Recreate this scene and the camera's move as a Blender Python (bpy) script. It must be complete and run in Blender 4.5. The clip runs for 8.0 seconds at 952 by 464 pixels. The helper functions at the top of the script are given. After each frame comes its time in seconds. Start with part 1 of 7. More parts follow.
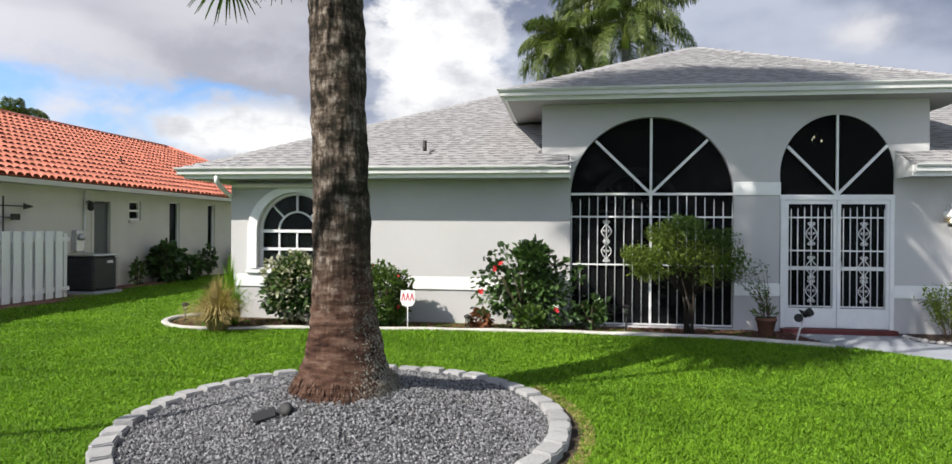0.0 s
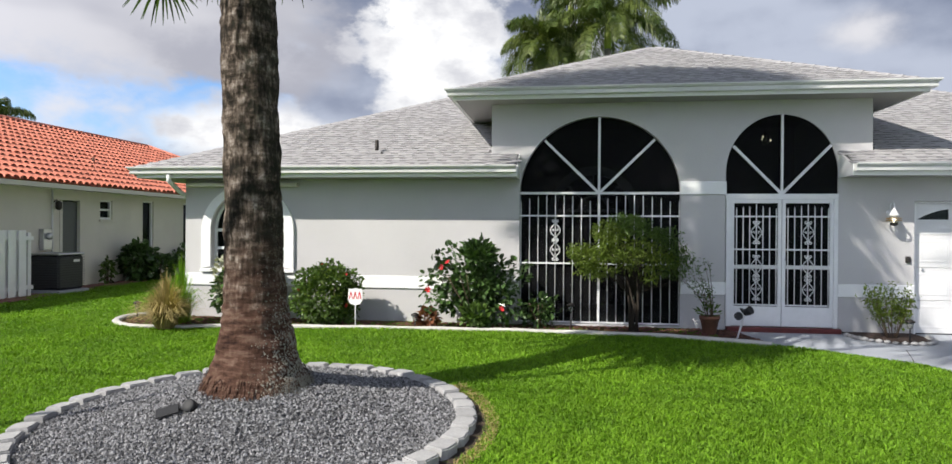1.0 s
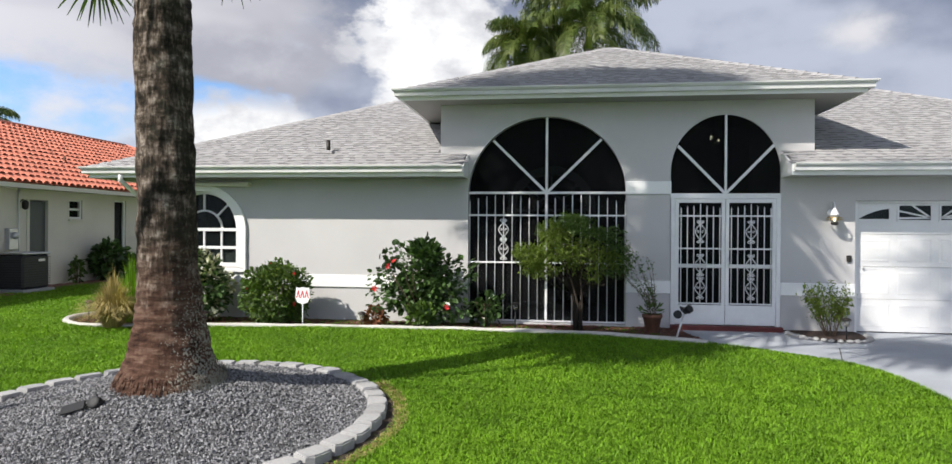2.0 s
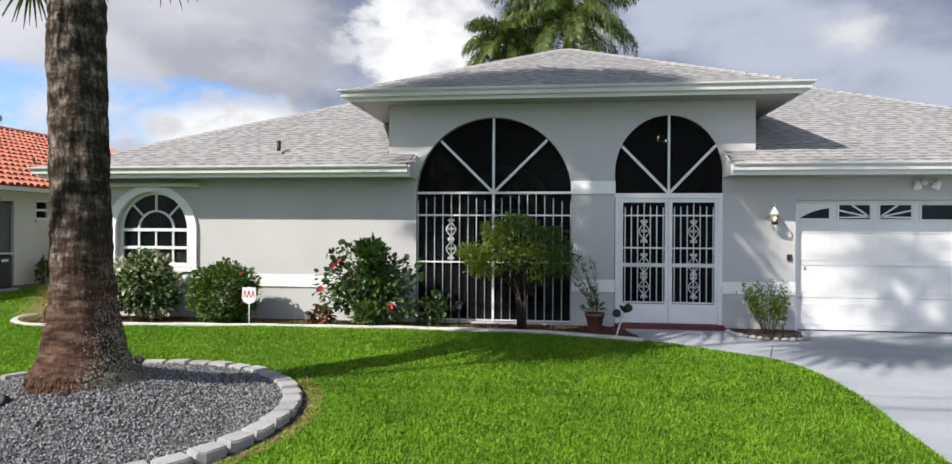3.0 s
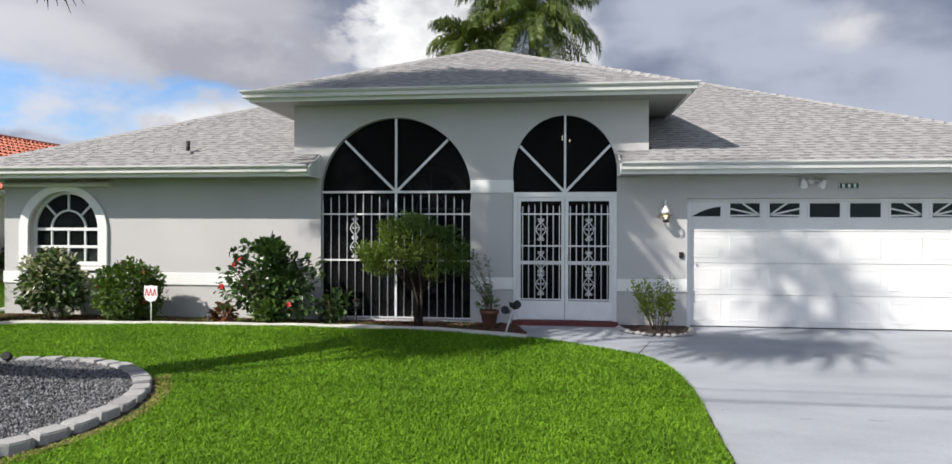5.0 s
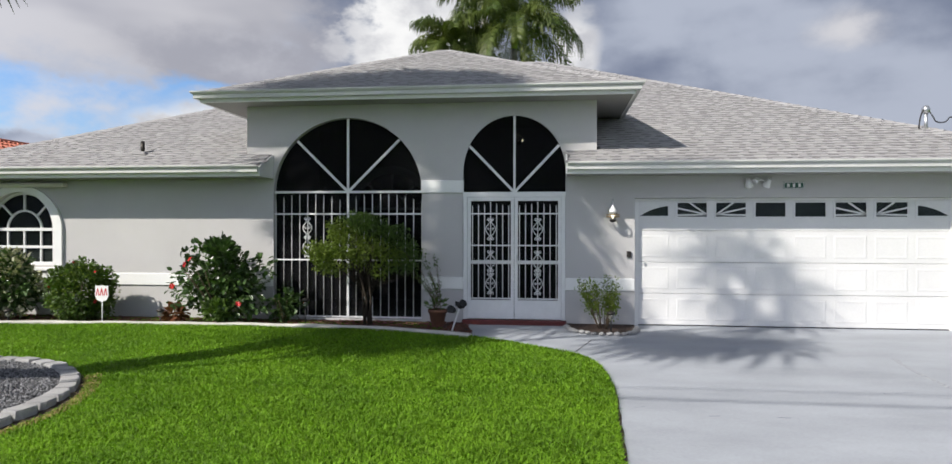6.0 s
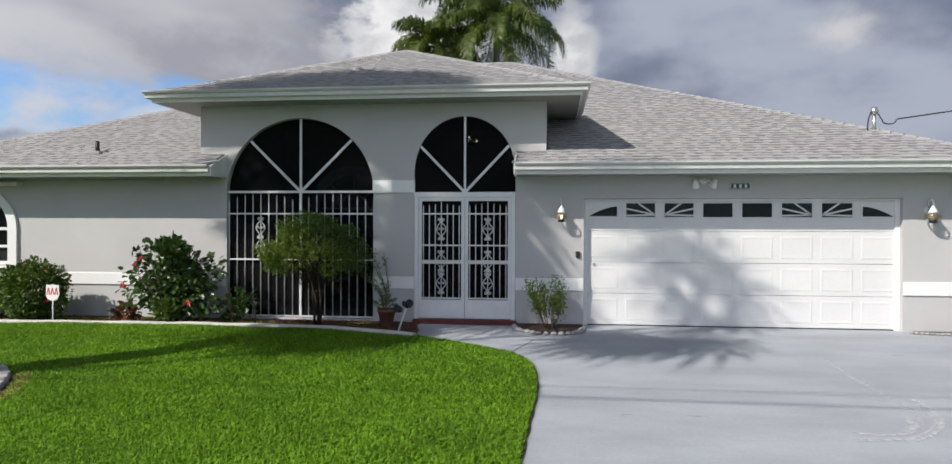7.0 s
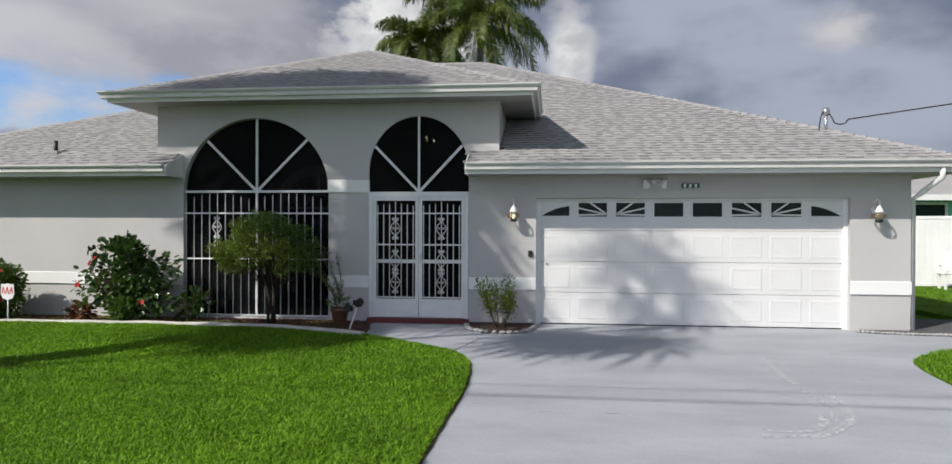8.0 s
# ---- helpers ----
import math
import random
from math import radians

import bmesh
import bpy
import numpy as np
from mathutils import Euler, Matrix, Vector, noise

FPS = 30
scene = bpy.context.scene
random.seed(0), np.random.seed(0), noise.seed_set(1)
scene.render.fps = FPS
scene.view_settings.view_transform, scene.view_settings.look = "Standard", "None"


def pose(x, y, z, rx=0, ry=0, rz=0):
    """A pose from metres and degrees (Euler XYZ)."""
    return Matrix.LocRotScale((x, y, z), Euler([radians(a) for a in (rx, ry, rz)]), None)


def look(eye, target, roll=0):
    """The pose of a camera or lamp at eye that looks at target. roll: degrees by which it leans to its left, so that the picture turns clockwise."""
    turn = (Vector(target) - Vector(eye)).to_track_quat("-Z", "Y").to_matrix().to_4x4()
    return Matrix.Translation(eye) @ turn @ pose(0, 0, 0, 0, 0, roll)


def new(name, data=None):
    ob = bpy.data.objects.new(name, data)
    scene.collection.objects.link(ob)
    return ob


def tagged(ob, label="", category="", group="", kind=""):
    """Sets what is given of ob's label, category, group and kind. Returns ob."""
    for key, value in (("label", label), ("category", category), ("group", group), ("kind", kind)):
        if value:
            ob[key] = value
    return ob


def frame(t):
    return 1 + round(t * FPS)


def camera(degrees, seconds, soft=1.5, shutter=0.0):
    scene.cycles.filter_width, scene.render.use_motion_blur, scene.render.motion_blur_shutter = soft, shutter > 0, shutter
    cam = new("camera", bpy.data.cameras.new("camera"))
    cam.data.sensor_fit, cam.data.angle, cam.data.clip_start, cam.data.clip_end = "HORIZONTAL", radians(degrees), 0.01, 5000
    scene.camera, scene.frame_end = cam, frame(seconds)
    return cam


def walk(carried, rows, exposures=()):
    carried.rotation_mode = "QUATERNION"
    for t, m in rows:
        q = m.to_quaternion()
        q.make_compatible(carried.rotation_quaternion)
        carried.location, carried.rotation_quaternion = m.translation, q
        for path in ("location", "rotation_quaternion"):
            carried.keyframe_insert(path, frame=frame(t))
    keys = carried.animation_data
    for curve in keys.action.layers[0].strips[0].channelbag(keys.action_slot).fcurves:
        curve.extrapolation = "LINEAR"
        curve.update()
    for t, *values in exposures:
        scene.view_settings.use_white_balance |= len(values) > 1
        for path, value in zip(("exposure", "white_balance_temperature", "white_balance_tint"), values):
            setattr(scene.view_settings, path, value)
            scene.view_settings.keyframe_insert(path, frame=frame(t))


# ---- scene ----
cam = camera(70.0, 8.0)
PATH = [
    (0, (-4.202, -11.442, 1.571), (-4.473, -9.46, 1.568), 0.4),
    (0.5, (-3.786, -11.417, 1.57), (-4.057, -9.436, 1.567), 0.4),
    (1, (-3.37, -11.397, 1.57), (-3.639, -9.415, 1.565), 0.4),
    (1.5, (-2.957, -11.386, 1.57), (-3.224, -9.404, 1.564), 0.4),
    (3, (-1.723, -11.356, 1.567), (-1.973, -9.372, 1.562), 0.3),
    (3.5, (-1.32, -11.352, 1.567), (-1.569, -9.368, 1.561), 0.2),
    (4, (-0.92, -11.349, 1.567), (-1.169, -9.365, 1.562), 0.2),
    (4.5, (-0.52, -11.345, 1.568), (-0.763, -9.36, 1.561), 0.2),
    (6, (0.685, -11.31, 1.574), (0.452, -9.324, 1.564), 0.1),
    (6.5, (1.079, -11.29, 1.575), (0.852, -9.303, 1.564), 0.1),
    (7, (1.465, -11.274, 1.576), (1.24, -9.287, 1.566), 0.2),
    (7.5, (1.839, -11.266, 1.576), (1.616, -9.278, 1.566), 0.2),
    (8, (2.208, -11.259, 1.575), (1.989, -9.271, 1.564), 0.2),
]
walk(cam, [(t, look(eye, target, roll)) for t, eye, target, roll in PATH],
     exposures=[(0.0, 0.50), (1.0, 0.49), (3.5, 0.46), (4.5, 0.39), (6.5, 0.17), (8.0, 0.01)])

# ---- light: broken cloud over a low, bright sun ----
SUN_WAY = Vector((0.79, 0.757, -0.94)).normalized()
sun = new("sun", bpy.data.lights.new("sun", "SUN"))
sun.data.energy, sun.data.angle, sun.data.color = 5.0, radians(0.55), (1.0, 0.95, 0.87)
sun.matrix_world = look((-20, -20, 20), Vector((-20, -20, 20)) + SUN_WAY)

world = bpy.data.worlds.new("sky")
scene.world = world
world.use_nodes = True


def cloud_world(tree):
    n, l = tree.nodes, tree.links
    n.clear()

    def node(kind, **kw):
        b = n.new(kind)
        for k, v in kw.items():
            b.inputs[k].default_value = v
        return b

    def maths(op, a, b=None, clamp=False):
        m = n.new("ShaderNodeMath")
        m.operation, m.use_clamp = op, clamp
        for i, v in enumerate((a, b)):
            if v is None:
                continue
            if isinstance(v, (int, float)):
                m.inputs[i].default_value = v
            else:
                l.new(v, m.inputs[i])
        return m.outputs[0]

    def ramp(v, a, b):
        r = n.new("ShaderNodeMapRange")
        r.interpolation_type = "SMOOTHSTEP"
        r.inputs[1].default_value, r.inputs[2].default_value = a, b
        l.new(v, r.inputs[0])
        return r.outputs[0]

    def mix(f, a, b):
        m = n.new("ShaderNodeMix")
        m.data_type = "RGBA"
        if isinstance(f, (int, float)):
            m.inputs[0].default_value = f
        else:
            l.new(f, m.inputs[0])
        for i, v in ((6, a), (7, b)):
            if isinstance(v, tuple):
                m.inputs[i].default_value = (*v, 1)
            else:
                l.new(v, m.inputs[i])
        return m.outputs[2]

    coord = n.new("ShaderNodeTexCoord").outputs["Generated"]
    sep = n.new("ShaderNodeSeparateXYZ")
    l.new(coord, sep.inputs[0])
    # azimuth and elevation in degrees, azimuth to the right of the y axis
    az = maths("MULTIPLY", maths("ARCTAN2", sep.outputs[0], sep.outputs[1]), 57.2958)
    el = maths("MULTIPLY", maths("ARCSINE", sep.outputs[2]), 57.2958)

    def cloud_noise(scale, detail, rough, stretch=(1, 1, 1.6), dist=0.0, off=(0, 0, 0)):
        mp = n.new("ShaderNodeMapping")
        mp.inputs["Scale"].default_value, mp.inputs["Location"].default_value = stretch, off
        l.new(coord, mp.inputs[0])
        t = node("ShaderNodeTexNoise", Scale=scale, Detail=detail, Roughness=rough, Distortion=dist)
        l.new(mp.outputs[0], t.inputs["Vector"])
        return t.outputs[0]

    big = cloud_noise(3.2, 8, 0.55, off=(0.3, 0.1, 0.2))
    mid = cloud_noise(8.0, 8, 0.58, off=(1.3, 2.1, 0.4))
    soft = cloud_noise(4.0, 3, 0.45, stretch=(1, 1, 2.6), off=(4.0, 0.7, 1.2))

    def blob(a0, e0, wa, we):
        x = maths("DIVIDE", maths("SUBTRACT", az, a0), wa)
        y = maths("DIVIDE", maths("SUBTRACT", el, e0), we)
        return maths("SQRT", maths("ADD", maths("MULTIPLY", x, x), maths("MULTIPLY", y, y)))

    wob = maths("MULTIPLY", maths("SUBTRACT", mid, 0.5), 2.4)
    wob2 = maths("MULTIPLY", maths("SUBTRACT", big, 0.5), 1.6)

    def mask(b, lo, hi):
        return ramp(maths("ADD", maths("ADD", b, wob), wob2), hi, lo)

    grey = mix(ramp(maths("ADD", soft, maths("MULTIPLY", maths("SUBTRACT", big, 0.5), 0.9)), 0.34, 0.66), (0.155, 0.182, 0.258), (0.355, 0.388, 0.470))
    bank = mix(ramp(soft, 0.36, 0.62), (0.315, 0.32, 0.365), (0.44, 0.44, 0.475))
    belly = mix(ramp(mid, 0.35, 0.65), (0.30, 0.305, 0.352), (0.40, 0.405, 0.45))
    white = mix(ramp(mid, 0.32, 0.60), (0.45, 0.455, 0.49), (0.76, 0.76, 0.76))
    sky = n.new("ShaderNodeTexSky")
    sky.sky_type, sky.sun_disc = "NISHITA", False
    sky.sun_elevation, sky.sun_rotation = radians(39.9), math.atan2(-SUN_WAY.x, -SUN_WAY.y)
    blue = n.new("ShaderNodeVectorMath")
    blue.operation = "MULTIPLY"
    blue.inputs[1].default_value = (0.085, 0.105, 0.135)
    l.new(sky.outputs[0], blue.inputs[0])
    haze = mix(ramp(maths("ADD", mid, maths("MULTIPLY", soft, 0.5)), 0.64, 0.98), blue.outputs[0], (0.50, 0.51, 0.56))
    # a pale bank with a dark belly, a strip of blue under it, bright cumulus beside it
    col = mix(mask(blob(-34, 17.5, 17, 6.5), 0.55, 1.3), grey, bank)
    col = mix(mask(blob(-24.5, 12.8, 8.5, 2.9), 0.3, 1.3), col, belly)
    col = mix(mask(blob(-38, 8.6, 14.5, 2.5), 0.7, 1.2), col, haze)
    col = mix(mask(blob(-24.5, 7.6, 7.5, 2.3), 0.6, 1.25), col, white)
    col = mix(mask(blob(-11.8, 14, 6.6, 9), 0.75, 1.12), col, white)
    col = mix(mask(blob(1.6, 14.0, 2.0, 4.2), 0.45, 1.15), col, white)
    col = mix(mask(blob(21.5, 14.5, 3.2, 1.6), 0.1, 1.3), col, (0.52, 0.52, 0.55))
    col = mix(mask(blob(-14.0, 20.5, 2.6, 1.9), 0.55, 1.1), col, blue.outputs[0])
    col = mix(ramp(maths("ADD", el, maths("MULTIPLY", wob, 6.0)), 3.0, -2.0), col, (0.5, 0.53, 0.6))
    # cloud is brighter round the sun
    dot = n.new("ShaderNodeVectorMath")
    dot.operation = "DOT_PRODUCT"
    dot.inputs[1].default_value = -SUN_WAY
    l.new(coord, dot.inputs[0])
    glare = maths("ADD", maths("MULTIPLY", ramp(dot.outputs["Value"], -0.1, 1.0), 1.5), 1.0)
    # the cover is thickest overhead and thins out towards the horizon
    glare = maths("MULTIPLY", glare, maths("ADD", maths("MULTIPLY", ramp(el, 65.0, 24.0), 0.77), 0.30))
    bg = node("ShaderNodeBackground")
    l.new(glare, bg.inputs["Strength"])
    l.new(col, bg.inputs["Color"])
    out = n.new("ShaderNodeOutputWorld")
    l.new(bg.outputs[0], out.inputs[0])


cloud_world(world.node_tree)

# ---- materials ----
def material(name, colour, rough=0.6, metal=0.0, vary=0.12, scale=3.0, fine=60.0, bump=0.15, tint=None, island=0.0, each=0.0, stretch=(1, 1, 1), spec=0.4, leaf=0.0):
    """A procedural surface: two scales of noise in colour and roughness, fine relief, and a spread between pieces."""
    m = bpy.data.materials.new(name)
    m.use_nodes = True
    n, l = m.node_tree.nodes, m.node_tree.links
    p = n["Principled BSDF"]
    p.inputs["Metallic"].default_value, p.inputs["Specular IOR Level"].default_value = metal, spec
    coord = n.new("ShaderNodeTexCoord").outputs["Object"]
    mp = n.new("ShaderNodeMapping")
    mp.inputs["Scale"].default_value = stretch
    l.new(coord, mp.inputs[0])

    def noise_at(s, detail, rough_):
        t = n.new("ShaderNodeTexNoise")
        t.inputs["Scale"].default_value, t.inputs["Detail"].default_value, t.inputs["Roughness"].default_value = s, detail, rough_
        l.new(mp.outputs[0], t.inputs["Vector"])
        return t.outputs[0]

    def mix(f, a, b, kind="MIX"):
        x = n.new("ShaderNodeMix")
        x.data_type, x.blend_type = "RGBA", kind
        if isinstance(f, (int, float)):
            x.inputs[0].default_value = f
        else:
            l.new(f, x.inputs[0])
        for i, v in ((6, a), (7, b)):
            if isinstance(v, tuple):
                x.inputs[i].default_value = (*v, 1)
            else:
                l.new(v, x.inputs[i])
        return x.outputs[2]

    def span(v, a, b, lo, hi):
        r = n.new("ShaderNodeMapRange")
        r.inputs[1].default_value, r.inputs[2].default_value, r.inputs[3].default_value, r.inputs[4].default_value = a, b, lo, hi
        l.new(v, r.inputs[0])
        return r.outputs[0]

    coarse, grain = noise_at(scale, 5, 0.6), noise_at(fine, 4, 0.6)
    dark = tuple(c * (1 - vary) for c in colour)
    light = tuple(min(1, c * (1 + vary)) for c in colour)
    col = mix(span(coarse, 0.3, 0.7, 0, 1), dark, tint or light)
    g = n.new("ShaderNodeCombineColor")
    v = span(grain, 0.25, 0.75, 1 - vary, 1 + vary * 0.6)
    for i in range(3):
        l.new(v, g.inputs[i])
    col = mix(1.0, col, g.outputs[0], "MULTIPLY")
    if island or each:
        src = n.new("ShaderNodeNewGeometry").outputs["Random Per Island"] if island else n.new("ShaderNodeObjectInfo").outputs["Random"]
        amount = island or each
        h = n.new("ShaderNodeCombineColor")
        w = span(src, 0, 1, 1 - amount, 1 + amount * 0.7)
        for i in range(3):
            l.new(w, h.inputs[i])
        col = mix(1.0, col, h.outputs[0], "MULTIPLY")
    l.new(col, p.inputs["Base Color"])
    l.new(span(coarse, 0.2, 0.8, max(0.02, rough - 0.08), min(1, rough + 0.08)), p.inputs["Roughness"])
    if bump:
        b = n.new("ShaderNodeBump")
        b.inputs["Strength"].default_value, b.inputs["Distance"].default_value = bump, 0.02
        l.new(grain, b.inputs["Height"])
        l.new(b.outputs[0], p.inputs["Normal"])
    if leaf:
        t = n.new("ShaderNodeBsdfTranslucent")
        l.new(mix(1.0, col, (1.0, 1.15, 0.45), "MULTIPLY"), t.inputs[0])
        s = n.new("ShaderNodeMixShader")
        s.inputs[0].default_value = leaf
        l.new(p.outputs[0], s.inputs[1])
        l.new(t.outputs[0], s.inputs[2])
        l.new(s.outputs[0], n["Material Output"].inputs[0])
    return m


STUCCO = material("grey_stucco", (0.50, 0.488, 0.485), 0.85, vary=0.05, scale=0.8, fine=55, bump=0.35)
WHITE = material("white_paint", (0.78, 0.78, 0.77), 0.5, vary=0.04, scale=2, fine=40, bump=0.06)
WHITE_METAL = material("white_enamelled_metal", (0.74, 0.74, 0.74), 0.35, vary=0.05, scale=5, fine=60, bump=0.04)
GUTTER = material("weathered_white_gutter", (0.57, 0.57, 0.555), 0.4, vary=0.08, scale=2.5, fine=50, bump=0.05)
# soffit vinyl is coloured darker than its own paint to deepen the eave shade
SOFFIT = material("shade_darkened_soffit_vinyl", (0.29, 0.285, 0.27), 0.6, vary=0.05, scale=2, fine=30, bump=0.05)
DOOR_WHITE = material("white_garage_steel", (0.69, 0.685, 0.68), 0.45, vary=0.04, scale=1.2, fine=30, bump=0.05)
SHINGLE = material("grey_asphalt_shingle", (0.345, 0.336, 0.338), 0.92, vary=0.06, scale=2, fine=140, bump=0.4, island=0.09)
SHINGLE_ONE = material("grey_asphalt_shingle_single", (0.345, 0.336, 0.338), 0.92, vary=0.06, scale=2, fine=140, bump=0.4, each=0.09)
# roof skin coloured dark as the shade line below each shingle butt
BUTT_SHADE = material("painted_butt_shade", (0.125, 0.12, 0.123), 0.95, vary=0.2, scale=5, fine=120, bump=0.4)
TILE = material("orange_clay_tile", (0.62, 0.205, 0.13), 0.75, vary=0.14, scale=2.5, fine=40, bump=0.25, island=0.16)
TILE_ONE = material("orange_clay_tile_single", (0.62, 0.205, 0.13), 0.75, vary=0.14, scale=2.5, fine=40, bump=0.25, each=0.16)
# darker copy of the tile colour: paints the shade between the barrels
TILE_SHADE = material("tile_bed_painted_shade", (0.42, 0.13, 0.08), 0.9, vary=0.2)
CREAM = material("cream_stucco", (0.66, 0.63, 0.56), 0.85, vary=0.06, scale=0.9, fine=50, bump=0.3)
TEAL = material("teal_stucco", (0.22, 0.52, 0.45), 0.85, vary=0.08, scale=1, fine=50, bump=0.3)
VINYL = material("white_vinyl_fence", (0.85, 0.85, 0.845), 0.4, vary=0.04, scale=2, fine=30, bump=0.03)
CONCRETE = material("painted_driveway_concrete", (0.315, 0.334, 0.368), 0.75, vary=0.12, scale=1.3, fine=70, bump=0.18, stretch=(0.45, 1.2, 1), tint=(0.368, 0.388, 0.424))
CURB = material("pale_cast_kerb", (0.50, 0.48, 0.44), 0.85, vary=0.15, scale=4, fine=70, bump=0.3)
BLOCK = material("pale_edging_block", (0.37, 0.365, 0.36), 0.88, vary=0.14, scale=6, fine=70, bump=0.5, each=0.14)
GRAVEL = material("grey_gravel", (0.20, 0.20, 0.206), 0.8, vary=0.2, scale=30, fine=160, bump=0.3, island=0.78)
GRAVEL_BED = material("fine_dark_grit", (0.10, 0.10, 0.105), 0.95, vary=0.3, scale=12, fine=120, bump=0.6)
MULCH = material("brown_mulch", (0.05, 0.03, 0.022), 0.95, vary=0.35, scale=10, fine=80, bump=0.8)
CHIP = material("red_brown_bark_chip", (0.13, 0.058, 0.04), 0.9, vary=0.25, scale=20, fine=90, bump=0.3, island=0.5)
SOIL = material("dark_soil", (0.045, 0.032, 0.022), 0.95, vary=0.3, scale=8, fine=70, bump=0.7)
TURF = material("lawn_turf", (0.085, 0.180, 0.016), 0.95, spec=0.03, vary=0.25, scale=1.6, fine=90, bump=0.8, tint=(0.11, 0.215, 0.018))
BLADE = material("grass_blade", (0.160, 0.325, 0.020), 0.6, vary=0.18, scale=0.9, fine=6, bump=0, island=0.45, spec=0.25, leaf=0.35, tint=(0.225, 0.405, 0.024))
DRYBLADE = material("dry_grass_blade", (0.46, 0.36, 0.16), 0.7, vary=0.2, scale=2, fine=8, bump=0, island=0.35, spec=0.2, leaf=0.25)
ASPHALT = material("road_asphalt", (0.055, 0.055, 0.057), 0.9, vary=0.2, scale=2, fine=120, bump=0.5)
PAVER = material("red_brown_paver", (0.24, 0.115, 0.085), 0.88, vary=0.2, scale=4, fine=60, bump=0.4, each=0.2)
BLACK_PLASTIC = material("black_plastic", (0.018, 0.018, 0.019), 0.65, vary=0.2, scale=8, fine=50, bump=0.05)
DARK_METAL = material("dark_bronze_metal", (0.045, 0.04, 0.036), 0.45, metal=0.6, vary=0.2, scale=8, fine=60, bump=0.1)
STEEL = material("galvanised_steel", (0.55, 0.56, 0.57), 0.35, metal=0.9, vary=0.1, scale=8, fine=60, bump=0.05)
BRASS = material("aged_brass", (0.42, 0.27, 0.09), 0.35, metal=0.9, vary=0.2, scale=10, fine=60, bump=0.1)
RED_BRICK = material("red_brown_threshold", (0.11, 0.022, 0.02), 0.6, vary=0.15, scale=6, fine=60, bump=0.2)
TERRACOTTA = material("terracotta_pot", (0.125, 0.056, 0.035), 0.8, vary=0.2, scale=9, fine=70, bump=0.2)
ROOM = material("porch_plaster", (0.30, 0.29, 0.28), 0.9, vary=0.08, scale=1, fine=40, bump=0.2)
SIGN_WHITE = material("sign_white", (0.80, 0.78, 0.78), 0.4, vary=0.03, bump=0)
SCUFF = material("dark_scuff", (0.20, 0.205, 0.215), 0.85, vary=0.2, scale=20, fine=60, bump=0)
CHALK = material("chalk_scrape", (0.56, 0.575, 0.60), 0.8, vary=0.2, scale=20, fine=60, bump=0)


def patchy(m, scale, lo, hi, most):
    """Let the surface below show through in dusty patches."""
    n, l = m.node_tree.nodes, m.node_tree.links
    t = n.new("ShaderNodeTexNoise")
    t.inputs["Scale"].default_value, t.inputs["Detail"].default_value, t.inputs["Roughness"].default_value = scale, 6, 0.75
    l.new(n.new("ShaderNodeTexCoord").outputs["Object"], t.inputs["Vector"])
    r = n.new("ShaderNodeMapRange")
    r.inputs[1].default_value, r.inputs[2].default_value, r.inputs[4].default_value = lo, hi, most
    l.new(t.outputs[0], r.inputs[0])
    l.new(r.outputs[0], n["Principled BSDF"].inputs["Alpha"])


patchy(CHALK, 26, 0.34, 0.60, 0.85)
patchy(SCUFF, 22, 0.40, 0.62, 0.7)
SIGN_RED = material("sign_red", (0.62, 0.03, 0.045), 0.4, vary=0.05, bump=0)
PLATE_GREEN = material("plate_green", (0.03, 0.09, 0.065), 0.4, vary=0.1, bump=0)
LEAF_DARK = material("dark_glossy_leaf", (0.066, 0.120, 0.034), 0.30, vary=0.2, scale=3, fine=20, bump=0, island=0.55, leaf=0.22, spec=0.5)
LEAF_MID = material("mid_green_leaf", (0.085, 0.145, 0.028), 0.45, vary=0.2, scale=3, fine=20, bump=0, island=0.5, leaf=0.28)
LEAF_BRIGHT = material("yellow_green_leaf", (0.155, 0.215, 0.032), 0.5, vary=0.22, scale=3, fine=20, bump=0, island=0.45, leaf=0.35)
LEAF_CREAM = material("cream_leaf", (0.46, 0.45, 0.32), 0.45, vary=0.2, scale=30, fine=60, bump=0, island=0.4, leaf=0.2)
LEAF_COPPER = material("copper_leaf", (0.20, 0.08, 0.04), 0.5, vary=0.2, scale=5, fine=20, bump=0, island=0.4, leaf=0.25)
PALM_GREEN = material("palm_leaflet", (0.065, 0.125, 0.030), 0.42, vary=0.2, scale=1.5, fine=12, bump=0, island=0.45, leaf=0.28, tint=(0.12, 0.18, 0.035))
PALM_FAR = material("far_palm_leaflet", (0.060, 0.112, 0.025), 0.45, vary=0.2, scale=0.7, fine=12, bump=0, island=0.45, leaf=0.28, tint=(0.155, 0.185, 0.04))
PALM_SHAFT = material("smooth_green_crownshaft", (0.30, 0.36, 0.06), 0.5, vary=0.15, scale=2, fine=20, bump=0.05)
PALE_BARK = material("pale_palm_bark", (0.34, 0.32, 0.29), 0.9, vary=0.2, scale=3, fine=40, bump=0.4)
DARK_STEM = material("dark_brown_stem", (0.030, 0.022, 0.015), 0.9, vary=0.25, scale=10, fine=60, bump=0.3)
STEM = material("brown_stem", (0.12, 0.085, 0.055), 0.85, vary=0.25, scale=10, fine=60, bump=0.3)
PETAL_RED = material("red_petal", (0.62, 0.025, 0.03), 0.5, vary=0.2, scale=8, fine=40, bump=0, island=0.3, leaf=0.2)
DARK_DOOR = material("dark_grey_door", (0.085, 0.095, 0.095), 0.4, vary=0.1, scale=3, fine=40, bump=0.05)
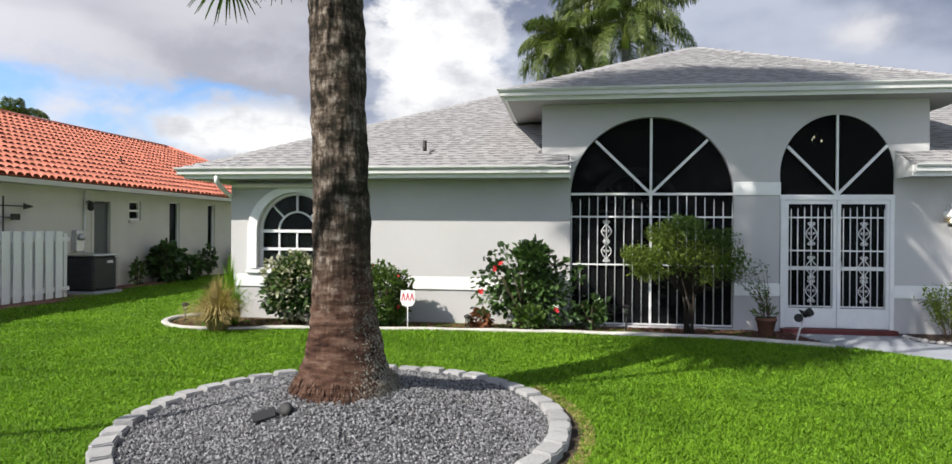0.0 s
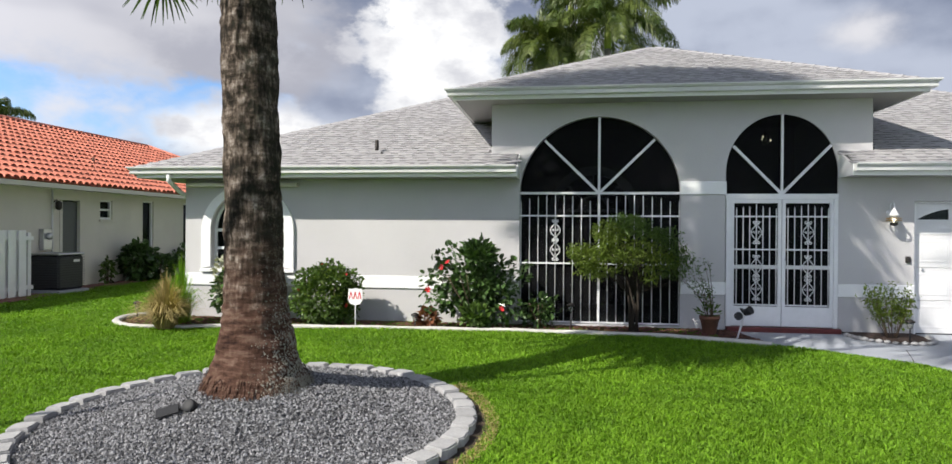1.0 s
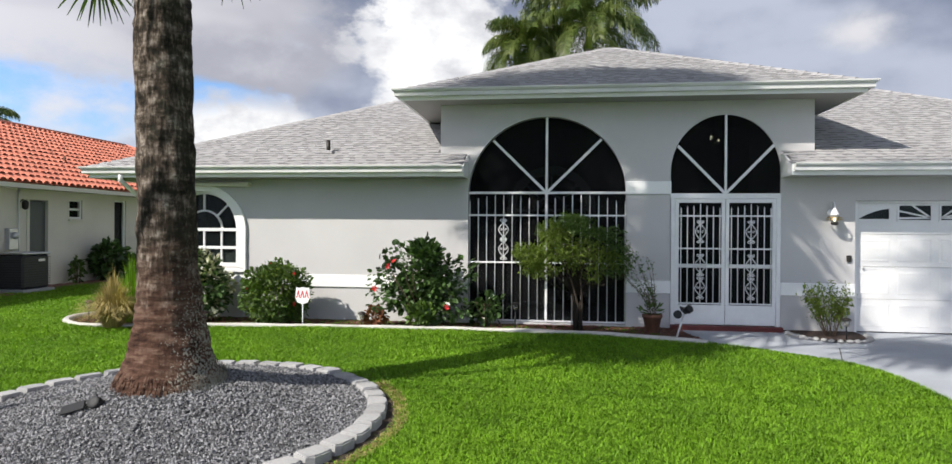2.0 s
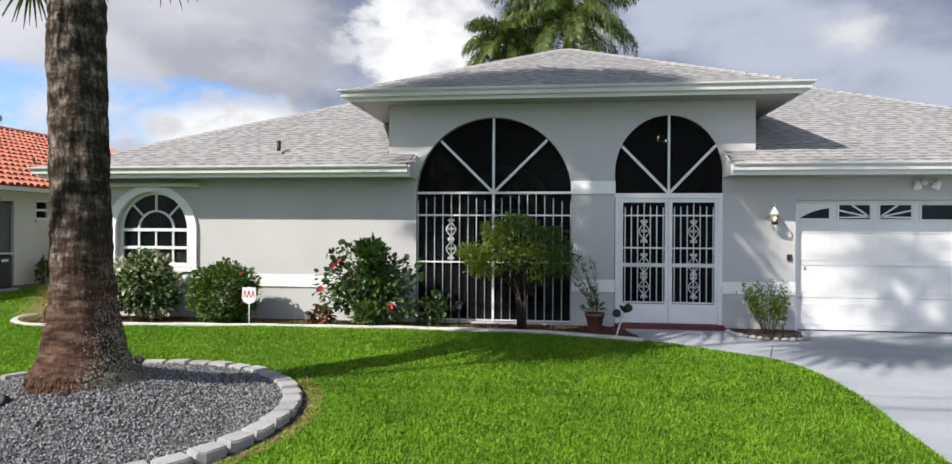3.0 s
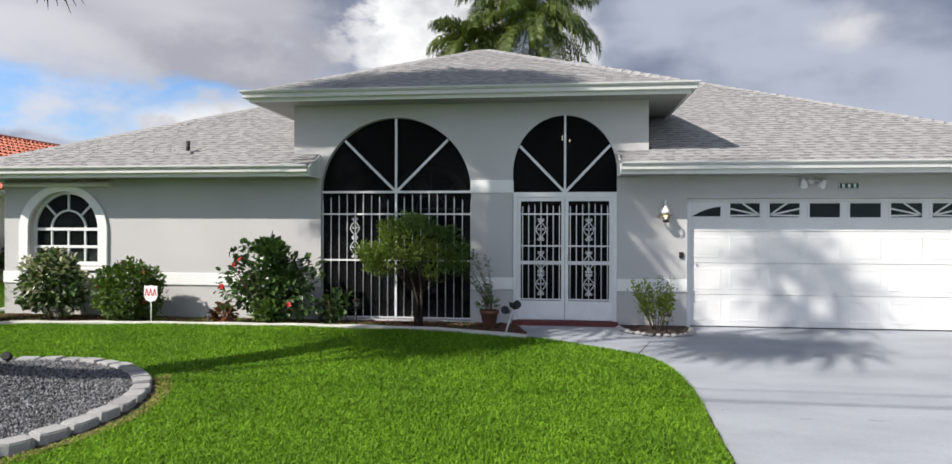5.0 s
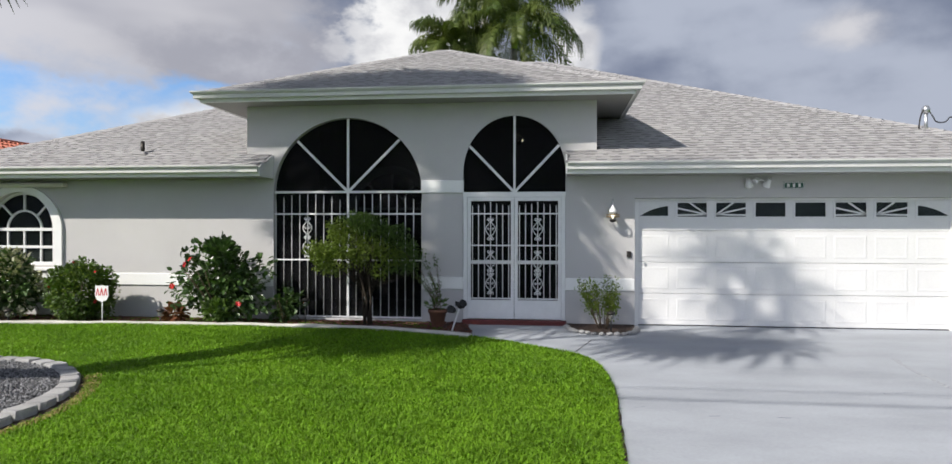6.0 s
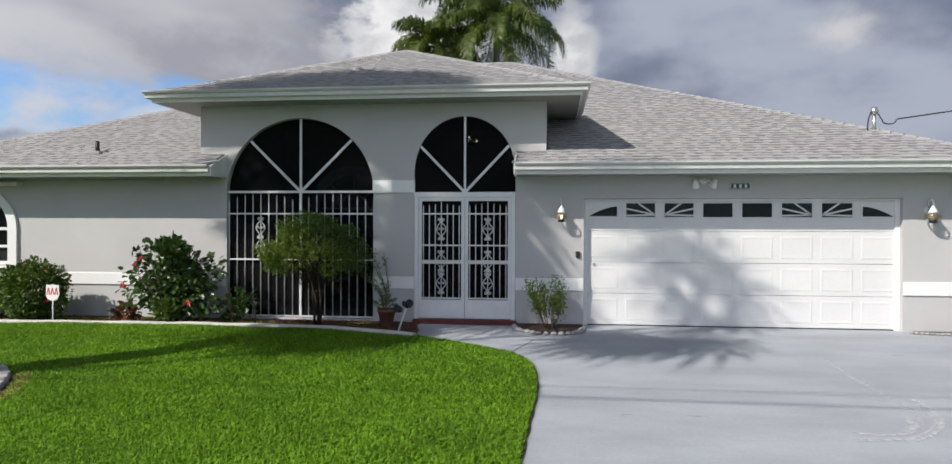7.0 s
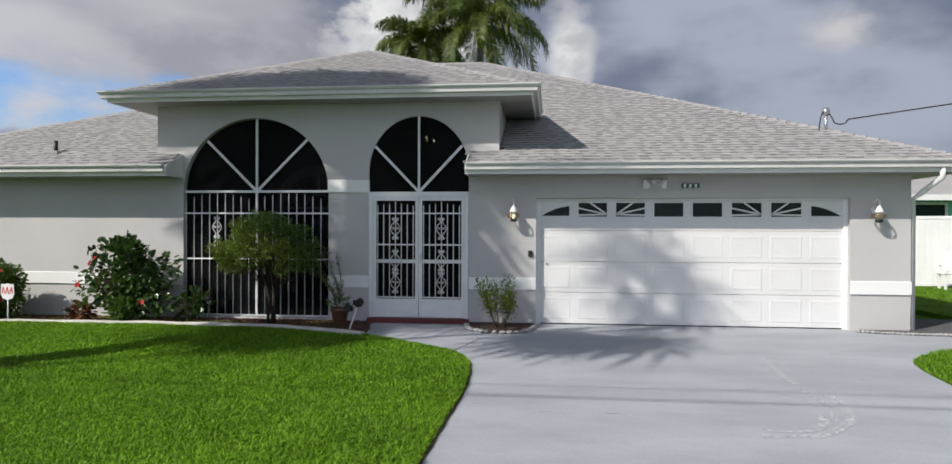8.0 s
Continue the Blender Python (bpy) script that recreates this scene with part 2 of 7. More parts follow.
AC_GREY = material("dark_condenser_metal", (0.05, 0.052, 0.055), 0.5, metal=0.3, vary=0.15, scale=5, fine=50, bump=0.05)


def trunk_material():
    """Palm bark: red-brown ringed fibre low down, pale weathered rings with dark moss above, lichen in spots, painted
    shade towards +x.
    """
    m = bpy.data.materials.new("fan_palm_bark")
    m.use_nodes = True
    n, l = m.node_tree.nodes, m.node_tree.links
    p = n["Principled BSDF"]
    p.inputs["Roughness"].default_value, p.inputs["Specular IOR Level"].default_value = 0.95, 0.15
    coord = n.new("ShaderNodeTexCoord").outputs["Object"]
    sep = n.new("ShaderNodeSeparateXYZ")
    l.new(coord, sep.inputs[0])

    def noise_at(scale, detail, rough, stretch):
        mp = n.new("ShaderNodeMapping")
        mp.inputs["Scale"].default_value = stretch
        l.new(coord, mp.inputs[0])
        t = n.new("ShaderNodeTexNoise")
        t.inputs["Scale"].default_value, t.inputs["Detail"].default_value, t.inputs["Roughness"].default_value = scale, detail, rough
        l.new(mp.outputs[0], t.inputs["Vector"])
        return t.outputs[0]

    def maths(op, a, b, c=0.0):
        k = n.new("ShaderNodeMath")
        k.operation = op
        for i, v in enumerate((a, b, c)):
            if isinstance(v, (int, float)):
                k.inputs[i].default_value = v
            else:
                l.new(v, k.inputs[i])
        return k.outputs[0]

    def span(v, a, b, lo=0.0, hi=1.0):
        r = n.new("ShaderNodeMapRange")
        for i, q in ((1, a), (2, b), (3, lo), (4, hi)):
            r.inputs[i].default_value = q
        l.new(v, r.inputs[0])
        return r.outputs[0]

    def ramp(v, stops):
        r = n.new("ShaderNodeValToRGB")
        e = r.color_ramp.elements
        while len(e) < len(stops):
            e.new(0.5)
        for q, (at, colour) in zip(e, stops):
            q.position, q.color = at, (*colour, 1)
        l.new(v, r.inputs[0])
        return r.outputs[0]

    def mix(f, a, b):
        x = n.new("ShaderNodeMix")
        x.data_type = "RGBA"
        l.new(f, x.inputs[0])
        l.new(a, x.inputs[6])
        if isinstance(b, tuple):
            x.inputs[7].default_value = (*b, 1)
        else:
            l.new(b, x.inputs[7])
        return x.outputs[2]

    blotch = noise_at(4.2, 8, 0.68, (1, 1, 1.5))
    fibre = noise_at(15, 5, 0.65, (1.9, 1.9, 0.42))
    scars = noise_at(12, 5, 0.6, (0.28, 0.28, 1.35))
    v = maths("MULTIPLY_ADD", blotch, 0.52, maths("MULTIPLY_ADD", fibre, 0.34, maths("MULTIPLY", scars, 0.14)))
    high = ramp(v, ((0.43, (0.013, 0.011, 0.008)), (0.485, (0.046, 0.035, 0.026)), (0.535, (0.125, 0.097, 0.077)), (0.61, (0.32, 0.28, 0.24))))
    rust = ramp(maths("MULTIPLY_ADD", scars, 0.5, maths("MULTIPLY", v, 0.5)), ((0.40, (0.022, 0.011, 0.008)), (0.50, (0.078, 0.041, 0.028)), (0.61, (0.165, 0.108, 0.080))))
    # dark moss blotches, weighted towards +x to paint in the side turned from the sun
    moss_and_shade = span(maths("MULTIPLY_ADD", sep.outputs[0], 0.35, noise_at(7.5, 7, 0.75, (1, 1, 0.9))), 0.52, 0.60, 0.0, 0.75)
    high = mix(moss_and_shade, high, (0.022, 0.022, 0.015))
    low = span(maths("MULTIPLY_ADD", blotch, 1.7, sep.outputs[2]), 2.55, 1.75)
    col = mix(low, high, rust)
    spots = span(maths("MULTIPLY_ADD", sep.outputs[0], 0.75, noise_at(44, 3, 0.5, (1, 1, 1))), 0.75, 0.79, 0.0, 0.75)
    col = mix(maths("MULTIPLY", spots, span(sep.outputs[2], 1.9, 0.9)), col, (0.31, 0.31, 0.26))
    l.new(col, p.inputs["Base Color"])
    b = n.new("ShaderNodeBump")
    b.inputs["Strength"].default_value, b.inputs["Distance"].default_value = 1.0, 0.05
    l.new(maths("MULTIPLY_ADD", scars, 0.25, v), b.inputs["Height"])
    l.new(b.outputs[0], p.inputs["Normal"])
    return m


TRUNK = trunk_material()


def glass_material(name, tint, rough=0.03, see=0.35):
    """Dark window glass: glossy, and partly seen through."""
    m = bpy.data.materials.new(name)
    m.use_nodes = True
    n, l = m.node_tree.nodes, m.node_tree.links
    p = n["Principled BSDF"]
    p.inputs["Base Color"].default_value = (*tint, 1)
    p.inputs["Roughness"].default_value, p.inputs["IOR"].default_value = rough, 1.5
    p.inputs["Specular IOR Level"].default_value = 0.1 if rough < 0.3 else 0.05
    t = n.new("ShaderNodeBsdfTransparent")
    t.inputs[0].default_value = (0.8, 0.85, 0.85, 1)
    s = n.new("ShaderNodeMixShader")
    s.inputs[0].default_value = see
    l.new(p.outputs[0], s.inputs[1])
    l.new(t.outputs[0], s.inputs[2])
    l.new(s.outputs[0], n["Material Output"].inputs[0])
    return m


GLASS = glass_material("window_glass", (0.012, 0.015, 0.016), 0.05, 0.5)
SCREEN = glass_material("black_insect_screen", (0.010, 0.010, 0.011), 0.7, 0.42)
LAMP_GLASS = glass_material("lamp_glass", (0.34, 0.32, 0.28), 0.1, 0.6)
BULB = bpy.data.materials.new("warm_bulb")
BULB.use_nodes = True
BULB.node_tree.nodes["Principled BSDF"].inputs["Emission Color"].default_value = (1.0, 0.84, 0.6, 1)
BULB.node_tree.nodes["Principled BSDF"].inputs["Emission Strength"].default_value = 4.0


# ---- mesh helpers ----
def box(bm, x0, x1, y0, y1, z0, z1, bevel=0.0):
    v = [bm.verts.new((x, y, z)) for z in (z0, z1) for y in (y0, y1) for x in (x0, x1)]
    fs = [bm.faces.new([v[i] for i in q]) for q in ((0, 2, 3, 1), (4, 5, 7, 6), (0, 1, 5, 4), (2, 6, 7, 3), (0, 4, 6, 2), (1, 3, 7, 5))]
    if bevel:
        bmesh.ops.bevel(bm, geom=list({e for f in fs for e in f.edges}), offset=bevel, segments=1, affect="EDGES")
    return bm


def prism(bm, outline, depth, put):
    """An outline of (u, v) pushed from w = depth[0] to depth[1]; put(u, v, w) gives the place."""
    a = [bm.verts.new(put(u, v, depth[0])) for u, v in outline]
    b = [bm.verts.new(put(u, v, depth[1])) for u, v in outline]
    bm.faces.new(a)
    bm.faces.new(b[::-1])
    k = len(a)
    for i in range(k):
        bm.faces.new((a[i], b[i], b[(i + 1) % k], a[(i + 1) % k]))
    return bm


def tube(bm, pts, radius, seg=8, cap=True):
    """A round bar along points; radius is one number or one for each point."""
    pts = [Vector(p) for p in pts]
    rad = radius if isinstance(radius, (list, tuple)) else [radius] * len(pts)
    rings, up = [], None
    for i, p in enumerate(pts):
        d = (pts[min(i + 1, len(pts) - 1)] - pts[max(i - 1, 0)]).normalized()
        if up is None:
            up = d.orthogonal().normalized()
        up = (up - d * up.dot(d)).normalized()
        w = d.cross(up)
        rings.append([bm.verts.new(p + (up * math.cos(a) + w * math.sin(a)) * rad[i]) for a in [2 * math.pi * k / seg for k in range(seg)]])
    for a, b in zip(rings, rings[1:]):
        for k in range(seg):
            f = bm.faces.new((a[k], a[(k + 1) % seg], b[(k + 1) % seg], b[k]))
            f.smooth = True
    if cap:
        bm.faces.new(rings[0][::-1])
        bm.faces.new(rings[-1])
    return bm


def lathe(bm, profile, seg=20, at=(0, 0, 0), cap=True):
    """A turned shape from (radius, height) pairs."""
    x, y, z = at
    rings = [[bm.verts.new((x + r * math.cos(2 * math.pi * k / seg), y + r * math.sin(2 * math.pi * k / seg), z + h)) for k in range(seg)] for r, h in profile]
    for a, b in zip(rings, rings[1:]):
        for k in range(seg):
            f = bm.faces.new((a[k], a[(k + 1) % seg], b[(k + 1) % seg], b[k]))
            f.smooth = True
    if cap:
        bm.faces.new(rings[0][::-1])
        bm.faces.new(rings[-1])
    return bm


def part(name, bm, mat, parent=None, label=""):
    """One mesh object from a bmesh, under a thing or a part."""
    me = bpy.data.meshes.new(name)
    bmesh.ops.recalc_face_normals(bm, faces=bm.faces)
    bm.to_mesh(me)
    bm.free()
    me.materials.append(mat)
    ob = new(name, me)
    ob.parent = parent
    return tagged(ob, label)


def raw(name, verts, faces, mat, parent=None, smooth=False):
    """One mesh object from arrays of places and corners, for the many small pieces."""
    me = bpy.data.meshes.new(name)
    verts, faces = np.asarray(verts, dtype=np.float32), np.asarray(faces, dtype=np.int32)
    me.vertices.add(len(verts))
    me.vertices.foreach_set("co", verts.ravel())
    k = faces.shape[1]
    me.loops.add(faces.size)
    me.loops.foreach_set("vertex_index", faces.ravel())
    me.polygons.add(len(faces))
    me.polygons.foreach_set("loop_start", np.arange(0, faces.size, k, dtype=np.int32))
    me.update(calc_edges=True)
    me.polygons.foreach_set("use_smooth", np.full(len(faces), smooth))
    me.materials.append(mat)
    ob = new(name, me)
    ob.parent = parent
    return ob


def thing(name, x, y, z, label, category, group="", kind="", turn=0.0):
    ob = new(name)
    ob.empty_display_size = 0.1
    ob.matrix_basis = pose(x, y, z, 0, 0, turn)
    return tagged(ob, label, category, group, kind)


def BM():
    return bmesh.new()


def ground_z(y):
    return -0.045 * max(0.0, -1.2 - max(y, -8.0))


def ground_zs(y):
    return -0.045 * np.maximum(0.0, -1.2 - np.maximum(y, -8.0))

# ---- ground ----
DRIVE_EDGE = [(1.0, -14.0), (1.12, -8.0), (1.2, -6.0), (1.24, -5.1), (1.28, -4.1), (1.25, -3.4), (1.17, -2.85), (0.92, -2.37), (0.5, -2.05), (0.0, -1.75), (-0.5, -1.5)]
BED_EDGE = [(-0.55, -1.48), (-1.15, -1.27), (-1.6, -1.13), (-2.4, -0.98), (-4.0, -0.90), (-5.7, -0.96), (-7.3, -1.06), (-8.7, -1.22), (-9.75, -1.46), (-10.35, -1.38), (-10.78, -1.05), (-11.02, -0.4), (-10.8, 0.1), (-10.4, 0.4)]
RING_X, RING_Y, RING_R = -6.20, -5.52, 2.03


def smooth_line(pts, step=0.12):
    """Catmull-Rom through points, evenly resampled."""
    p = [Vector((*q, 0)) for q in pts]
    p = [2 * p[0] - p[1]] + p + [2 * p[-1] - p[-2]]
    out = []
    for a, b, c, d in zip(p, p[1:], p[2:], p[3:]):
        k = max(2, int((c - b).length / step))
        for i in range(k):
            t = i / k
            out.append(0.5 * (2 * b + (c - a) * t + (2 * a - 5 * b + 4 * c - d) * t * t + (3 * b - a - 3 * c + d) * t ** 3))
    out.append(p[-2])
    return [(q.x, q.y) for q in out]


def sheet(name, outline, lift, mat, label, kind="structure", category=""):
    """A ground sheet inside an outline that follows the fall of the plot, with a skirt."""
    bm = BM()
    f = bm.faces.new([bm.verts.new((x, y, 0)) for x, y in outline])
    bmesh.ops.triangulate(bm, faces=[f])
    for cut in (-8.0, -1.2):
        bmesh.ops.bisect_plane(bm, geom=bm.verts[:] + bm.edges[:] + bm.faces[:], plane_co=(0, cut, 0), plane_no=(0, 1, 0))
    rim = [e for e in bm.edges if len(e.link_faces) == 1]
    out = bmesh.ops.extrude_edge_only(bm, edges=rim)["geom"]
    low = {q for q in out if isinstance(q, bmesh.types.BMVert)}
    for q in bm.verts:
        q.co.z = ground_z(q.co.y) + lift - (0.12 if q in low else 0.0)
    return tagged(part(name, bm, mat), label, category, kind=kind)


bm = BM()
ys = [-2500, -300, -60, -30, -14, -8, -4, -1.2, 20, 60, 300, 2500]
xs = [-2500, -300, -40, -15, 0, 15, 40, 300, 2500]
grid = [[bm.verts.new((x, y, ground_z(y) - 0.06)) for x in xs] for y in ys]
for a, b in zip(grid, grid[1:]):
    for i in range(len(xs) - 1):
        bm.faces.new((a[i], a[i + 1], b[i + 1], b[i]))
tagged(part("ground", bm, TURF), "flat green ground around the houses", "ground", kind="structure")
sheet("road", [(-200, -26), (200, -26), (200, -14.2), (-200, -14.2)], -0.02, ASPHALT, "grey asphalt street in front of the houses", category="road")
sheet("driveway", [(0.2, -14.2), (9.6, -14.2), (9.6, -0.5), (8.6, 0.0), (6.9, 0.16), (-0.9, 0.2), (-0.9, -1.6), (0.2, -3.4)], -0.012, CONCRETE, "pale grey painted concrete driveway and front walk", category="driveway")
drive_line, bed_line = smooth_line(DRIVE_EDGE), smooth_line(BED_EDGE)
LAWN = [(-14.9, -14.0)] + drive_line[:-1] + bed_line + [(-10.4, 14.0), (-16.2, 14.0), (-16.3, 8.6), (-15.95, 6.8), (-15.52, 4.5), (-15.40, 2.7), (-15.14, 1.3), (-14.83, 0.0), (-14.75, -3.0)]
sheet("lawn", LAWN, 0.0, TURF, "mown green lawn in front of the house", category="lawn")
PATCH = smooth_line([(6.5, -6.5), (6.5, -4.2), (6.53, -3.4), (6.56, -2.8), (6.68, -2.3), (7.1, -1.86), (7.6, -1.6), (8.6, -1.5), (9.8, -1.5)]) + [(13.5, -1.5), (13.5, -6.5)]
sheet("lawn_side", PATCH, 0.0, TURF, "mown green lawn beside the driveway", category="lawn")
sheet("side_lawn_strip", [(9.3, 1.6), (13.5, 1.2), (13.5, 8.3), (9.0, 8.3)], 0.03, TURF, "green side lawn in front of a white fence", category="lawn")
sheet("flower_bed", bed_line + [(-10.0, 0.1), (-0.85, 0.1), (-0.6, -0.9)], -0.004, MULCH, "dark mulch flower bed along the house wall", category="flower bed")

bm = BM()
edge = [Vector((*q, 0)) for q in drive_line]
rows = []
for i, p in enumerate(edge):
    d = (edge[min(i + 1, len(edge) - 1)] - edge[max(i - 1, 0)]).normalized()
    w = Vector((d.y, -d.x, 0)) * (0.042 + 0.006 * math.sin(i * 1.7))
    rows.append([bm.verts.new((q.x, q.y, ground_z(q.y) - 0.006)) for q in (p - w * 0.5, p + w)])
for p, q in zip(rows, rows[1:]):
    bm.faces.new((p[0], p[1], q[1], q[0]))
tagged(part("lawn_edge", bm, SOIL), "dark trimmed earth edge between lawn and driveway", "lawn edge", kind="structure")

# kerb of the flower bed: rounded cast concrete
bm = BM()
prof = [(-0.06, -0.06), (-0.06, 0.035), (-0.035, 0.055), (0.035, 0.055), (0.06, 0.035), (0.06, -0.06)]
line = [Vector((*q, 0)) for q in bed_line]
rows = []
for i, p in enumerate(line):
    d = (line[min(i + 1, len(line) - 1)] - line[max(i - 1, 0)]).normalized()
    w = Vector((-d.y, d.x, 0))
    rows.append([bm.verts.new(p + w * u + Vector((0, 0, v + ground_z(p.y) + 0.004 * math.sin(i * 0.7)))) for u, v in prof])
for a, b in zip(rows, rows[1:]):
    for k in range(len(prof) - 1):
        bm.faces.new((a[k], a[k + 1], b[k + 1], b[k]))
bm.faces.new(rows[0])
bm.faces.new(rows[-1][::-1])
tagged(part("garden_kerb", bm, CURB), "pale cast concrete kerb round the flower bed", "kerb", kind="structure")

# ---- main house ----
EAVE_Y, ROOF_Z, PITCH, SOFFIT_Z = -0.56, 2.612, 0.43, 2.455
XL, XR, DEPTH = -10.18, 7.78, 15.8
house = thing("house", 0, 0, 0, "single-storey grey stucco house with grey shingle hip roof and white trim", "house")


def facade(bm, x0, x1, z0, z1, holes, y0=0.0, y1=0.2):
    """A wall from y0 to y1 with holes (xa, xb, bottom, spring, rise); rise 0 is a square head."""
    cuts = {x0, x1}
    for xa, xb, zb, zs, rise in holes:
        k = 40 if rise else 1
        for i in range(k + 1):
            cuts.add(xa + (xb - xa) * (0.5 - 0.5 * math.cos(math.pi * i / k)))
    cuts = sorted(cuts)

    def head(h, x):
        xa, xb, zb, zs, rise = h
        u = (2 * x - xa - xb) / (xb - xa)
        return zs + rise * math.sqrt(max(0.0, 1 - u * u))

    def quad(*p):
        bm.faces.new([bm.verts.new(q) for q in p])

    for a, b in zip(cuts, cuts[1:]):
        hole = next((h for h in holes if h[0] - 1e-6 <= a and b <= h[1] + 1e-6), None)
        spans = [((z0, z0), (z1, z1))] if hole is None else [((z0, z0), (hole[2], hole[2])), ((head(hole, a), head(hole, b)), (z1, z1))]
        for (la, lb), (ta, tb) in spans:
            if ta - la < 1e-6 and tb - lb < 1e-6:
                continue
            quad((a, y0, la), (b, y0, lb), (b, y0, tb), (a, y0, ta))
            quad((a, y1, la), (a, y1, ta), (b, y1, tb), (b, y1, lb))
            quad((a, y0, ta), (b, y0, tb), (b, y1, tb), (a, y1, ta))
            quad((a, y0, la), (a, y1, la), (b, y1, lb), (b, y0, lb))
    for h in holes:
        for x in (h[0], h[1]):
            quad((x, y0, h[2]), (x, y1, h[2]), (x, y1, h[3]), (x, y0, h[3]))
    for x in (x0, x1):
        quad((x, y0, z0), (x, y1, z0), (x, y1, z1), (x, y0, z1))
    bmesh.ops.remove_doubles(bm, verts=bm.verts, dist=1e-5)
    return bm


WIN = (-9.68, -8.306, 0.90, 1.545, 0.685)
ARCH_A = (-4.18, -1.565, 0.03, 2.19, 1.275)
ARCH_B = (-0.860, 0.845, 0.05, 2.52, 0.937)
GARAGE = (1.965, 6.885, -0.05, 2.075, 0)
part("front_wall", facade(BM(), XL, -4.66, -0.15, 2.46, [WIN]), STUCCO, house)
part("entrance_wall", facade(BM(), -4.66, 1.35, -0.15, 3.86, [ARCH_A, ARCH_B]), STUCCO, house)
part("garage_wall", facade(BM(), 1.35, XR, -0.15, 2.46, [GARAGE]), STUCCO, house)
part("side_wall", box(BM(), XL, XL + 0.2, 0.2, DEPTH - 0.2, -0.15, 2.5), STUCCO, house)
part("side_wall", box(BM(), XR - 0.2, XR, 0.2, DEPTH - 0.2, -0.15, 2.5), STUCCO, house)
part("back_wall", box(BM(), XL, XR, DEPTH - 0.2, DEPTH, -0.15, 2.5), STUCCO, house)
for x0, x1 in ((-4.66, -4.46), (1.15, 1.35)):
    part("entrance_side_wall", box(BM(), x0, x1, 0.2, 3.4, 0.0, 3.86), STUCCO, house)

# raised white bands
for name, x0, x1, z0, z1 in (("band", XL - 0.01, -4.18, 0.565, 0.775), ("band", -1.565, -0.855, 0.56, 0.765), ("band", 0.845, 1.965, 0.56, 0.762), ("band", 6.885, XR + 0.01, 0.555, 0.765), ("band", -1.575, -0.85, 2.175, 2.385)):
    part(name, box(BM(), x0, x1, -0.025, 0.02, z0, z1, 0.006), WHITE, house, "white raised stucco band")

# roofs
def hip(x0, x1, y0, y1, z0, pitch):
    """Corners of a hip roof: eaves, and the two ends of the ridge."""
    r = min(x1 - x0, y1 - y0) / 2
    if x1 - x0 > y1 - y0:
        a, b = (x0 + r, (y0 + y1) / 2), (x1 - r, (y0 + y1) / 2)
    else:
        a, b = ((x0 + x1) / 2, y0 + r), ((x0 + x1) / 2, y1 - r)
    return [(x0, y0, z0), (x1, y0, z0), (x1, y1, z0), (x0, y1, z0), (*a, z0 + r * pitch), (*b, z0 + r * pitch)]


def roof_slab(bm, c, along_x, thick=0.05):
    v = [bm.verts.new(p) for p in c]
    w = [bm.verts.new((p[0], p[1], p[2] - thick)) for p in c]
    quads = ((0, 1, 5, 4), (1, 2, 5), (2, 3, 4, 5), (3, 0, 4)) if along_x else ((0, 1, 4), (1, 2, 5, 4), (2, 3, 5), (3, 0, 4, 5))
    for q in quads:
        bm.faces.new([v[i] for i in q])
        bm.faces.new([w[i] for i in q[::-1]])
    for a, b in ((0, 1), (1, 2), (2, 3), (3, 0)):
        bm.faces.new((v[a], w[a], w[b], v[b]))
    return bm


RX0, RX1, RY1 = -10.80, 8.42, 15.8 + 0.6
MAIN = hip(RX0, RX1, EAVE_Y, RY1, ROOF_Z, PITCH)
# the garage end is a little steeper, so its hip leans in less
MAIN[5] = (0.35, MAIN[5][1], MAIN[5][2])
LEAN_R = (RX1 - 0.35) / (MAIN[5][1] - EAVE_Y)
ENT = hip(-5.27, 1.95, EAVE_Y + 0.01, 12.0, 3.84, PITCH)
# the main roof is one skin with the entrance bay cut out of its front slope
bm = BM()
zw = ROOF_Z - EAVE_Y * PITCH
def on_main(x, y):
    return (x, y, ROOF_Z + (y - EAVE_Y) * PITCH)
r0, r1 = MAIN[4], MAIN[5]
cut_l, cut_r = on_main(-4.66, EAVE_Y + (-4.66 - RX0)), on_main(1.35, EAVE_Y + (RX1 - 1.35) / LEAN_R)
front = [
    [MAIN[0], (-4.2, EAVE_Y, ROOF_Z), on_main(-4.2, 0.0), on_main(-4.66, 0.0), cut_l],
    [(0.87, EAVE_Y, ROOF_Z), MAIN[1], cut_r, on_main(1.35, 3.3), on_main(1.35, 0.0), on_main(0.87, 0.0)],
    [on_main(-4.66, 3.3), on_main(1.35, 3.3), cut_r, r1, r0, cut_l],
]
for poly in front:
    bm.faces.new([bm.verts.new(p) for p in poly])
for q in ((1, 2, 5), (2, 3, 4, 5), (3, 0, 4)):
    bm.faces.new([bm.verts.new(MAIN[i]) for i in q])
roof = part("roof", bm, BUTT_SHADE, house, "grey asphalt shingle hip roof")
ent_roof = part("entrance_roof", roof_slab(BM(), ENT, False), BUTT_SHADE, house, "raised grey shingle hip roof over the entrance")


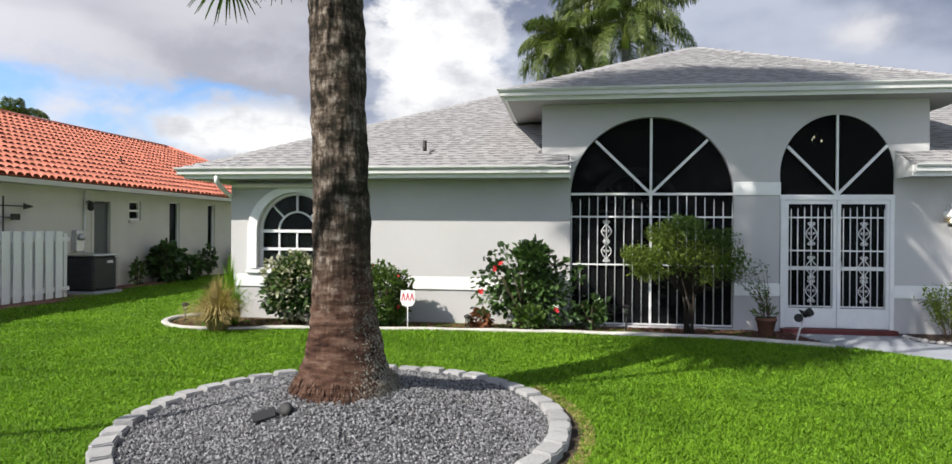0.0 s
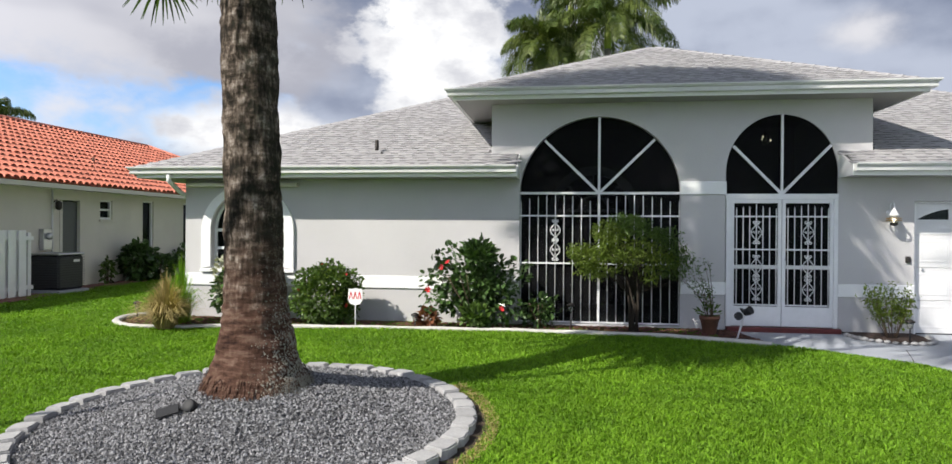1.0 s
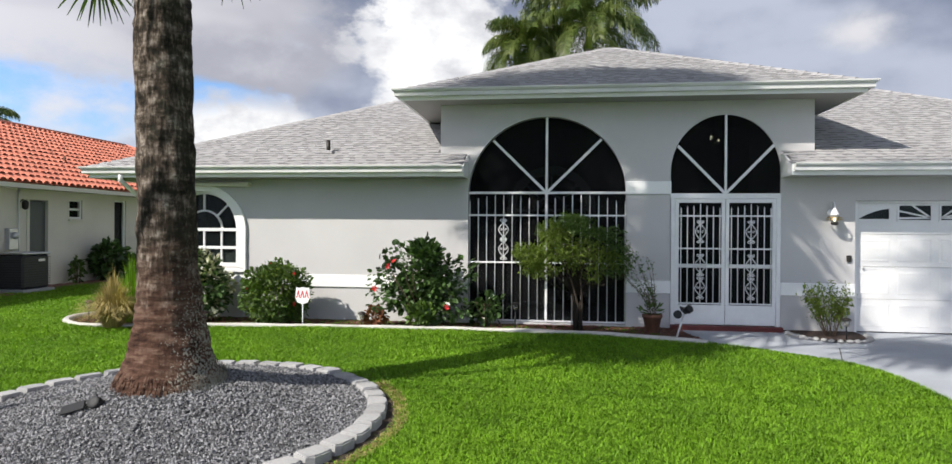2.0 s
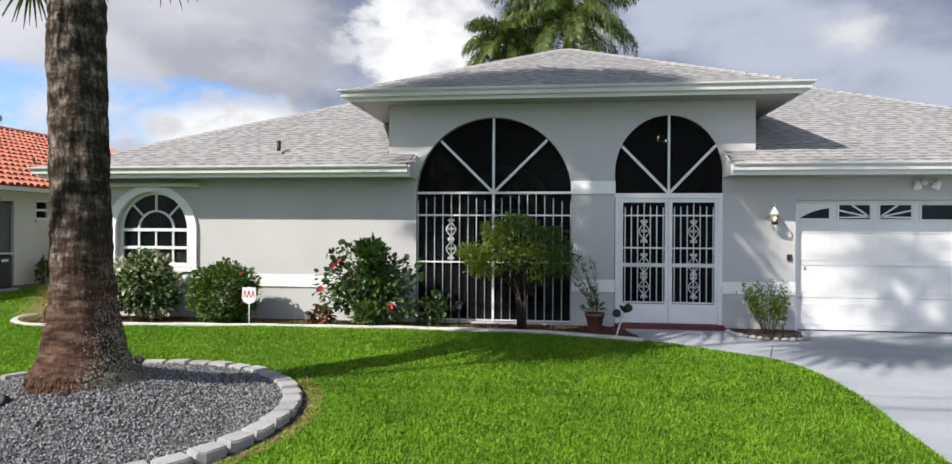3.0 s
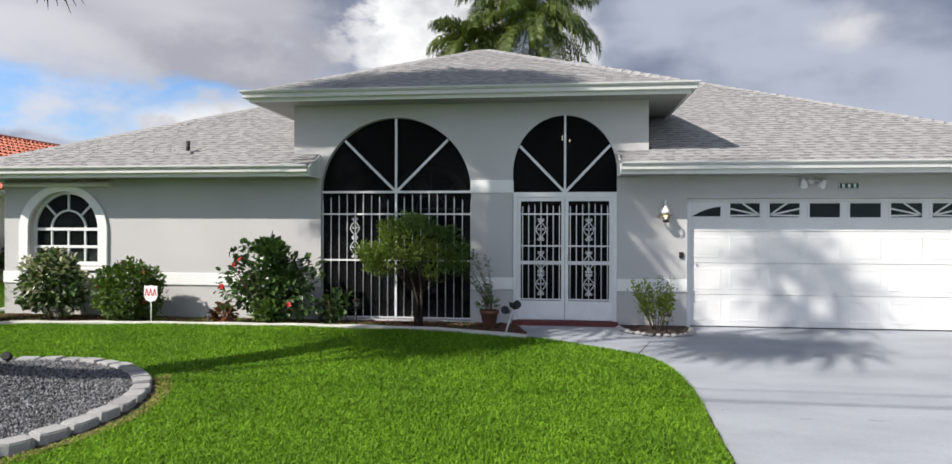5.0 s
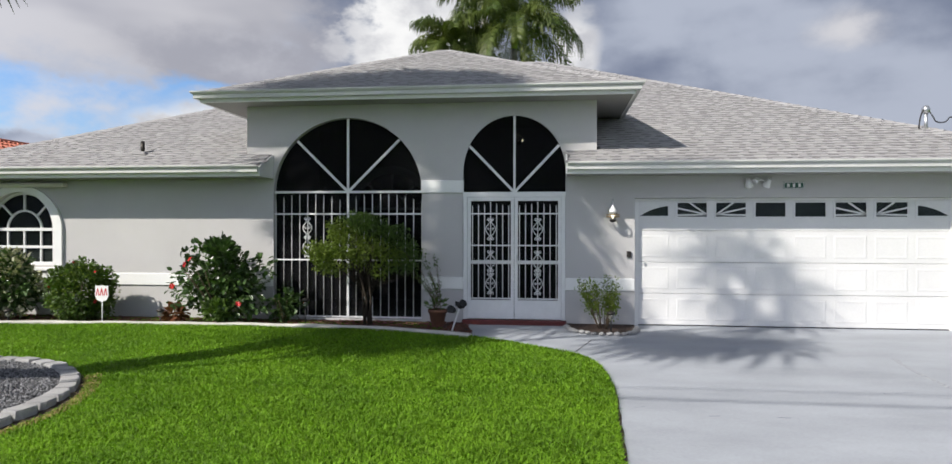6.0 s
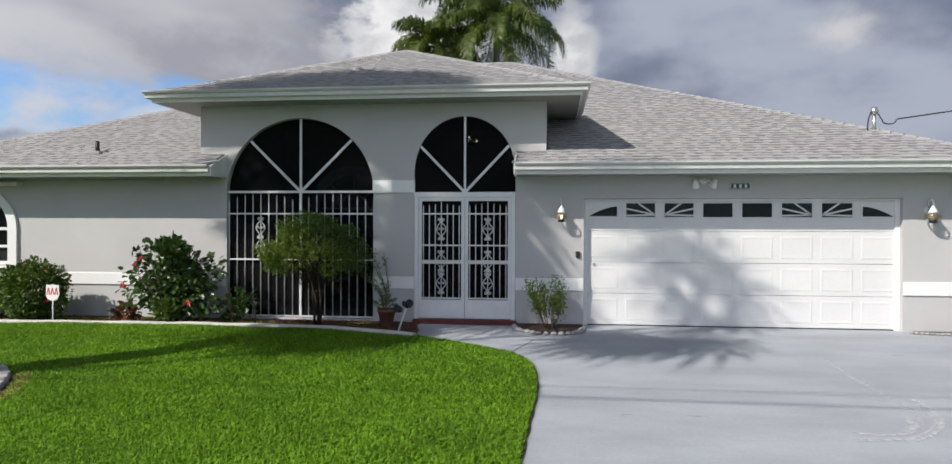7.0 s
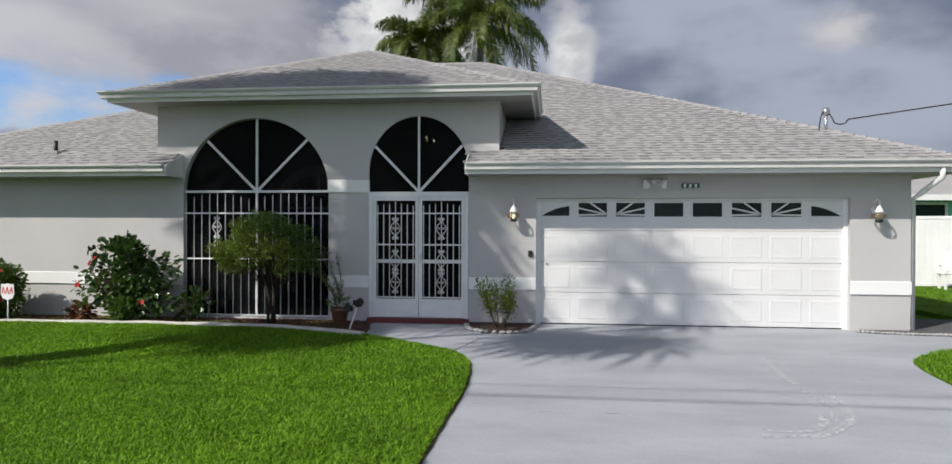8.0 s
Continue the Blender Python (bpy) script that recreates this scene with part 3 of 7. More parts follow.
def shingle_rows(corners, pitch, keep, step=0.143, tab=0.165, seed=1, lean=1.0):
    """Tabs of shingle on a slope that rises towards +y from the eave: (x0, x1, y0, y1, lift) for each tab."""
    rnd = random.Random(seed)
    x0, y0, z0 = corners[0]
    x1 = corners[1][0]
    out, row, y = [], 0, y0
    dy = step / math.sqrt(1 + pitch * pitch)
    top = corners[4][1]
    while y < top - dy * 0.5:
        d = y - y0
        xa, xb = x0 + d, x1 - d * lean
        x = xa - rnd.random() * tab
        short = rnd.random() < 0.5
        while x < xb:
            w = tab * rnd.choice((0.5, 0.65, 0.8, 1.0))
            a, b = max(x, xa), min(x + w, xb)
            short = not short if rnd.random() < 0.85 else short
            if b - a > 0.03 and keep(0.5 * (a + b), y):
                # tabs stop short so the dark skin draws a shade dash above them
                out.append((a, b, y, y + dy * (0.66 if short else 0.93), rnd.choice((0.014, 0.020))))
            x += w
        y += dy
        row += 1
    return out


def tab_mesh(tabs, z_at, gap=0.0008):
    """Thin wedges: raised at the butt edge, running under the course above."""
    v, f = [], []
    for a, b, ya, yb, lift in tabs:
        k = len(v)
        za, zb = z_at(ya), z_at(yb)
        a, b = a + gap, b - gap
        v += [(a, ya, za + 0.001), (b, ya, za + 0.001), (b, yb, zb + 0.001), (a, yb, zb + 0.001), (a, ya - 0.003, za + lift), (b, ya - 0.003, za + lift), (b, yb, zb + lift * 0.35), (a, yb, zb + lift * 0.35)]
        f += [(k + 4, k + 5, k + 6, k + 7), (k, k + 1, k + 5, k + 4), (k, k + 4, k + 7, k + 3), (k + 1, k + 2, k + 6, k + 5)]
    return v, f


def main_keep(x, y):
    if -4.66 < x < 1.35 and y > 0.0:
        return y > 3.3
    return x < -4.2 or x > 0.87 or y > 0.0


def main_z(y):
    return ROOF_Z + (y - EAVE_Y) * PITCH


def ent_z(y):
    return 3.84 + (y - EAVE_Y - 0.01) * PITCH


main_tabs = shingle_rows(MAIN, PITCH, main_keep, seed=3, lean=LEAN_R)
ent_tabs = shingle_rows(ENT, PITCH, lambda x, y: True, seed=5)

# hip caps and ridge: overlapping bent pieces that share one mesh along each line
def caps(a, b, mat, parent, wide=0.15, step=0.2):
    a, b = Vector(a), Vector(b)
    d = b - a
    n = int(d.length / step)
    d.normalize()
    side = d.cross(Vector((0, 0, 1))).normalized()
    me = bpy.data.meshes.new("hip_cap")
    v = [tuple(d * o + side * k * wide * 0.9 + Vector((0, 0, h + z))) for o, h in ((0, 0.022), (step * 1.25, 0.006)) for k, z in ((-1, -0.055), (-0.25, 0.0), (0.25, 0.0), (1, -0.055))]
    v += [(x, y, z - 0.012) for x, y, z in v[:4]]
    me.from_pydata(v, [], [(0, 1, 5, 4), (1, 2, 6, 5), (2, 3, 7, 6), (8, 9, 1, 0), (9, 10, 2, 1), (10, 11, 3, 2)])
    me.materials.append(mat)
    for i in range(n):
        ob = new("hip_cap", me)
        ob.parent = parent
        ob.location = a + d * step * i


for a, b in ((MAIN[0], MAIN[4]), (MAIN[1], MAIN[5]), (MAIN[4], MAIN[5])):
    caps(a, b, SHINGLE_ONE, roof)
for a, b in ((ENT[0], ENT[4]), (ENT[1], ENT[4])):
    caps(a, b, SHINGLE_ONE, ent_roof)

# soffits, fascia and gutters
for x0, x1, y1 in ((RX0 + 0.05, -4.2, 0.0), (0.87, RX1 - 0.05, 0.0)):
    part("soffit", box(BM(), x0, x1, EAVE_Y + 0.05, -0.003, SOFFIT_Z - 0.015, SOFFIT_Z), SOFFIT, house, "vented soffit darkened for eave shade")
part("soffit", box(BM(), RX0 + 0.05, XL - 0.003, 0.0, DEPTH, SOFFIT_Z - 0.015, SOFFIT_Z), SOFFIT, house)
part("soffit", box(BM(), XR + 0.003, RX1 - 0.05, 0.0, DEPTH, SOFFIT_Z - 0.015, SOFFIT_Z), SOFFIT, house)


def gutter(path, z, parent, name="gutter"):
    """A K-shaped gutter along an eave: path of (x, y) with the outer side to the right of the way."""
    prof = [(0.0, -0.122), (0.070, -0.122), (0.078, -0.112), (0.078, -0.058), (0.086, -0.050), (0.106, -0.040), (0.106, -0.030), (0.118, -0.026), (0.122, -0.018), (0.122, 0.0), (0.108, 0.0), (0.108, -0.014), (0.0, -0.014), (0.0, -0.122)]
    bm = BM()
    pts = [Vector((*p, 0)) for p in path]
    rows = []
    for i, p in enumerate(pts):
        d0 = (pts[i] - pts[i - 1]).normalized() if i else (pts[1] - pts[0]).normalized()
        d1 = (pts[i + 1] - pts[i]).normalized() if i < len(pts) - 1 else d0
        n0, n1 = Vector((d0.y, -d0.x, 0)), Vector((d1.y, -d1.x, 0))
        w = (n0 + n1)
        w = w / max(0.3, w.dot(n0))
        rows.append([bm.verts.new(p + w * u + Vector((0, 0, z + v))) for u, v in prof])
    for a, b in zip(rows, rows[1:]):
        for k in range(len(prof) - 1):
            bm.faces.new((a[k], a[k + 1], b[k + 1], b[k]))
    for r in (rows[0], rows[-1]):
        bm.faces.new(r[:-1])
    return part(name, bm, GUTTER, parent, "white aluminium gutter")


gy = EAVE_Y + 0.02
gutter([(RX0 + 0.02, DEPTH), (RX0 + 0.02, gy), (-4.2, gy)], ROOF_Z + 0.005, house)
gutter([(0.87, gy), (RX1 - 0.02, gy), (RX1 - 0.02, DEPTH)], ROOF_Z + 0.005, house)
for x0, x1 in ((RX0 + 0.03, -4.2), (0.87, RX1 - 0.03)):
    part("fascia", box(BM(), x0, x1, gy, gy + 0.03, SOFFIT_Z - 0.02, ROOF_Z - 0.01), WHITE, house, "white painted fascia board")
part("fascia", box(BM(), RX0 + 0.03, RX0 + 0.06, gy + 0.03, DEPTH, SOFFIT_Z - 0.02, ROOF_Z - 0.01), WHITE, house)
part("fascia", box(BM(), RX1 - 0.06, RX1 - 0.03, gy + 0.03, DEPTH, SOFFIT_Z - 0.02, ROOF_Z - 0.01), WHITE, house)
# closed triangular ends of the lower eaves where they meet the entrance bay
for x0, x1 in ((-4.205, -4.18), (0.845, 0.865)):
    part("eave_return", prism(BM(), [(EAVE_Y + 0.0, SOFFIT_Z - 0.02), (-0.003, SOFFIT_Z - 0.02), (-0.003, zw - 0.005), (EAVE_Y + 0.0, ROOF_Z - 0.01)], (x0, x1), lambda u, v, w: (w, u, v)), WHITE, house, "white closed end of the eave")
# entrance eave
ES, ey = 3.685, EAVE_Y + 0.03
ex0, ex1, eyb = -5.24, 1.92, 2.1
gutter([(ex0, eyb), (ex0, ey), (ex1, ey), (ex1, eyb)], 3.85, house)
part("fascia", box(BM(), ex0, ex1, ey, ey + 0.03, ES - 0.01, 3.83), WHITE, house, "white painted fascia board")
part("fascia", box(BM(), ex0, ex0 + 0.03, ey + 0.03, eyb, ES - 0.01, 3.83), WHITE, house)
part("fascia", box(BM(), ex1 - 0.03, ex1, ey + 0.03, eyb, ES - 0.01, 3.83), WHITE, house)
part("soffit", box(BM(), ex0 + 0.03, ex1 - 0.03, ey + 0.03, -0.003, ES, ES + 0.02), SOFFIT, house, "vented soffit darkened for eave shade")
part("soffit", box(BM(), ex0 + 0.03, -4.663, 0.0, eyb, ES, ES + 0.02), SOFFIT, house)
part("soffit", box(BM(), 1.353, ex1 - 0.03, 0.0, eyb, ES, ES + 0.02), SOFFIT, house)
for x0, x1 in ((ex0 + 0.03, -4.663), (1.353, ex1 - 0.03)):
    part("eave_return", box(BM(), x0, x1, eyb - 0.03, eyb, ES - 0.25, ES - 0.002), WHITE, house)

def arc(cx, cz, a, b, t0, t1, n):
    return [(cx + a * math.cos(math.radians(t0 + (t1 - t0) * i / n)), cz + b * math.sin(math.radians(t0 + (t1 - t0) * i / n))) for i in range(n + 1)]


def ribbon(bm, inner, outer, y0, y1):
    """A flat moulding between two matching lines in the wall's plane, pushed from y0 to y1."""
    rows = [[bm.verts.new(p) for p in ((a[0], y0, a[1]), (b[0], y0, b[1]), (b[0], y1, b[1]), (a[0], y1, a[1]))] for a, b in zip(inner, outer)]
    for r, s in zip(rows, rows[1:]):
        for k in range(4):
            bm.faces.new((r[k], r[(k + 1) % 4], s[(k + 1) % 4], s[k]))
    bm.faces.new(rows[0])
    bm.faces.new(rows[-1][::-1])
    return bm


def bar2(bm, a, b, w, y0, y1):
    """A straight square bar in the wall's plane from a to b, w wide."""
    d = Vector((b[0] - a[0], b[1] - a[1]))
    n = Vector((-d.y, d.x)).normalized() * w / 2
    return prism(bm, [(a[0] + n.x, a[1] + n.y), (b[0] + n.x, b[1] + n.y), (b[0] - n.x, b[1] - n.y), (a[0] - n.x, a[1] - n.y)], (y0, y1), lambda u, v, w_: (u, w_, v))


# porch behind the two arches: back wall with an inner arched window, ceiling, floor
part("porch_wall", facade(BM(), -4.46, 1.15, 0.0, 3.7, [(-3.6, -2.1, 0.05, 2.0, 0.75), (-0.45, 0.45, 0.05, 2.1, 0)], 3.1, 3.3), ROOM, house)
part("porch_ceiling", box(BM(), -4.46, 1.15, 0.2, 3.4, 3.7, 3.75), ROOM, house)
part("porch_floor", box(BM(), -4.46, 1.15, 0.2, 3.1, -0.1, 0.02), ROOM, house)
part("porch_window_glass", box(BM(), -3.6, -2.1, 3.2, 3.22, 0.05, 2.74), GLASS, house)
part("inner_arch_trim", ribbon(BM(), [(-2.1, 0.05)] + arc(-2.85, 2.0, 0.75, 0.75, 0, 180, 32) + [(-3.6, 0.05)], [(-1.92, 0.05)] + arc(-2.85, 2.0, 0.93, 0.93, 0, 180, 32) + [(-3.78, 0.05)], 3.04, 3.10), WHITE, house, "white arched trim round the inner window")
for t in (45, 90, 135):
    part("inner_muntin", bar2(BM(), (-2.85 + 0.3 * math.cos(radians(t)), 2.0 + 0.3 * math.sin(radians(t))), (-2.85 + 0.75 * math.cos(radians(t)), 2.0 + 0.75 * math.sin(radians(t))), 0.035, 3.15, 3.19), WHITE, house)
part("inner_muntin", ribbon(BM(), arc(-2.85, 2.0, 0.29, 0.29, 0, 180, 20), arc(-2.85, 2.0, 0.33, 0.33, 0, 180, 20), 3.15, 3.19), WHITE, house)
part("inner_muntin", box(BM(), -3.6, -2.1, 3.15, 3.19, 1.97, 2.03), WHITE, house)
part("porch_door", box(BM(), -0.45, 0.45, 3.18, 3.23, 0.05, 2.1), DARK_DOOR, house)
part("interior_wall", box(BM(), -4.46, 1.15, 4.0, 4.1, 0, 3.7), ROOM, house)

# ---- window of the front wing ----
wx, wz = -8.993, 1.545
inner = [(wx + 0.687, 0.90)] + arc(wx, wz, 0.687, 0.685, 0, 180, 40) + [(wx - 0.687, 0.90)]
outer = [(wx + 0.86, 0.86)] + arc(wx, wz, 0.86, 0.80, 0, 180, 40) + [(wx - 0.86, 0.86)]
window = part("window", ribbon(BM(), inner, outer, -0.05, 0.01), WHITE, house, "arched white-framed window with a sunburst top")
part("sill", box(BM(), wx - 0.88, wx + 0.88, -0.07, 0.0, 0.80, 0.86, 0.008), WHITE, window, "white stucco sill")
yf0, yf1 = 0.10, 0.15
fi = [(wx + 0.64, 0.93)] + arc(wx, wz, 0.64, 0.637, 0, 180, 32) + [(wx - 0.64, 0.93)]
fo = [(wx + 0.69, 0.89)] + arc(wx, wz, 0.69, 0.688, 0, 180, 32) + [(wx - 0.69, 0.89)]
part("window_frame", ribbon(BM(), fi, fo, yf0, yf1 + 0.02), WHITE_METAL, window)
for za, w in ((1.545, 0.055), (1.225, 0.05), (0.925, 0.06)):
    part("rail", box(BM(), wx - 0.66, wx + 0.66, yf0 - 0.01, yf1, za - w / 2, za + w / 2, 0.004), WHITE_METAL, window)
for dx in (-0.33, 0.0, 0.33):
    part("muntin", box(BM(), wx + dx - 0.014, wx + dx + 0.014, yf0, yf1 - 0.01, 0.95, 1.52), WHITE_METAL, window)
part("muntin", ribbon(BM(), arc(wx, wz, 0.325, 0.325, 0, 180, 24), arc(wx, wz, 0.355, 0.355, 0, 180, 24), yf0, yf1 - 0.01), WHITE_METAL, window)
for t in (45, 90, 135):
    c, s = math.cos(radians(t)), math.sin(radians(t))
    part("muntin", bar2(BM(), (wx + 0.35 * c, wz + 0.35 * s), (wx + 0.65 * c, wz + 0.65 * s), 0.028, yf0, yf1 - 0.01), WHITE_METAL, window)
gl = [(wx + 0.66, 0.93)] + arc(wx, wz, 0.66, 0.657, 0, 180, 32) + [(wx - 0.66, 0.93)]
part("pane", prism(BM(), gl, (0.135, 0.141), lambda u, v, w: (u, w, v)), GLASS, window, "dark window glass")
part("blind", box(BM(), wx - 0.66, wx + 0.66, 0.148, 0.158, 0.9, 1.23), CREAM, window, "pale blind behind the glass")
part("shutter_housing", box(BM(), -10.1, -8.04, -0.15, -0.003, 2.305, 2.375, 0.012), CREAM, house, "cream roll-up shutter housing over the window")
part("room_wall", box(BM(), -10.0, -7.5, 2.0, 2.05, 0, 2.4), ROOM, house)

# ---- screened arch with its grille ----
def scroll(cx, cz, h, y, parent, w=0.08):
    """Cast scroll ornament: two facing bows with one belly, curled outwards at both ends and inwards at the waist."""
    for s in (-1, 1):
        top = []
        for k in range(12):
            a, r = -2.6 + k * 0.52, 0.009 + 0.0013 * k
            top.append((cx + s * (0.030 - r * math.cos(a)), y, cz + h * 0.43 + r * math.sin(a)))
        bow = []
        for k in range(17):
            t = k / 16
            bow.append((cx + s * (0.012 + (w - 0.012) * math.sin(math.pi * t) ** 1.4), y, cz + h * 0.33 * (1 - 2 * t)))
        low = [(x, yy, 2 * cz - z) for x, yy, z in reversed(top)]
        part("scroll", tube(BM(), top + bow + low, 0.0075, 5), WHITE_METAL, parent)
        waist = [(cx + s * (0.036 + (0.022 - 0.0014 * k) * math.cos(k * 0.5)), y, cz + (0.024 - 0.0015 * k) * math.sin(k * 0.5)) for k in range(13)]
        part("curl", tube(BM(), waist, 0.0065, 5), WHITE_METAL, parent)


AX, AZ = -2.868, 2.2
grille = part("window_grille", box(BM(), ARCH_A[0], ARCH_A[1], 0.055, 0.085, AZ - 0.02, AZ + 0.02, 0.003), WHITE_METAL, house, "white steel security grille with vertical bars in an arch")
part("mullion", box(BM(), AX - 0.02, AX + 0.02, 0.05, 0.08, 0.03, 3.46, 0.003), WHITE_METAL, grille)
for sx, zt in ((-0.9, 3.085), (0.9, 3.085)):
    part("spoke", bar2(BM(), (AX, AZ), (AX + sx, zt), 0.042, 0.052, 0.078), WHITE_METAL, grille)
for i in range(19):
    if i == 9:
        continue
    k = i % 9
    top = 2.05 + 0.13 * math.sin(math.pi * (k + 0.5) / 9)
    x = -4.16 + i * 0.1436
    part("grille_bar", tube(BM(), [(x, 0.06, 0.05), (x, 0.06, top - 0.05), (x, 0.06, top)], [0.0085, 0.0085, 0.003], 6), WHITE_METAL, grille)
for z in (0.055, 1.03, 1.822):
    part("grille_rail", box(BM(), ARCH_A[0], ARCH_A[1], 0.045, 0.058, z - 0.013, z + 0.013), WHITE_METAL, grille)
scroll(-3.585, 1.58, 0.36, 0.04, grille)
scroll(-3.585, 1.25, 0.36, 0.04, grille)
scr = [(AX + 1.30, 0.04)] + arc(AX, 2.19, 1.30, 1.265, 0, 180, 40) + [(AX - 1.30, 0.04)]
part("insect_screen", prism(BM(), scr, (0.088, 0.092), lambda u, v, w: (u, w, v)), SCREEN, grille, "black insect screen")

# ---- entrance: double security doors under a fanlight ----
BZ = 2.18
doors = part("entrance_frame", box(BM(), ARCH_B[0], ARCH_B[1], -0.025, 0.06, 2.10, 2.185, 0.004), WHITE_METAL, house, "white double security doors with scrollwork bars")
for x0, x1 in ((-0.853, -0.785), (0.778, 0.843)):
    part("jamb", box(BM(), x0, x1, -0.025, 0.06, 0.05, 2.10, 0.004), WHITE_METAL, doors)
part("mullion", box(BM(), -0.018, 0.018, -0.015, 0.025, 2.185, 3.45, 0.003), WHITE_METAL, doors)
for sx in (-0.748, 0.735):
    part("spoke", bar2(BM(), (0, BZ), (sx, 2.955), 0.042, -0.013, 0.021), WHITE_METAL, doors)
scr = [(0.843, 2.18)] + arc(-0.0075, 2.52, 0.8505, 0.934, 0, 180, 40) + [(-0.858, 2.18)]
part("insect_screen", prism(BM(), scr, (0.026, 0.030), lambda u, v, w: (u, w, v)), SCREEN, doors, "black insect screen")
for s in (-1, 1):
    xa, xb = (-0.782, -0.004) if s < 0 else (0.004, 0.776)
    leaf = part("security_door", box(BM(), xa, xb, -0.015, 0.025, 0.07, 0.385, 0.004), WHITE_METAL, doors)
    leaf.parent = house
    tagged(leaf, "white steel security door with scroll ornaments")
    part("top_rail", box(BM(), xa, xb, -0.015, 0.025, 2.035, 2.098, 0.004), WHITE_METAL, leaf)
    part("middle_rail", box(BM(), xa, xb, -0.013, 0.023, 0.985, 1.045, 0.004), WHITE_METAL, leaf)
    for x0, x1 in ((xa, xa + 0.055), (xb - 0.055, xb)):
        part("stile", box(BM(), x0, x1, -0.015, 0.025, 0.385, 2.035, 0.003), WHITE_METAL, leaf)
    for z in (1.822, 1.295, 0.41):
        part("cross_bar", box(BM(), xa + 0.05, xb - 0.05, -0.027, -0.015, z - 0.012, z + 0.012), WHITE_METAL, leaf)
    xm = 0.5 * (xa + xb)
    for k in range(-3, 4):
        top = 2.03 if k == 0 else 2.0 - 0.012 * abs(k)
        part("grille_bar", tube(BM(), [(xm + k * 0.101, -0.033, 0.40), (xm + k * 0.101, -0.033, top - 0.04), (xm + k * 0.101, -0.033, top)], [0.0085, 0.0085, 0.003], 6), WHITE_METAL, leaf)
    for cz, h in ((1.565, 0.37), (1.03, 0.36), (0.66, 0.36)):
        scroll(xm, cz, h, -0.041, leaf, 0.082)
    part("screen_panel", box(BM(), xa + 0.05, xb - 0.05, 0.010, 0.013, 0.385, 2.035), SCREEN, leaf, "black insect screen")
part("pull_handle", tube(BM(), [(0.045, -0.015, 1.0), (0.045, -0.065, 1.02), (0.045, -0.065, 1.12), (0.045, -0.015, 1.14)], 0.008, 6), STEEL, house)
part("threshold", box(BM(), -0.86, 0.86, -0.15, -0.03, -0.03, 0.062, 0.008), RED_BRICK, house, "red-brown painted door sill")

# ---- garage door: four hinged sections, eight panels each ----
GX0, GX1, GY = 1.965, 6.885, 0.13
gd = part("garage_door", box(BM(), GX0, GX1, GY + 0.045, GY + 0.06, -0.02, 2.075), DOOR_WHITE, house, "white sectional garage door with sunburst windows")
ROWS_Z = (0.0, 0.515, 1.03, 1.545, 2.065)
PW = (GX1 - GX0 - 0.02) / 8
for r in range(4):
    z0, z1 = ROWS_Z[r] + 0.003, ROWS_Z[r + 1] - 0.003
    bm = BM()
    box(bm, GX0 + 0.005, GX1 - 0.005, GY, GY + 0.04, z0, z1, 0.004)
    section = part("section", bm, DOOR_WHITE, gd)
    for c in range(8):
        xa = GX0 + 0.01 + c * PW
        if r < 3:
            bm = BM()
            x0, x1, za, zb = xa + 0.06, xa + PW - 0.06, z0 + 0.075, z1 - 0.075
            v = [[bm.verts.new((x, y, z)) for x, z in ((x0 + e, za + e), (x1 - e, za + e), (x1 - e, zb - e), (x0 + e, zb - e))] for e, y in ((0, GY - 0.0005), (0.012, GY - 0.004), (0.03, GY - 0.004), (0.045, GY - 0.002))]
            for p, q in zip(v, v[1:]):
                for k in range(4):
                    bm.faces.new((p[k], p[(k + 1) % 4], q[(k + 1) % 4], q[k]))
            bm.faces.new(v[-1])
            part("raised_panel", bm, DOOR_WHITE, gd)
        else:
            x0, x1, za, zb = xa + 0.075, xa + PW - 0.075, 1.775, 2.0
            pane = part("garage_window", box(BM(), x0, x1, GY - 0.004, GY - 0.001, za, zb), GLASS, gd, "small dark garage window")
            part("window_frame", ribbon(BM(), [(x0, za), (x1, za), (x1, zb), (x0, zb), (x0, za)], [(x0 - 0.03, za - 0.03), (x1 + 0.03, za - 0.03), (x1 + 0.03, zb + 0.03), (x0 - 0.03, zb + 0.03), (x0 - 0.03, za - 0.03)], GY - 0.016, GY - 0.0005), DOOR_WHITE, gd)
            y0, y1 = GY - 0.013, GY - 0.0055
            w, h = x1 - x0, zb - za
            if c in (0, 7):
                tip = (x0, x1) if c == 0 else (x1, x0)
                tri = lambda u, v, d: (u, d, v)
                bow = [(tip[0] + (tip[1] - tip[0]) * u, za + h * q) for u, q in ((1.0, 0.78), (0.75, 0.70), (0.5, 0.55), (0.25, 0.33), (0.0, 0.04))]
                part("sunburst_insert", prism(BM(), [(tip[0], zb), (tip[1], zb)] + bow, (y0, y1), tri), DOOR_WHITE, gd)
                part("sunburst_insert", box(BM(), min(x0, x1), max(x0, x1), y0, y1, za, za + 0.012), DOOR_WHITE, gd)
            elif c in (1, 2, 5, 6):
                foot = (x1, za + 0.035) if c in (1, 5) else (x0, za + 0.035)
                far = x0 if c in (1, 5) else x1
                for zz in (za + 0.11 * h, za + 0.62 * h):
                    part("sunburst_insert", bar2(BM(), foot, (far, zz), 0.026, y0, y1), DOOR_WHITE, gd)
                part("sunburst_insert", bar2(BM(), foot, (far + (foot[0] - far) * 0.42, zb), 0.026, y0, y1), DOOR_WHITE, gd)
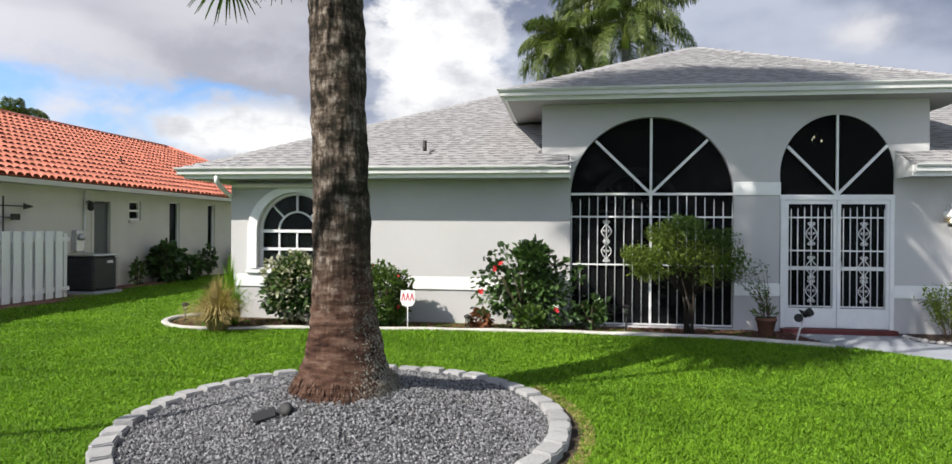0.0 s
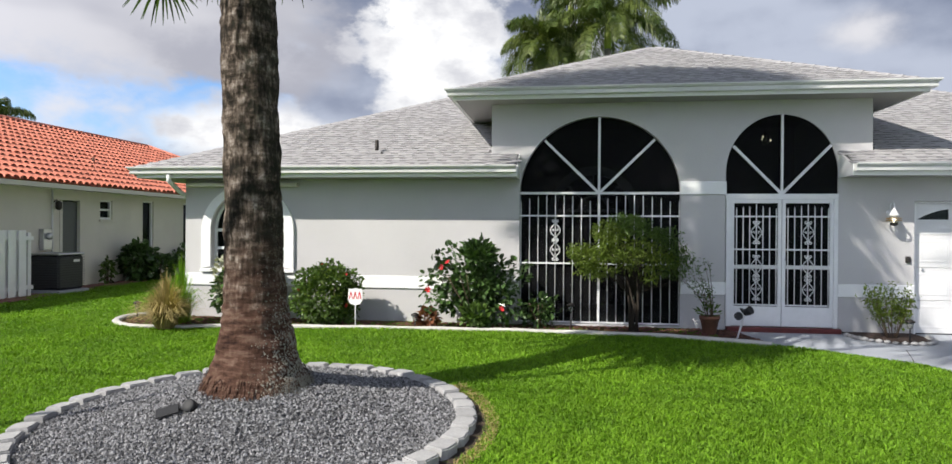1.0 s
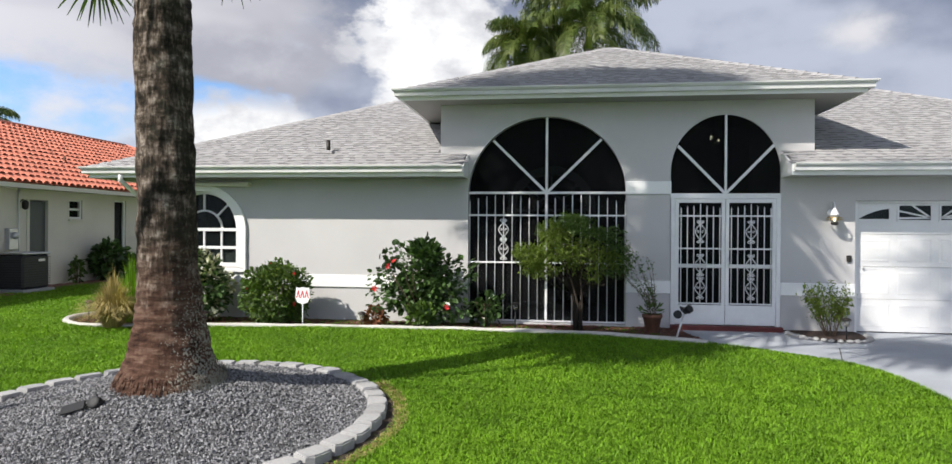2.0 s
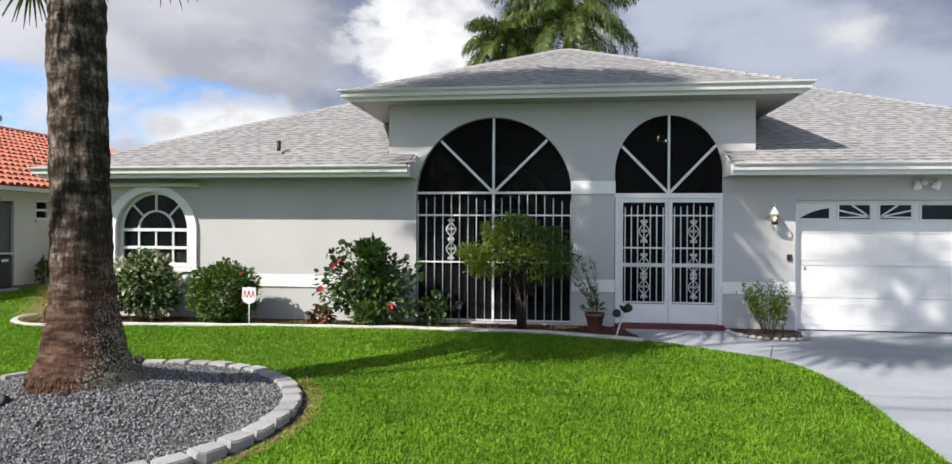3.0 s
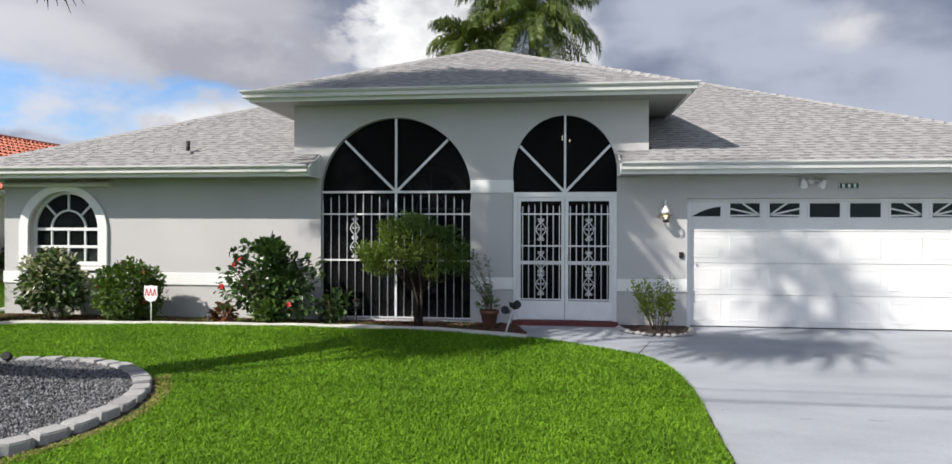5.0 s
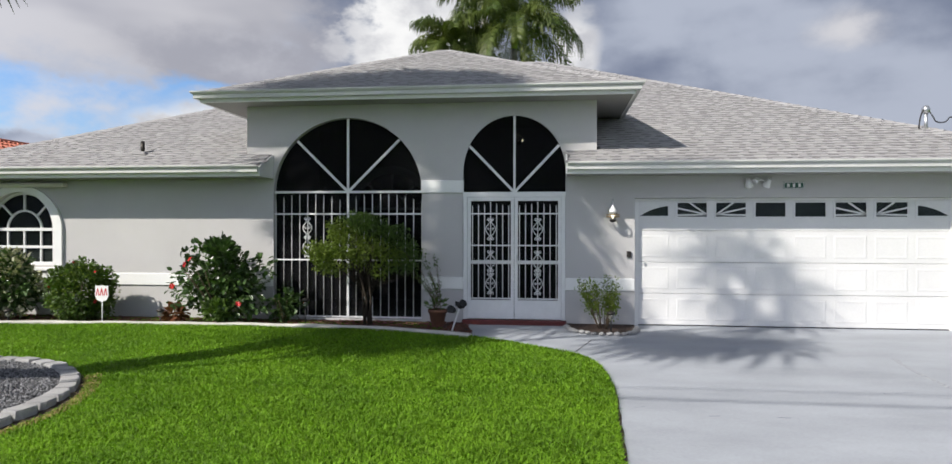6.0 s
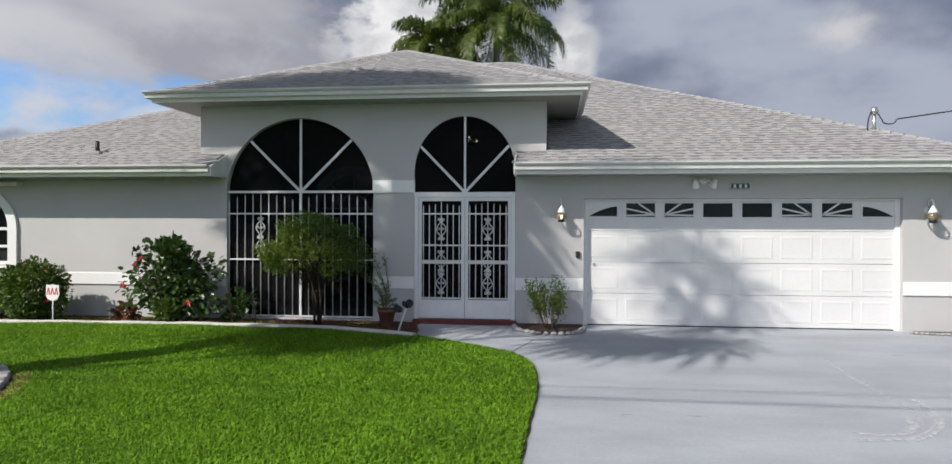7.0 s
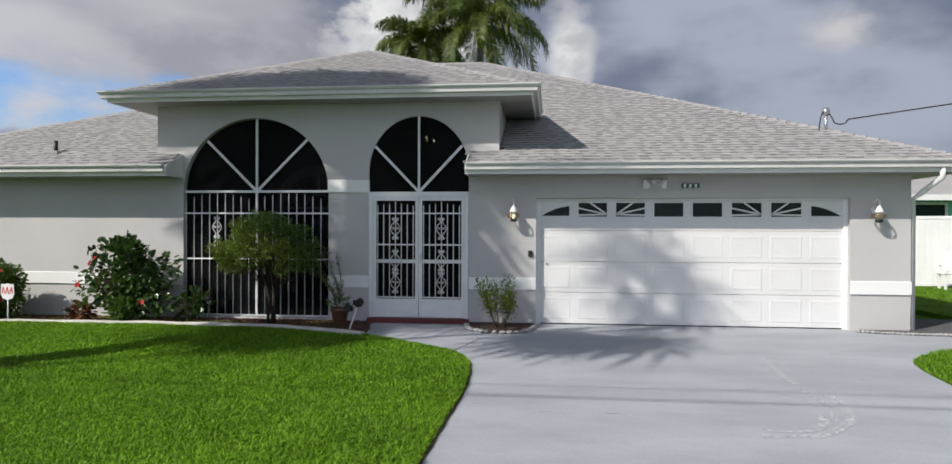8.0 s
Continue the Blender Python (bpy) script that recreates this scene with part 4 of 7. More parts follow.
part("door_seal", box(BM(), GX0, GX1, GY - 0.005, GY + 0.05, -0.02, 0.002), BLACK_PLASTIC, gd, "black rubber bottom seal")
part("lock_handle", box(BM(), GX0 + 0.16, GX0 + 0.19, GY - 0.03, GY, 0.98, 1.02, 0.004), STEEL, gd)
for x0, x1 in ((GX0 - 0.0, GX0 + 0.07), (GX1 - 0.07, GX1 - 0.0)):
    part("door_stop", box(BM(), x0, x1, 0.095, GY - 0.002, -0.02, 2.07), WHITE, house)
part("door_stop", box(BM(), GX0 + 0.07, GX1 - 0.07, 0.095, GY - 0.002, 2.04, 2.07), WHITE, house)
part("garage_back", box(BM(), 1.5, 7.5, 4.0, 4.05, 0, 2.4), ROOM, house)


# ---- fixtures on the wall ----
def wall_lantern(x, z, out):
    """Onion-shaped coach lamp on a bracket that curls over the top."""
    t = thing("wall_lantern", x, 0.0, z, "white and brass onion-shaped lantern on the grey wall", "wall lamp", "lanterns beside the garage door")
    part("back_plate", lathe(BM(), [(0.001, -0.012), (0.055, -0.012), (0.06, 0.0), (0.05, 0.012), (0.001, 0.014)], 16), WHITE_METAL, t)
    t.children[0].rotation_euler = (radians(90), 0, 0)
    t.children[0].location = (0, -0.013, 0.05)
    hook = [(0, -0.01, 0.06)] + [(0, -0.10 - 0.07 * math.cos(a), 0.13 + 0.09 * math.sin(a)) for a in [math.pi - 0.6 - i * 0.3 for i in range(9)]] + [(0, -0.16, 0.09)]
    part("bracket", tube(BM(), hook, 0.009 if out else 0.014, 6), WHITE_METAL, t)
    y = -0.16
    part("cap", lathe(BM(), [(0.005, 0.17), (0.016, 0.12), (0.042, 0.07), (0.062, 0.03), (0.068, 0.012), (0.06, 0.008)], 20, (0, y, 0)), WHITE_METAL, t)
    part("globe", lathe(BM(), [(0.045, 0.010), (0.060, -0.01), (0.066, -0.045), (0.060, -0.085), (0.045, -0.105)], 20, (0, y, 0)), LAMP_GLASS, t, "clear lamp glass")
    part("base", lathe(BM(), [(0.052, -0.105), (0.06, -0.115), (0.045, -0.14), (0.015, -0.15)], 16, (0, y, 0)), DARK_METAL, t, "dark base cup")
    for z0 in (-0.03, -0.062):
        part("guard_ring", tube(BM(), [(0.108 * math.cos(a), y + 0.108 * math.sin(a), z0) for a in [2 * math.pi * i / 20 for i in range(21)]], 0.007, 5), BRASS, t)
    part("bulb", lathe(BM(), [(0.004, -0.02), (0.025, -0.04), (0.022, -0.07), (0.006, -0.09)], 10, (0, y, 0)), BULB if out else LAMP_GLASS, t, "warm lit bulb" if out else "")
    return t


wall_lantern(1.60, 1.83, True)
wall_lantern(7.24, 1.83, False)

flood = thing("flood_light", 3.87, 0.0, 2.33, "white twin security flood light under the eave", "flood light")
part("mount", lathe(BM(), [(0.001, -0.0), (0.05, 0.0), (0.045, 0.03), (0.001, 0.035)], 14), WHITE_METAL, flood)
flood.children[0].rotation_euler = (radians(90), 0, 0)
flood.children[0].location = (0, -0.001, 0.02)
for s in (-1, 1):
    part("arm", tube(BM(), [(0, -0.03, 0.02), (s * 0.06, -0.05, 0.03), (s * 0.11, -0.07, 0.0)], 0.012, 6), WHITE_METAL, flood)
    cone = part("lamp_head", lathe(BM(), [(0.03, 0.06), (0.035, 0.02), (0.06, -0.06), (0.062, -0.08), (0.05, -0.078)], 14), WHITE_METAL, flood)
    cone.matrix_basis = pose(s * 0.15, -0.09, -0.01, 35, 0, s * 30)

plate = thing("number_plate", 4.435, 0.0, 2.27, "small dark green plate with pale bars above the garage door", "house sign")
part("board", box(BM(), -0.16, 0.16, -0.014, -0.002, -0.055, 0.055, 0.003), PLATE_GREEN, plate)
part("border", ribbon(BM(), [(-0.145, -0.042), (0.145, -0.042), (0.145, 0.042), (-0.145, 0.042), (-0.145, -0.042)], [(-0.155, -0.05), (0.155, -0.05), (0.155, 0.05), (-0.155, 0.05), (-0.155, -0.05)], -0.017, -0.013), SIGN_WHITE, plate)
for k in (-0.085, 0.0, 0.085):
    part("bar", box(BM(), k - 0.018, k + 0.018, -0.017, -0.0135, -0.028, 0.028), SIGN_WHITE, plate)

bell = thing("doorbell", 1.87, 0.0, 1.16, "small dark doorbell box beside the garage door", "doorbell")
part("case", box(BM(), -0.035, 0.035, -0.035, -0.002, -0.05, 0.05, 0.006), DARK_METAL, bell)
bell_button = part("button", lathe(BM(), [(0.001, 0.0), (0.012, 0.0), (0.012, 0.006), (0.001, 0.008)], 10), BLACK_PLASTIC, bell)
bell_button.matrix_basis = pose(0, -0.035, 0.01, 90, 0, 0)


def downspout(points):
    part("downspout", tube(BM(), points, 0.042, 8), WHITE_METAL, house, "white downspout elbow under the gutter")


downspout([(XL + 0.02, -0.56, 2.5), (XL + 0.02, -0.56, 2.38), (XL + 0.0, -0.2, 2.22), (XL - 0.06, 0.3, 2.1), (XL - 0.06, 0.3, 0.0)])
downspout([(XR + 0.16, -0.56, 2.5), (XR + 0.16, -0.56, 2.36), (XR + 0.07, -0.15, 2.14), (XR + 0.05, 0.06, 2.05), (XR + 0.05, 0.06, 0.0)])

# roof fittings
vent = thing("roof_vent", -6.69, 0.13, main_z(0.13), "dark metal plumbing vent pipe on the shingle roof", "vent pipe")
part("flashing", box(BM(), -0.11, 0.11, -0.11, 0.11, -0.03, 0.03, 0.01), SHINGLE_ONE, vent)
part("pipe", lathe(BM(), [(0.035, -0.05), (0.035, 0.22), (0.028, 0.22), (0.028, 0.1)], 12), DARK_METAL, vent)
mast = thing("service_mast", 6.87, 0.95, main_z(0.95), "galvanised electric service mast with weather head on the roof hip", "service mast")
part("pipe", tube(BM(), [(0, 0, -0.1), (0, 0, 0.3)], 0.028, 8), STEEL, mast)
part("weather_head", lathe(BM(), [(0.03, 0.26), (0.06, 0.28), (0.065, 0.34), (0.04, 0.39), (0.01, 0.40)], 12), STEEL, mast)
part("drip_loop", tube(BM(), [(-0.04 - 0.08 * math.sin(1.5708 * i / 8), -0.03, 0.33 - 0.33 * (i / 8) ** 1.5) for i in range(9)], 0.011, 6), BLACK_PLASTIC, mast)
part("drip_loop", tube(BM(), [(0.05, -0.03, 0.28)] + [(0.21 + 0.11 * math.cos(a), -0.06, 0.16 + 0.06 * math.sin(a)) for a in [3.0 + 0.42 * i for i in range(9)]] + [(0.33, -0.08, 0.18)], 0.010, 6), BLACK_PLASTIC, mast)

hang = thing("porch_lantern", 0.0, 0.95, 3.2, "small hanging porch lantern with lit bulbs behind the screen", "pendant lamp")
part("chain", tube(BM(), [(0, 0, 0.10), (0, 0, 0.50)], 0.006, 5), DARK_METAL, hang)
part("body", lathe(BM(), [(0.015, 0.10), (0.07, 0.05), (0.07, -0.07), (0.025, -0.12)], 8), LAMP_GLASS, hang)
for k in range(3):
    part("bulb", lathe(BM(), [(0.003, -0.02), (0.014, -0.006), (0.011, 0.015), (0.003, 0.024)], 8, (0.09 * math.cos(k * 2.1), 0.05 * math.sin(k * 2.1), 0.03 * k - 0.04)), BULB, hang, "lit bulb")

# ---- foliage helpers ----
LEAF_SHAPE = np.array([(0, 0, 0), (0.32, 0.28, 0.10), (0.30, 0.68, 0.10), (0, 1, -0.06), (-0.30, 0.68, 0.10), (-0.32, 0.28, 0.10)])
LEAF_FACES = np.array([(0, 1, 2, 3), (0, 3, 4, 5)])


def leaves(name, places, ways, sizes, mat, parent, rng, wide=1.0, flat=0.5):
    """Folded leaves, one at each place, pointing along its way, with a random roll."""
    n = len(places)
    w = ways / np.linalg.norm(ways, axis=1, keepdims=True)
    up = np.array([0, 0, 1.0]) + rng.normal(0, flat, (n, 3))
    side = np.cross(w, up)
    side /= np.linalg.norm(side, axis=1, keepdims=True) + 1e-9
    nor = np.cross(side, w)
    s = np.asarray(sizes)[:, None, None]
    shape = LEAF_SHAPE * np.array([wide, 1, 1])
    v = places[:, None, :] + s * (shape[None, :, 0:1] * side[:, None, :] + shape[None, :, 1:2] * w[:, None, :] + shape[None, :, 2:3] * nor[:, None, :])
    f = (LEAF_FACES[None] + 6 * np.arange(n)[:, None, None]).reshape(-1, 4)
    return raw(name, v.reshape(-1, 3), f, mat, parent)


def crown_places(rng, n, radii, lumps=9, lump=0.35, inner=0.55, floor=None):
    """Points through an uneven crown: a body with lumps, thicker towards its outside."""
    d = rng.normal(0, 1, (n, 3))
    d /= np.linalg.norm(d, axis=1, keepdims=True)
    c = rng.normal(0, 1, (lumps, 3))
    c /= np.linalg.norm(c, axis=1, keepdims=True)
    swell = 1 - lump + lump * np.max(np.exp(4.0 * (d @ c.T - 1)), axis=1)
    r = (inner + (1 - inner) * rng.random(n) ** 0.6) * swell
    p = d * r[:, None] * np.array(radii)
    if floor is not None:
        keep = p[:, 2] > floor
        p, d = p[keep], d[keep]
    return p, d


def shrub_stems(parent, rng, n, height, spread, radius=0.012, base=0.06):
    for i in range(n):
        a, r = rng.random() * 6.28, rng.random()
        x, y = math.cos(a) * base * r, math.sin(a) * base * r
        tx, ty = math.cos(a) * spread * (0.3 + r), math.sin(a) * spread * (0.3 + r)
        part("stem", tube(BM(), [(x, y, -0.04), (x + tx * 0.3, y + ty * 0.3, height * 0.4), (x + tx * 0.8, y + ty * 0.8, height * 0.8), (x + tx, y + ty, height)], [radius * 1.3, radius, radius * 0.7, radius * 0.3], 6), STEM, parent)


def flowers(parent, rng, places, size):
    for p in places:
        bm = BM()
        for k in range(6):
            a = k * 1.047 + rng.random() * 0.4
            q = [(0, 0, 0), (math.cos(a - 0.45) * size * 0.7, math.sin(a - 0.45) * size * 0.7, size * 0.35), (math.cos(a) * size, math.sin(a) * size, size * 0.25), (math.cos(a + 0.45) * size * 0.7, math.sin(a + 0.45) * size * 0.7, size * 0.35)]
            bm.faces.new([bm.verts.new(u) for u in q])
        ob = part("flower", bm, PETAL_RED, parent, "red flower")
        ob.matrix_basis = pose(*p, rng.uniform(40, 110), 0, rng.uniform(-60, 60))


def bush(name, x, y, label, radii, lift, n, size, mat, seed, stems=5, red=0, wide=1.0, lump=0.35, inner=0.55, flat=0.5, category="shrub"):
    rng = np.random.default_rng(seed)
    t = thing(name, x, y, ground_z(y), label, category)
    shrub_stems(t, rng, stems, lift + radii[2] * 0.3, radii[0] * 0.5)
    p, d = crown_places(rng, n, radii, lump=lump, inner=inner, floor=-lift + 0.02)
    p = p + np.array([0, 0, lift])
    ways = d * 0.9 + rng.normal(0, 0.6, p.shape) + np.array([0, 0, -0.1])
    leaves("foliage", p, ways, size * (0.65 + 0.7 * rng.random(len(p))), mat, t, rng, wide, flat)
    if red:
        q, e = crown_places(rng, red * 6, radii, lump=lump, inner=0.97)
        q = q[(e[:, 1] < -0.2) & (e[:, 2] > -0.5)][:red] + np.array([0, 0, lift])
        flowers(t, rng, q * np.array([0.95, 0.95, 1]), 0.024)
    return t


rng0 = np.random.default_rng(11)
bush("variegated_shrub", -8.72, -0.62, "cream-speckled variegated shrub under the arched window", (0.66, 0.42, 0.62), 0.60, 1900, 0.10, LEAF_DARK, 21, lump=0.45, inner=0.45)
bush("round_shrub", -7.28, -0.66, "clipped round green shrub with small red flowers", (0.66, 0.47, 0.57), 0.50, 5400, 0.055, LEAF_MID, 22, red=5, lump=0.34, inner=0.5)
vs = bpy.data.objects["variegated_shrub"]
rngv = np.random.default_rng(26)
p, d = crown_places(rngv, 850, (0.68, 0.44, 0.62), lump=0.5, inner=0.8, floor=-0.5)
leaves("foliage", p + np.array([0, 0, 0.6]), d + rngv.normal(0, 0.6, p.shape), 0.085 * (0.6 + 0.7 * rngv.random(len(p))), LEAF_CREAM, vs, rngv)
rs = bpy.data.objects["round_shrub"]
p, d = crown_places(rngv, 900, (0.65, 0.47, 0.56), lump=0.34, inner=0.75, floor=-0.4)
leaves("foliage", p + np.array([0, 0, 0.5]), d + rngv.normal(0, 0.6, p.shape), 0.045 * (0.6 + 0.7 * rngv.random(len(p))), LEAF_BRIGHT, rs, rngv)
hib = bush("hibiscus", -4.85, -0.52, "loose hibiscus shrub with red flowers against the wall", (1.0, 0.48, 0.80), 0.64, 1750, 0.105, LEAF_DARK, 23, stems=12, red=0, lump=0.62, inner=0.25)
flowers(hib, rng0, [(-0.40, -0.30, 1.06), (0.46, -0.38, 0.35), (-0.72, -0.28, 0.62), (-0.5, -0.28, 0.98)], 0.055)
rng1 = np.random.default_rng(5)
p, d = crown_places(rng1, 260, (0.3, 0.2, 0.22), inner=0.3)
leaves("foliage", p + np.array([0.1, -0.25, 1.2]), d + rng1.normal(0, 0.4, d.shape) + np.array([0, 0, 0.7]), 0.11 * (0.7 + 0.6 * rng1.random(len(p))), LEAF_DARK, hib, rng1)
p, d = crown_places(rng1, 220, (0.26, 0.16, 0.18), inner=0.3)
leaves("foliage", p + np.array([0.05, -0.3, 0.22]), d + rng1.normal(0, 0.4, d.shape) + np.array([0, 0, 0.5]), 0.10 * (0.7 + 0.6 * rng1.random(len(p))), LEAF_MID, hib, rng1)
bush("low_shrub", -3.82, -0.36, "low dark green shrub in front of the grille", (0.36, 0.20, 0.34), 0.30, 190, 0.10, LEAF_DARK, 24, lump=0.5, inner=0.3)
bush("copper_plant", -5.62, -0.66, "small copper-brown leafed plant beside the hibiscus", (0.20, 0.16, 0.17), 0.14, 150, 0.10, LEAF_COPPER, 25, lump=0.4, inner=0.3)

# small tree trimmed to a flat dome in front of the grille
top = thing("topiary_tree", -2.35, -0.55, ground_z(-0.55), "small trimmed tree with a flat yellow-green dome crown", "small tree")
rng2 = np.random.default_rng(31)
for k in range(5):
    a = k * 1.256
    part("stem", tube(BM(), [(0.06 * math.cos(a), 0.05 * math.sin(a), -0.04), (0.07 * math.cos(a + 1), 0.06 * math.sin(a + 1), 0.4), (0.14 * math.cos(a), 0.1 * math.sin(a), 0.85), (0.5 * math.cos(a), 0.25 * math.sin(a), 1.3)], [0.026, 0.020, 0.015, 0.007], 7), DARK_STEM, top)
clumps = ((-0.66, -0.02, 1.13, 0.34, 0.30, 0.20, 900, 0), (-0.34, -0.08, 1.44, 0.40, 0.34, 0.22, 1000, 0), (-0.02, -0.04, 1.63, 0.36, 0.34, 0.22, 1000, 1), (0.34, 0.0, 1.44, 0.36, 0.32, 0.22, 800, 1), (0.60, 0.0, 1.18, 0.32, 0.28, 0.22, 380, 1), (-0.62, -0.1, 1.00, 0.30, 0.22, 0.13, 480, 0), (-0.30, -0.16, 1.16, 0.38, 0.26, 0.20, 800, 0), (0.12, -0.14, 1.18, 0.36, 0.26, 0.20, 600, 0), (0.42, -0.1, 1.08, 0.36, 0.24, 0.20, 420, 0), (0.70, -0.02, 1.02, 0.22, 0.22, 0.20, 160, 1), (-0.02, -0.14, 0.98, 0.34, 0.2, 0.14, 260, 0), (0.22, -0.1, 0.80, 0.22, 0.16, 0.12, 130, 0), (-0.50, -0.1, 0.88, 0.34, 0.22, 0.14, 380, 0), (0.50, -0.06, 0.90, 0.32, 0.2, 0.14, 260, 1))
for i, (cx, cy, cz, ra, rb, rc, k, hue) in enumerate(clumps):
    p, d = crown_places(rng2, int(1.35 * k), (ra, rb, rc), lump=0.6, inner=0.2)
    leaves("crown", p * 1.2 + np.array([cx * 1.1 - 0.03, cy, cz + 0.06]), d * 0.5 + rng2.normal(0, 0.7, p.shape) + np.array([0, 0, -0.15]), 0.042 * (0.6 + 0.8 * rng2.random(len(p))), (LEAF_BRIGHT, LEAF_MID)[hue], top, rng2, 0.75)
# bare twigs that fan out under the crown
twigs = BM()
for i in range(90):
    a, r = rng2.uniform(0, 6.283), rng2.random() ** 0.5
    ex, ey_, ez = 0.82 * r * math.cos(a), 0.36 * r * math.sin(a) - 0.05, 0.95 + 0.5 * (1 - r * r) + rng2.uniform(-0.12, 0.12)
    tube(twigs, [(ex * 0.12, ey_ * 0.12, 0.55 + rng2.uniform(0, 0.25)), (ex * 0.5 + rng2.normal(0, 0.03), ey_ * 0.5, ez * 0.80), (ex + rng2.normal(0, 0.03), ey_, ez)], [0.007, 0.005, 0.002], 4)
part("twig_spray", twigs, DARK_STEM, top)

# potted plant with wispy twigs
pot = thing("potted_plant", -1.2, -0.52, ground_z(-0.52), "terracotta pot with a wispy tall plant", "potted plant")
part("pot", lathe(BM(), [(0.09, 0.0), (0.10, 0.02), (0.14, 0.22), (0.155, 0.225), (0.158, 0.275), (0.14, 0.275), (0.13, 0.235), (0.11, 0.1)], 20), TERRACOTTA, pot)
part("soil", lathe(BM(), [(0.001, 0.24), (0.13, 0.245), (0.125, 0.225)], 16), SOIL, pot)
rng3 = np.random.default_rng(41)
pl, wy = [], []
for k in range(11):
    a, h = rng3.uniform(0, 6.28), rng3.uniform(0.5, 1.0)
    lean = rng3.uniform(0.05, 0.30)
    pts = [(0.05 * math.cos(a) - 0.16 * t * (1 + k % 3) * t + lean * math.cos(a) * t * t, 0.05 * math.sin(a) + lean * 0.6 * math.sin(a) * t * t, 0.25 + h * t) for t in (0, 0.25, 0.5, 0.75, 1)]
    part("twig", tube(BM(), pts, [0.006, 0.005, 0.004, 0.003, 0.002], 5), STEM, pot)
    for j in range(38):
        t = rng3.uniform(0.2, 1.0) * 4
        i = min(3, int(t))
        q = np.array(pts[i]) + (np.array(pts[i + 1]) - np.array(pts[i])) * (t - i)
        pl.append(q + rng3.normal(0, 0.02, 3))
        wy.append(rng3.normal(0, 1, 3) + np.array([0, 0, 0.3]))
leaves("foliage", np.array(pl), np.array(wy), 0.05 * (0.6 + 0.6 * rng3.random(len(pl))), LEAF_MID, pot, rng3, 0.45)
p, d = crown_places(rng3, 70, (0.2, 0.16, 0.14), inner=0.2, floor=-0.06)
leaves("foliage", p + np.array([0, 0, 0.34]), d + np.array([0, 0, 0.8]), 0.09 * (0.7 + 0.6 * rng3.random(len(p))), LEAF_MID, pot, rng3, 0.4)

# shrub in the little bed by the garage
gs = thing("bed_shrub", 1.42, -0.52, ground_z(-0.52), "airy light green shrub in a small stone-edged bed", "shrub")
rng4 = np.random.default_rng(51)
pl, wy = [], []
for k in range(16):
    a, h = rng4.uniform(0, 6.28), rng4.uniform(0.4, 0.85)
    lean = rng4.uniform(0.08, 0.36)
    pts = [(0.05 * math.cos(a) + lean * math.cos(a) * t, 0.05 * math.sin(a) + lean * 0.7 * math.sin(a) * t, -0.03 + h * t) for t in (0, 0.35, 0.7, 1)]
    part("stem", tube(BM(), pts, [0.007, 0.006, 0.004, 0.002], 5), STEM, gs)
    for j in range(75):
        t = rng4.uniform(0.35, 1.0) ** 0.8 * 3
        i = min(2, int(t))
        q = np.array(pts[i]) + (np.array(pts[i + 1]) - np.array(pts[i])) * (t - i)
        pl.append(q + rng4.normal(0, 0.045, 3))
        wy.append(rng4.normal(0, 0.8, 3) + np.array([0, 0, 0.6]))
leaves("foliage", np.array(pl), np.array(wy), 0.055 * (0.6 + 0.7 * rng4.random(len(pl))), LEAF_BRIGHT, gs, rng4, 0.6)

# tufts of ornamental grass at the corner of the bed
def tuft(name, x, y, label, n, h, spread, mat, seed):
    rng = np.random.default_rng(seed)
    t = thing(name, x, y, ground_z(y), label, "ornamental grass")
    a, r = rng.uniform(0, 6.28, n), rng.random(n) ** 0.6
    base = np.stack([np.cos(a) * r * 0.12, np.sin(a) * r * 0.12, np.full(n, -0.02)], 1)
    out = np.stack([np.cos(a), np.sin(a), np.zeros(n)], 1)
    hh, sp = h * rng.uniform(0.5, 1.1, n), spread * r * rng.uniform(0.4, 1.2, n)
    side = np.stack([-np.sin(a), np.cos(a), np.zeros(n)], 1) * 0.0055
    v = []
    for s, w in ((0, 1.0), (0.4, 1.0), (0.75, 0.8), (1.0, 0.1)):
        c = base + out * (sp * s ** 1.6)[:, None] + np.array([0, 0, 1.0]) * (hh * (1.9 * s - 1.05 * s * s * (0.4 + r)))[:, None]
        v += [c - side * w, c + side * w]
    v = np.stack(v, 1)
    f = np.array([(0, 1, 3, 2), (2, 3, 5, 4), (4, 5, 7, 6)])
    raw("blade_tuft", v.reshape(-1, 3), (f[None] + 8 * np.arange(n)[:, None, None]).reshape(-1, 4), mat, t)
    return t


tuft("grass_tuft", -9.62, -1.48, "straw-coloured ornamental grass tuft on the bed kerb", 1900, 0.66, 0.56, DRYBLADE, 61)
tuft("grass_tuft", -9.75, -0.85, "green and straw ornamental grass tuft at the house corner", 500, 0.85, 0.45, BLADE, 62)

# ---- fan palm in the gravel ring ----
palm = thing("fan_palm", -6.24, -5.35, ground_z(-5.35), "tall fan palm with a flared red-brown and grey trunk in gravel", "palm tree")
prof = [(0.55, -0.1), (0.53, 0.12), (0.50, 0.27), (0.455, 0.38), (0.405, 0.49), (0.365, 0.62), (0.328, 0.77), (0.290, 1.02), (0.264, 1.35), (0.250, 2.4), (0.252, 4.0), (0.24, 6.0), (0.22, 9.3)]


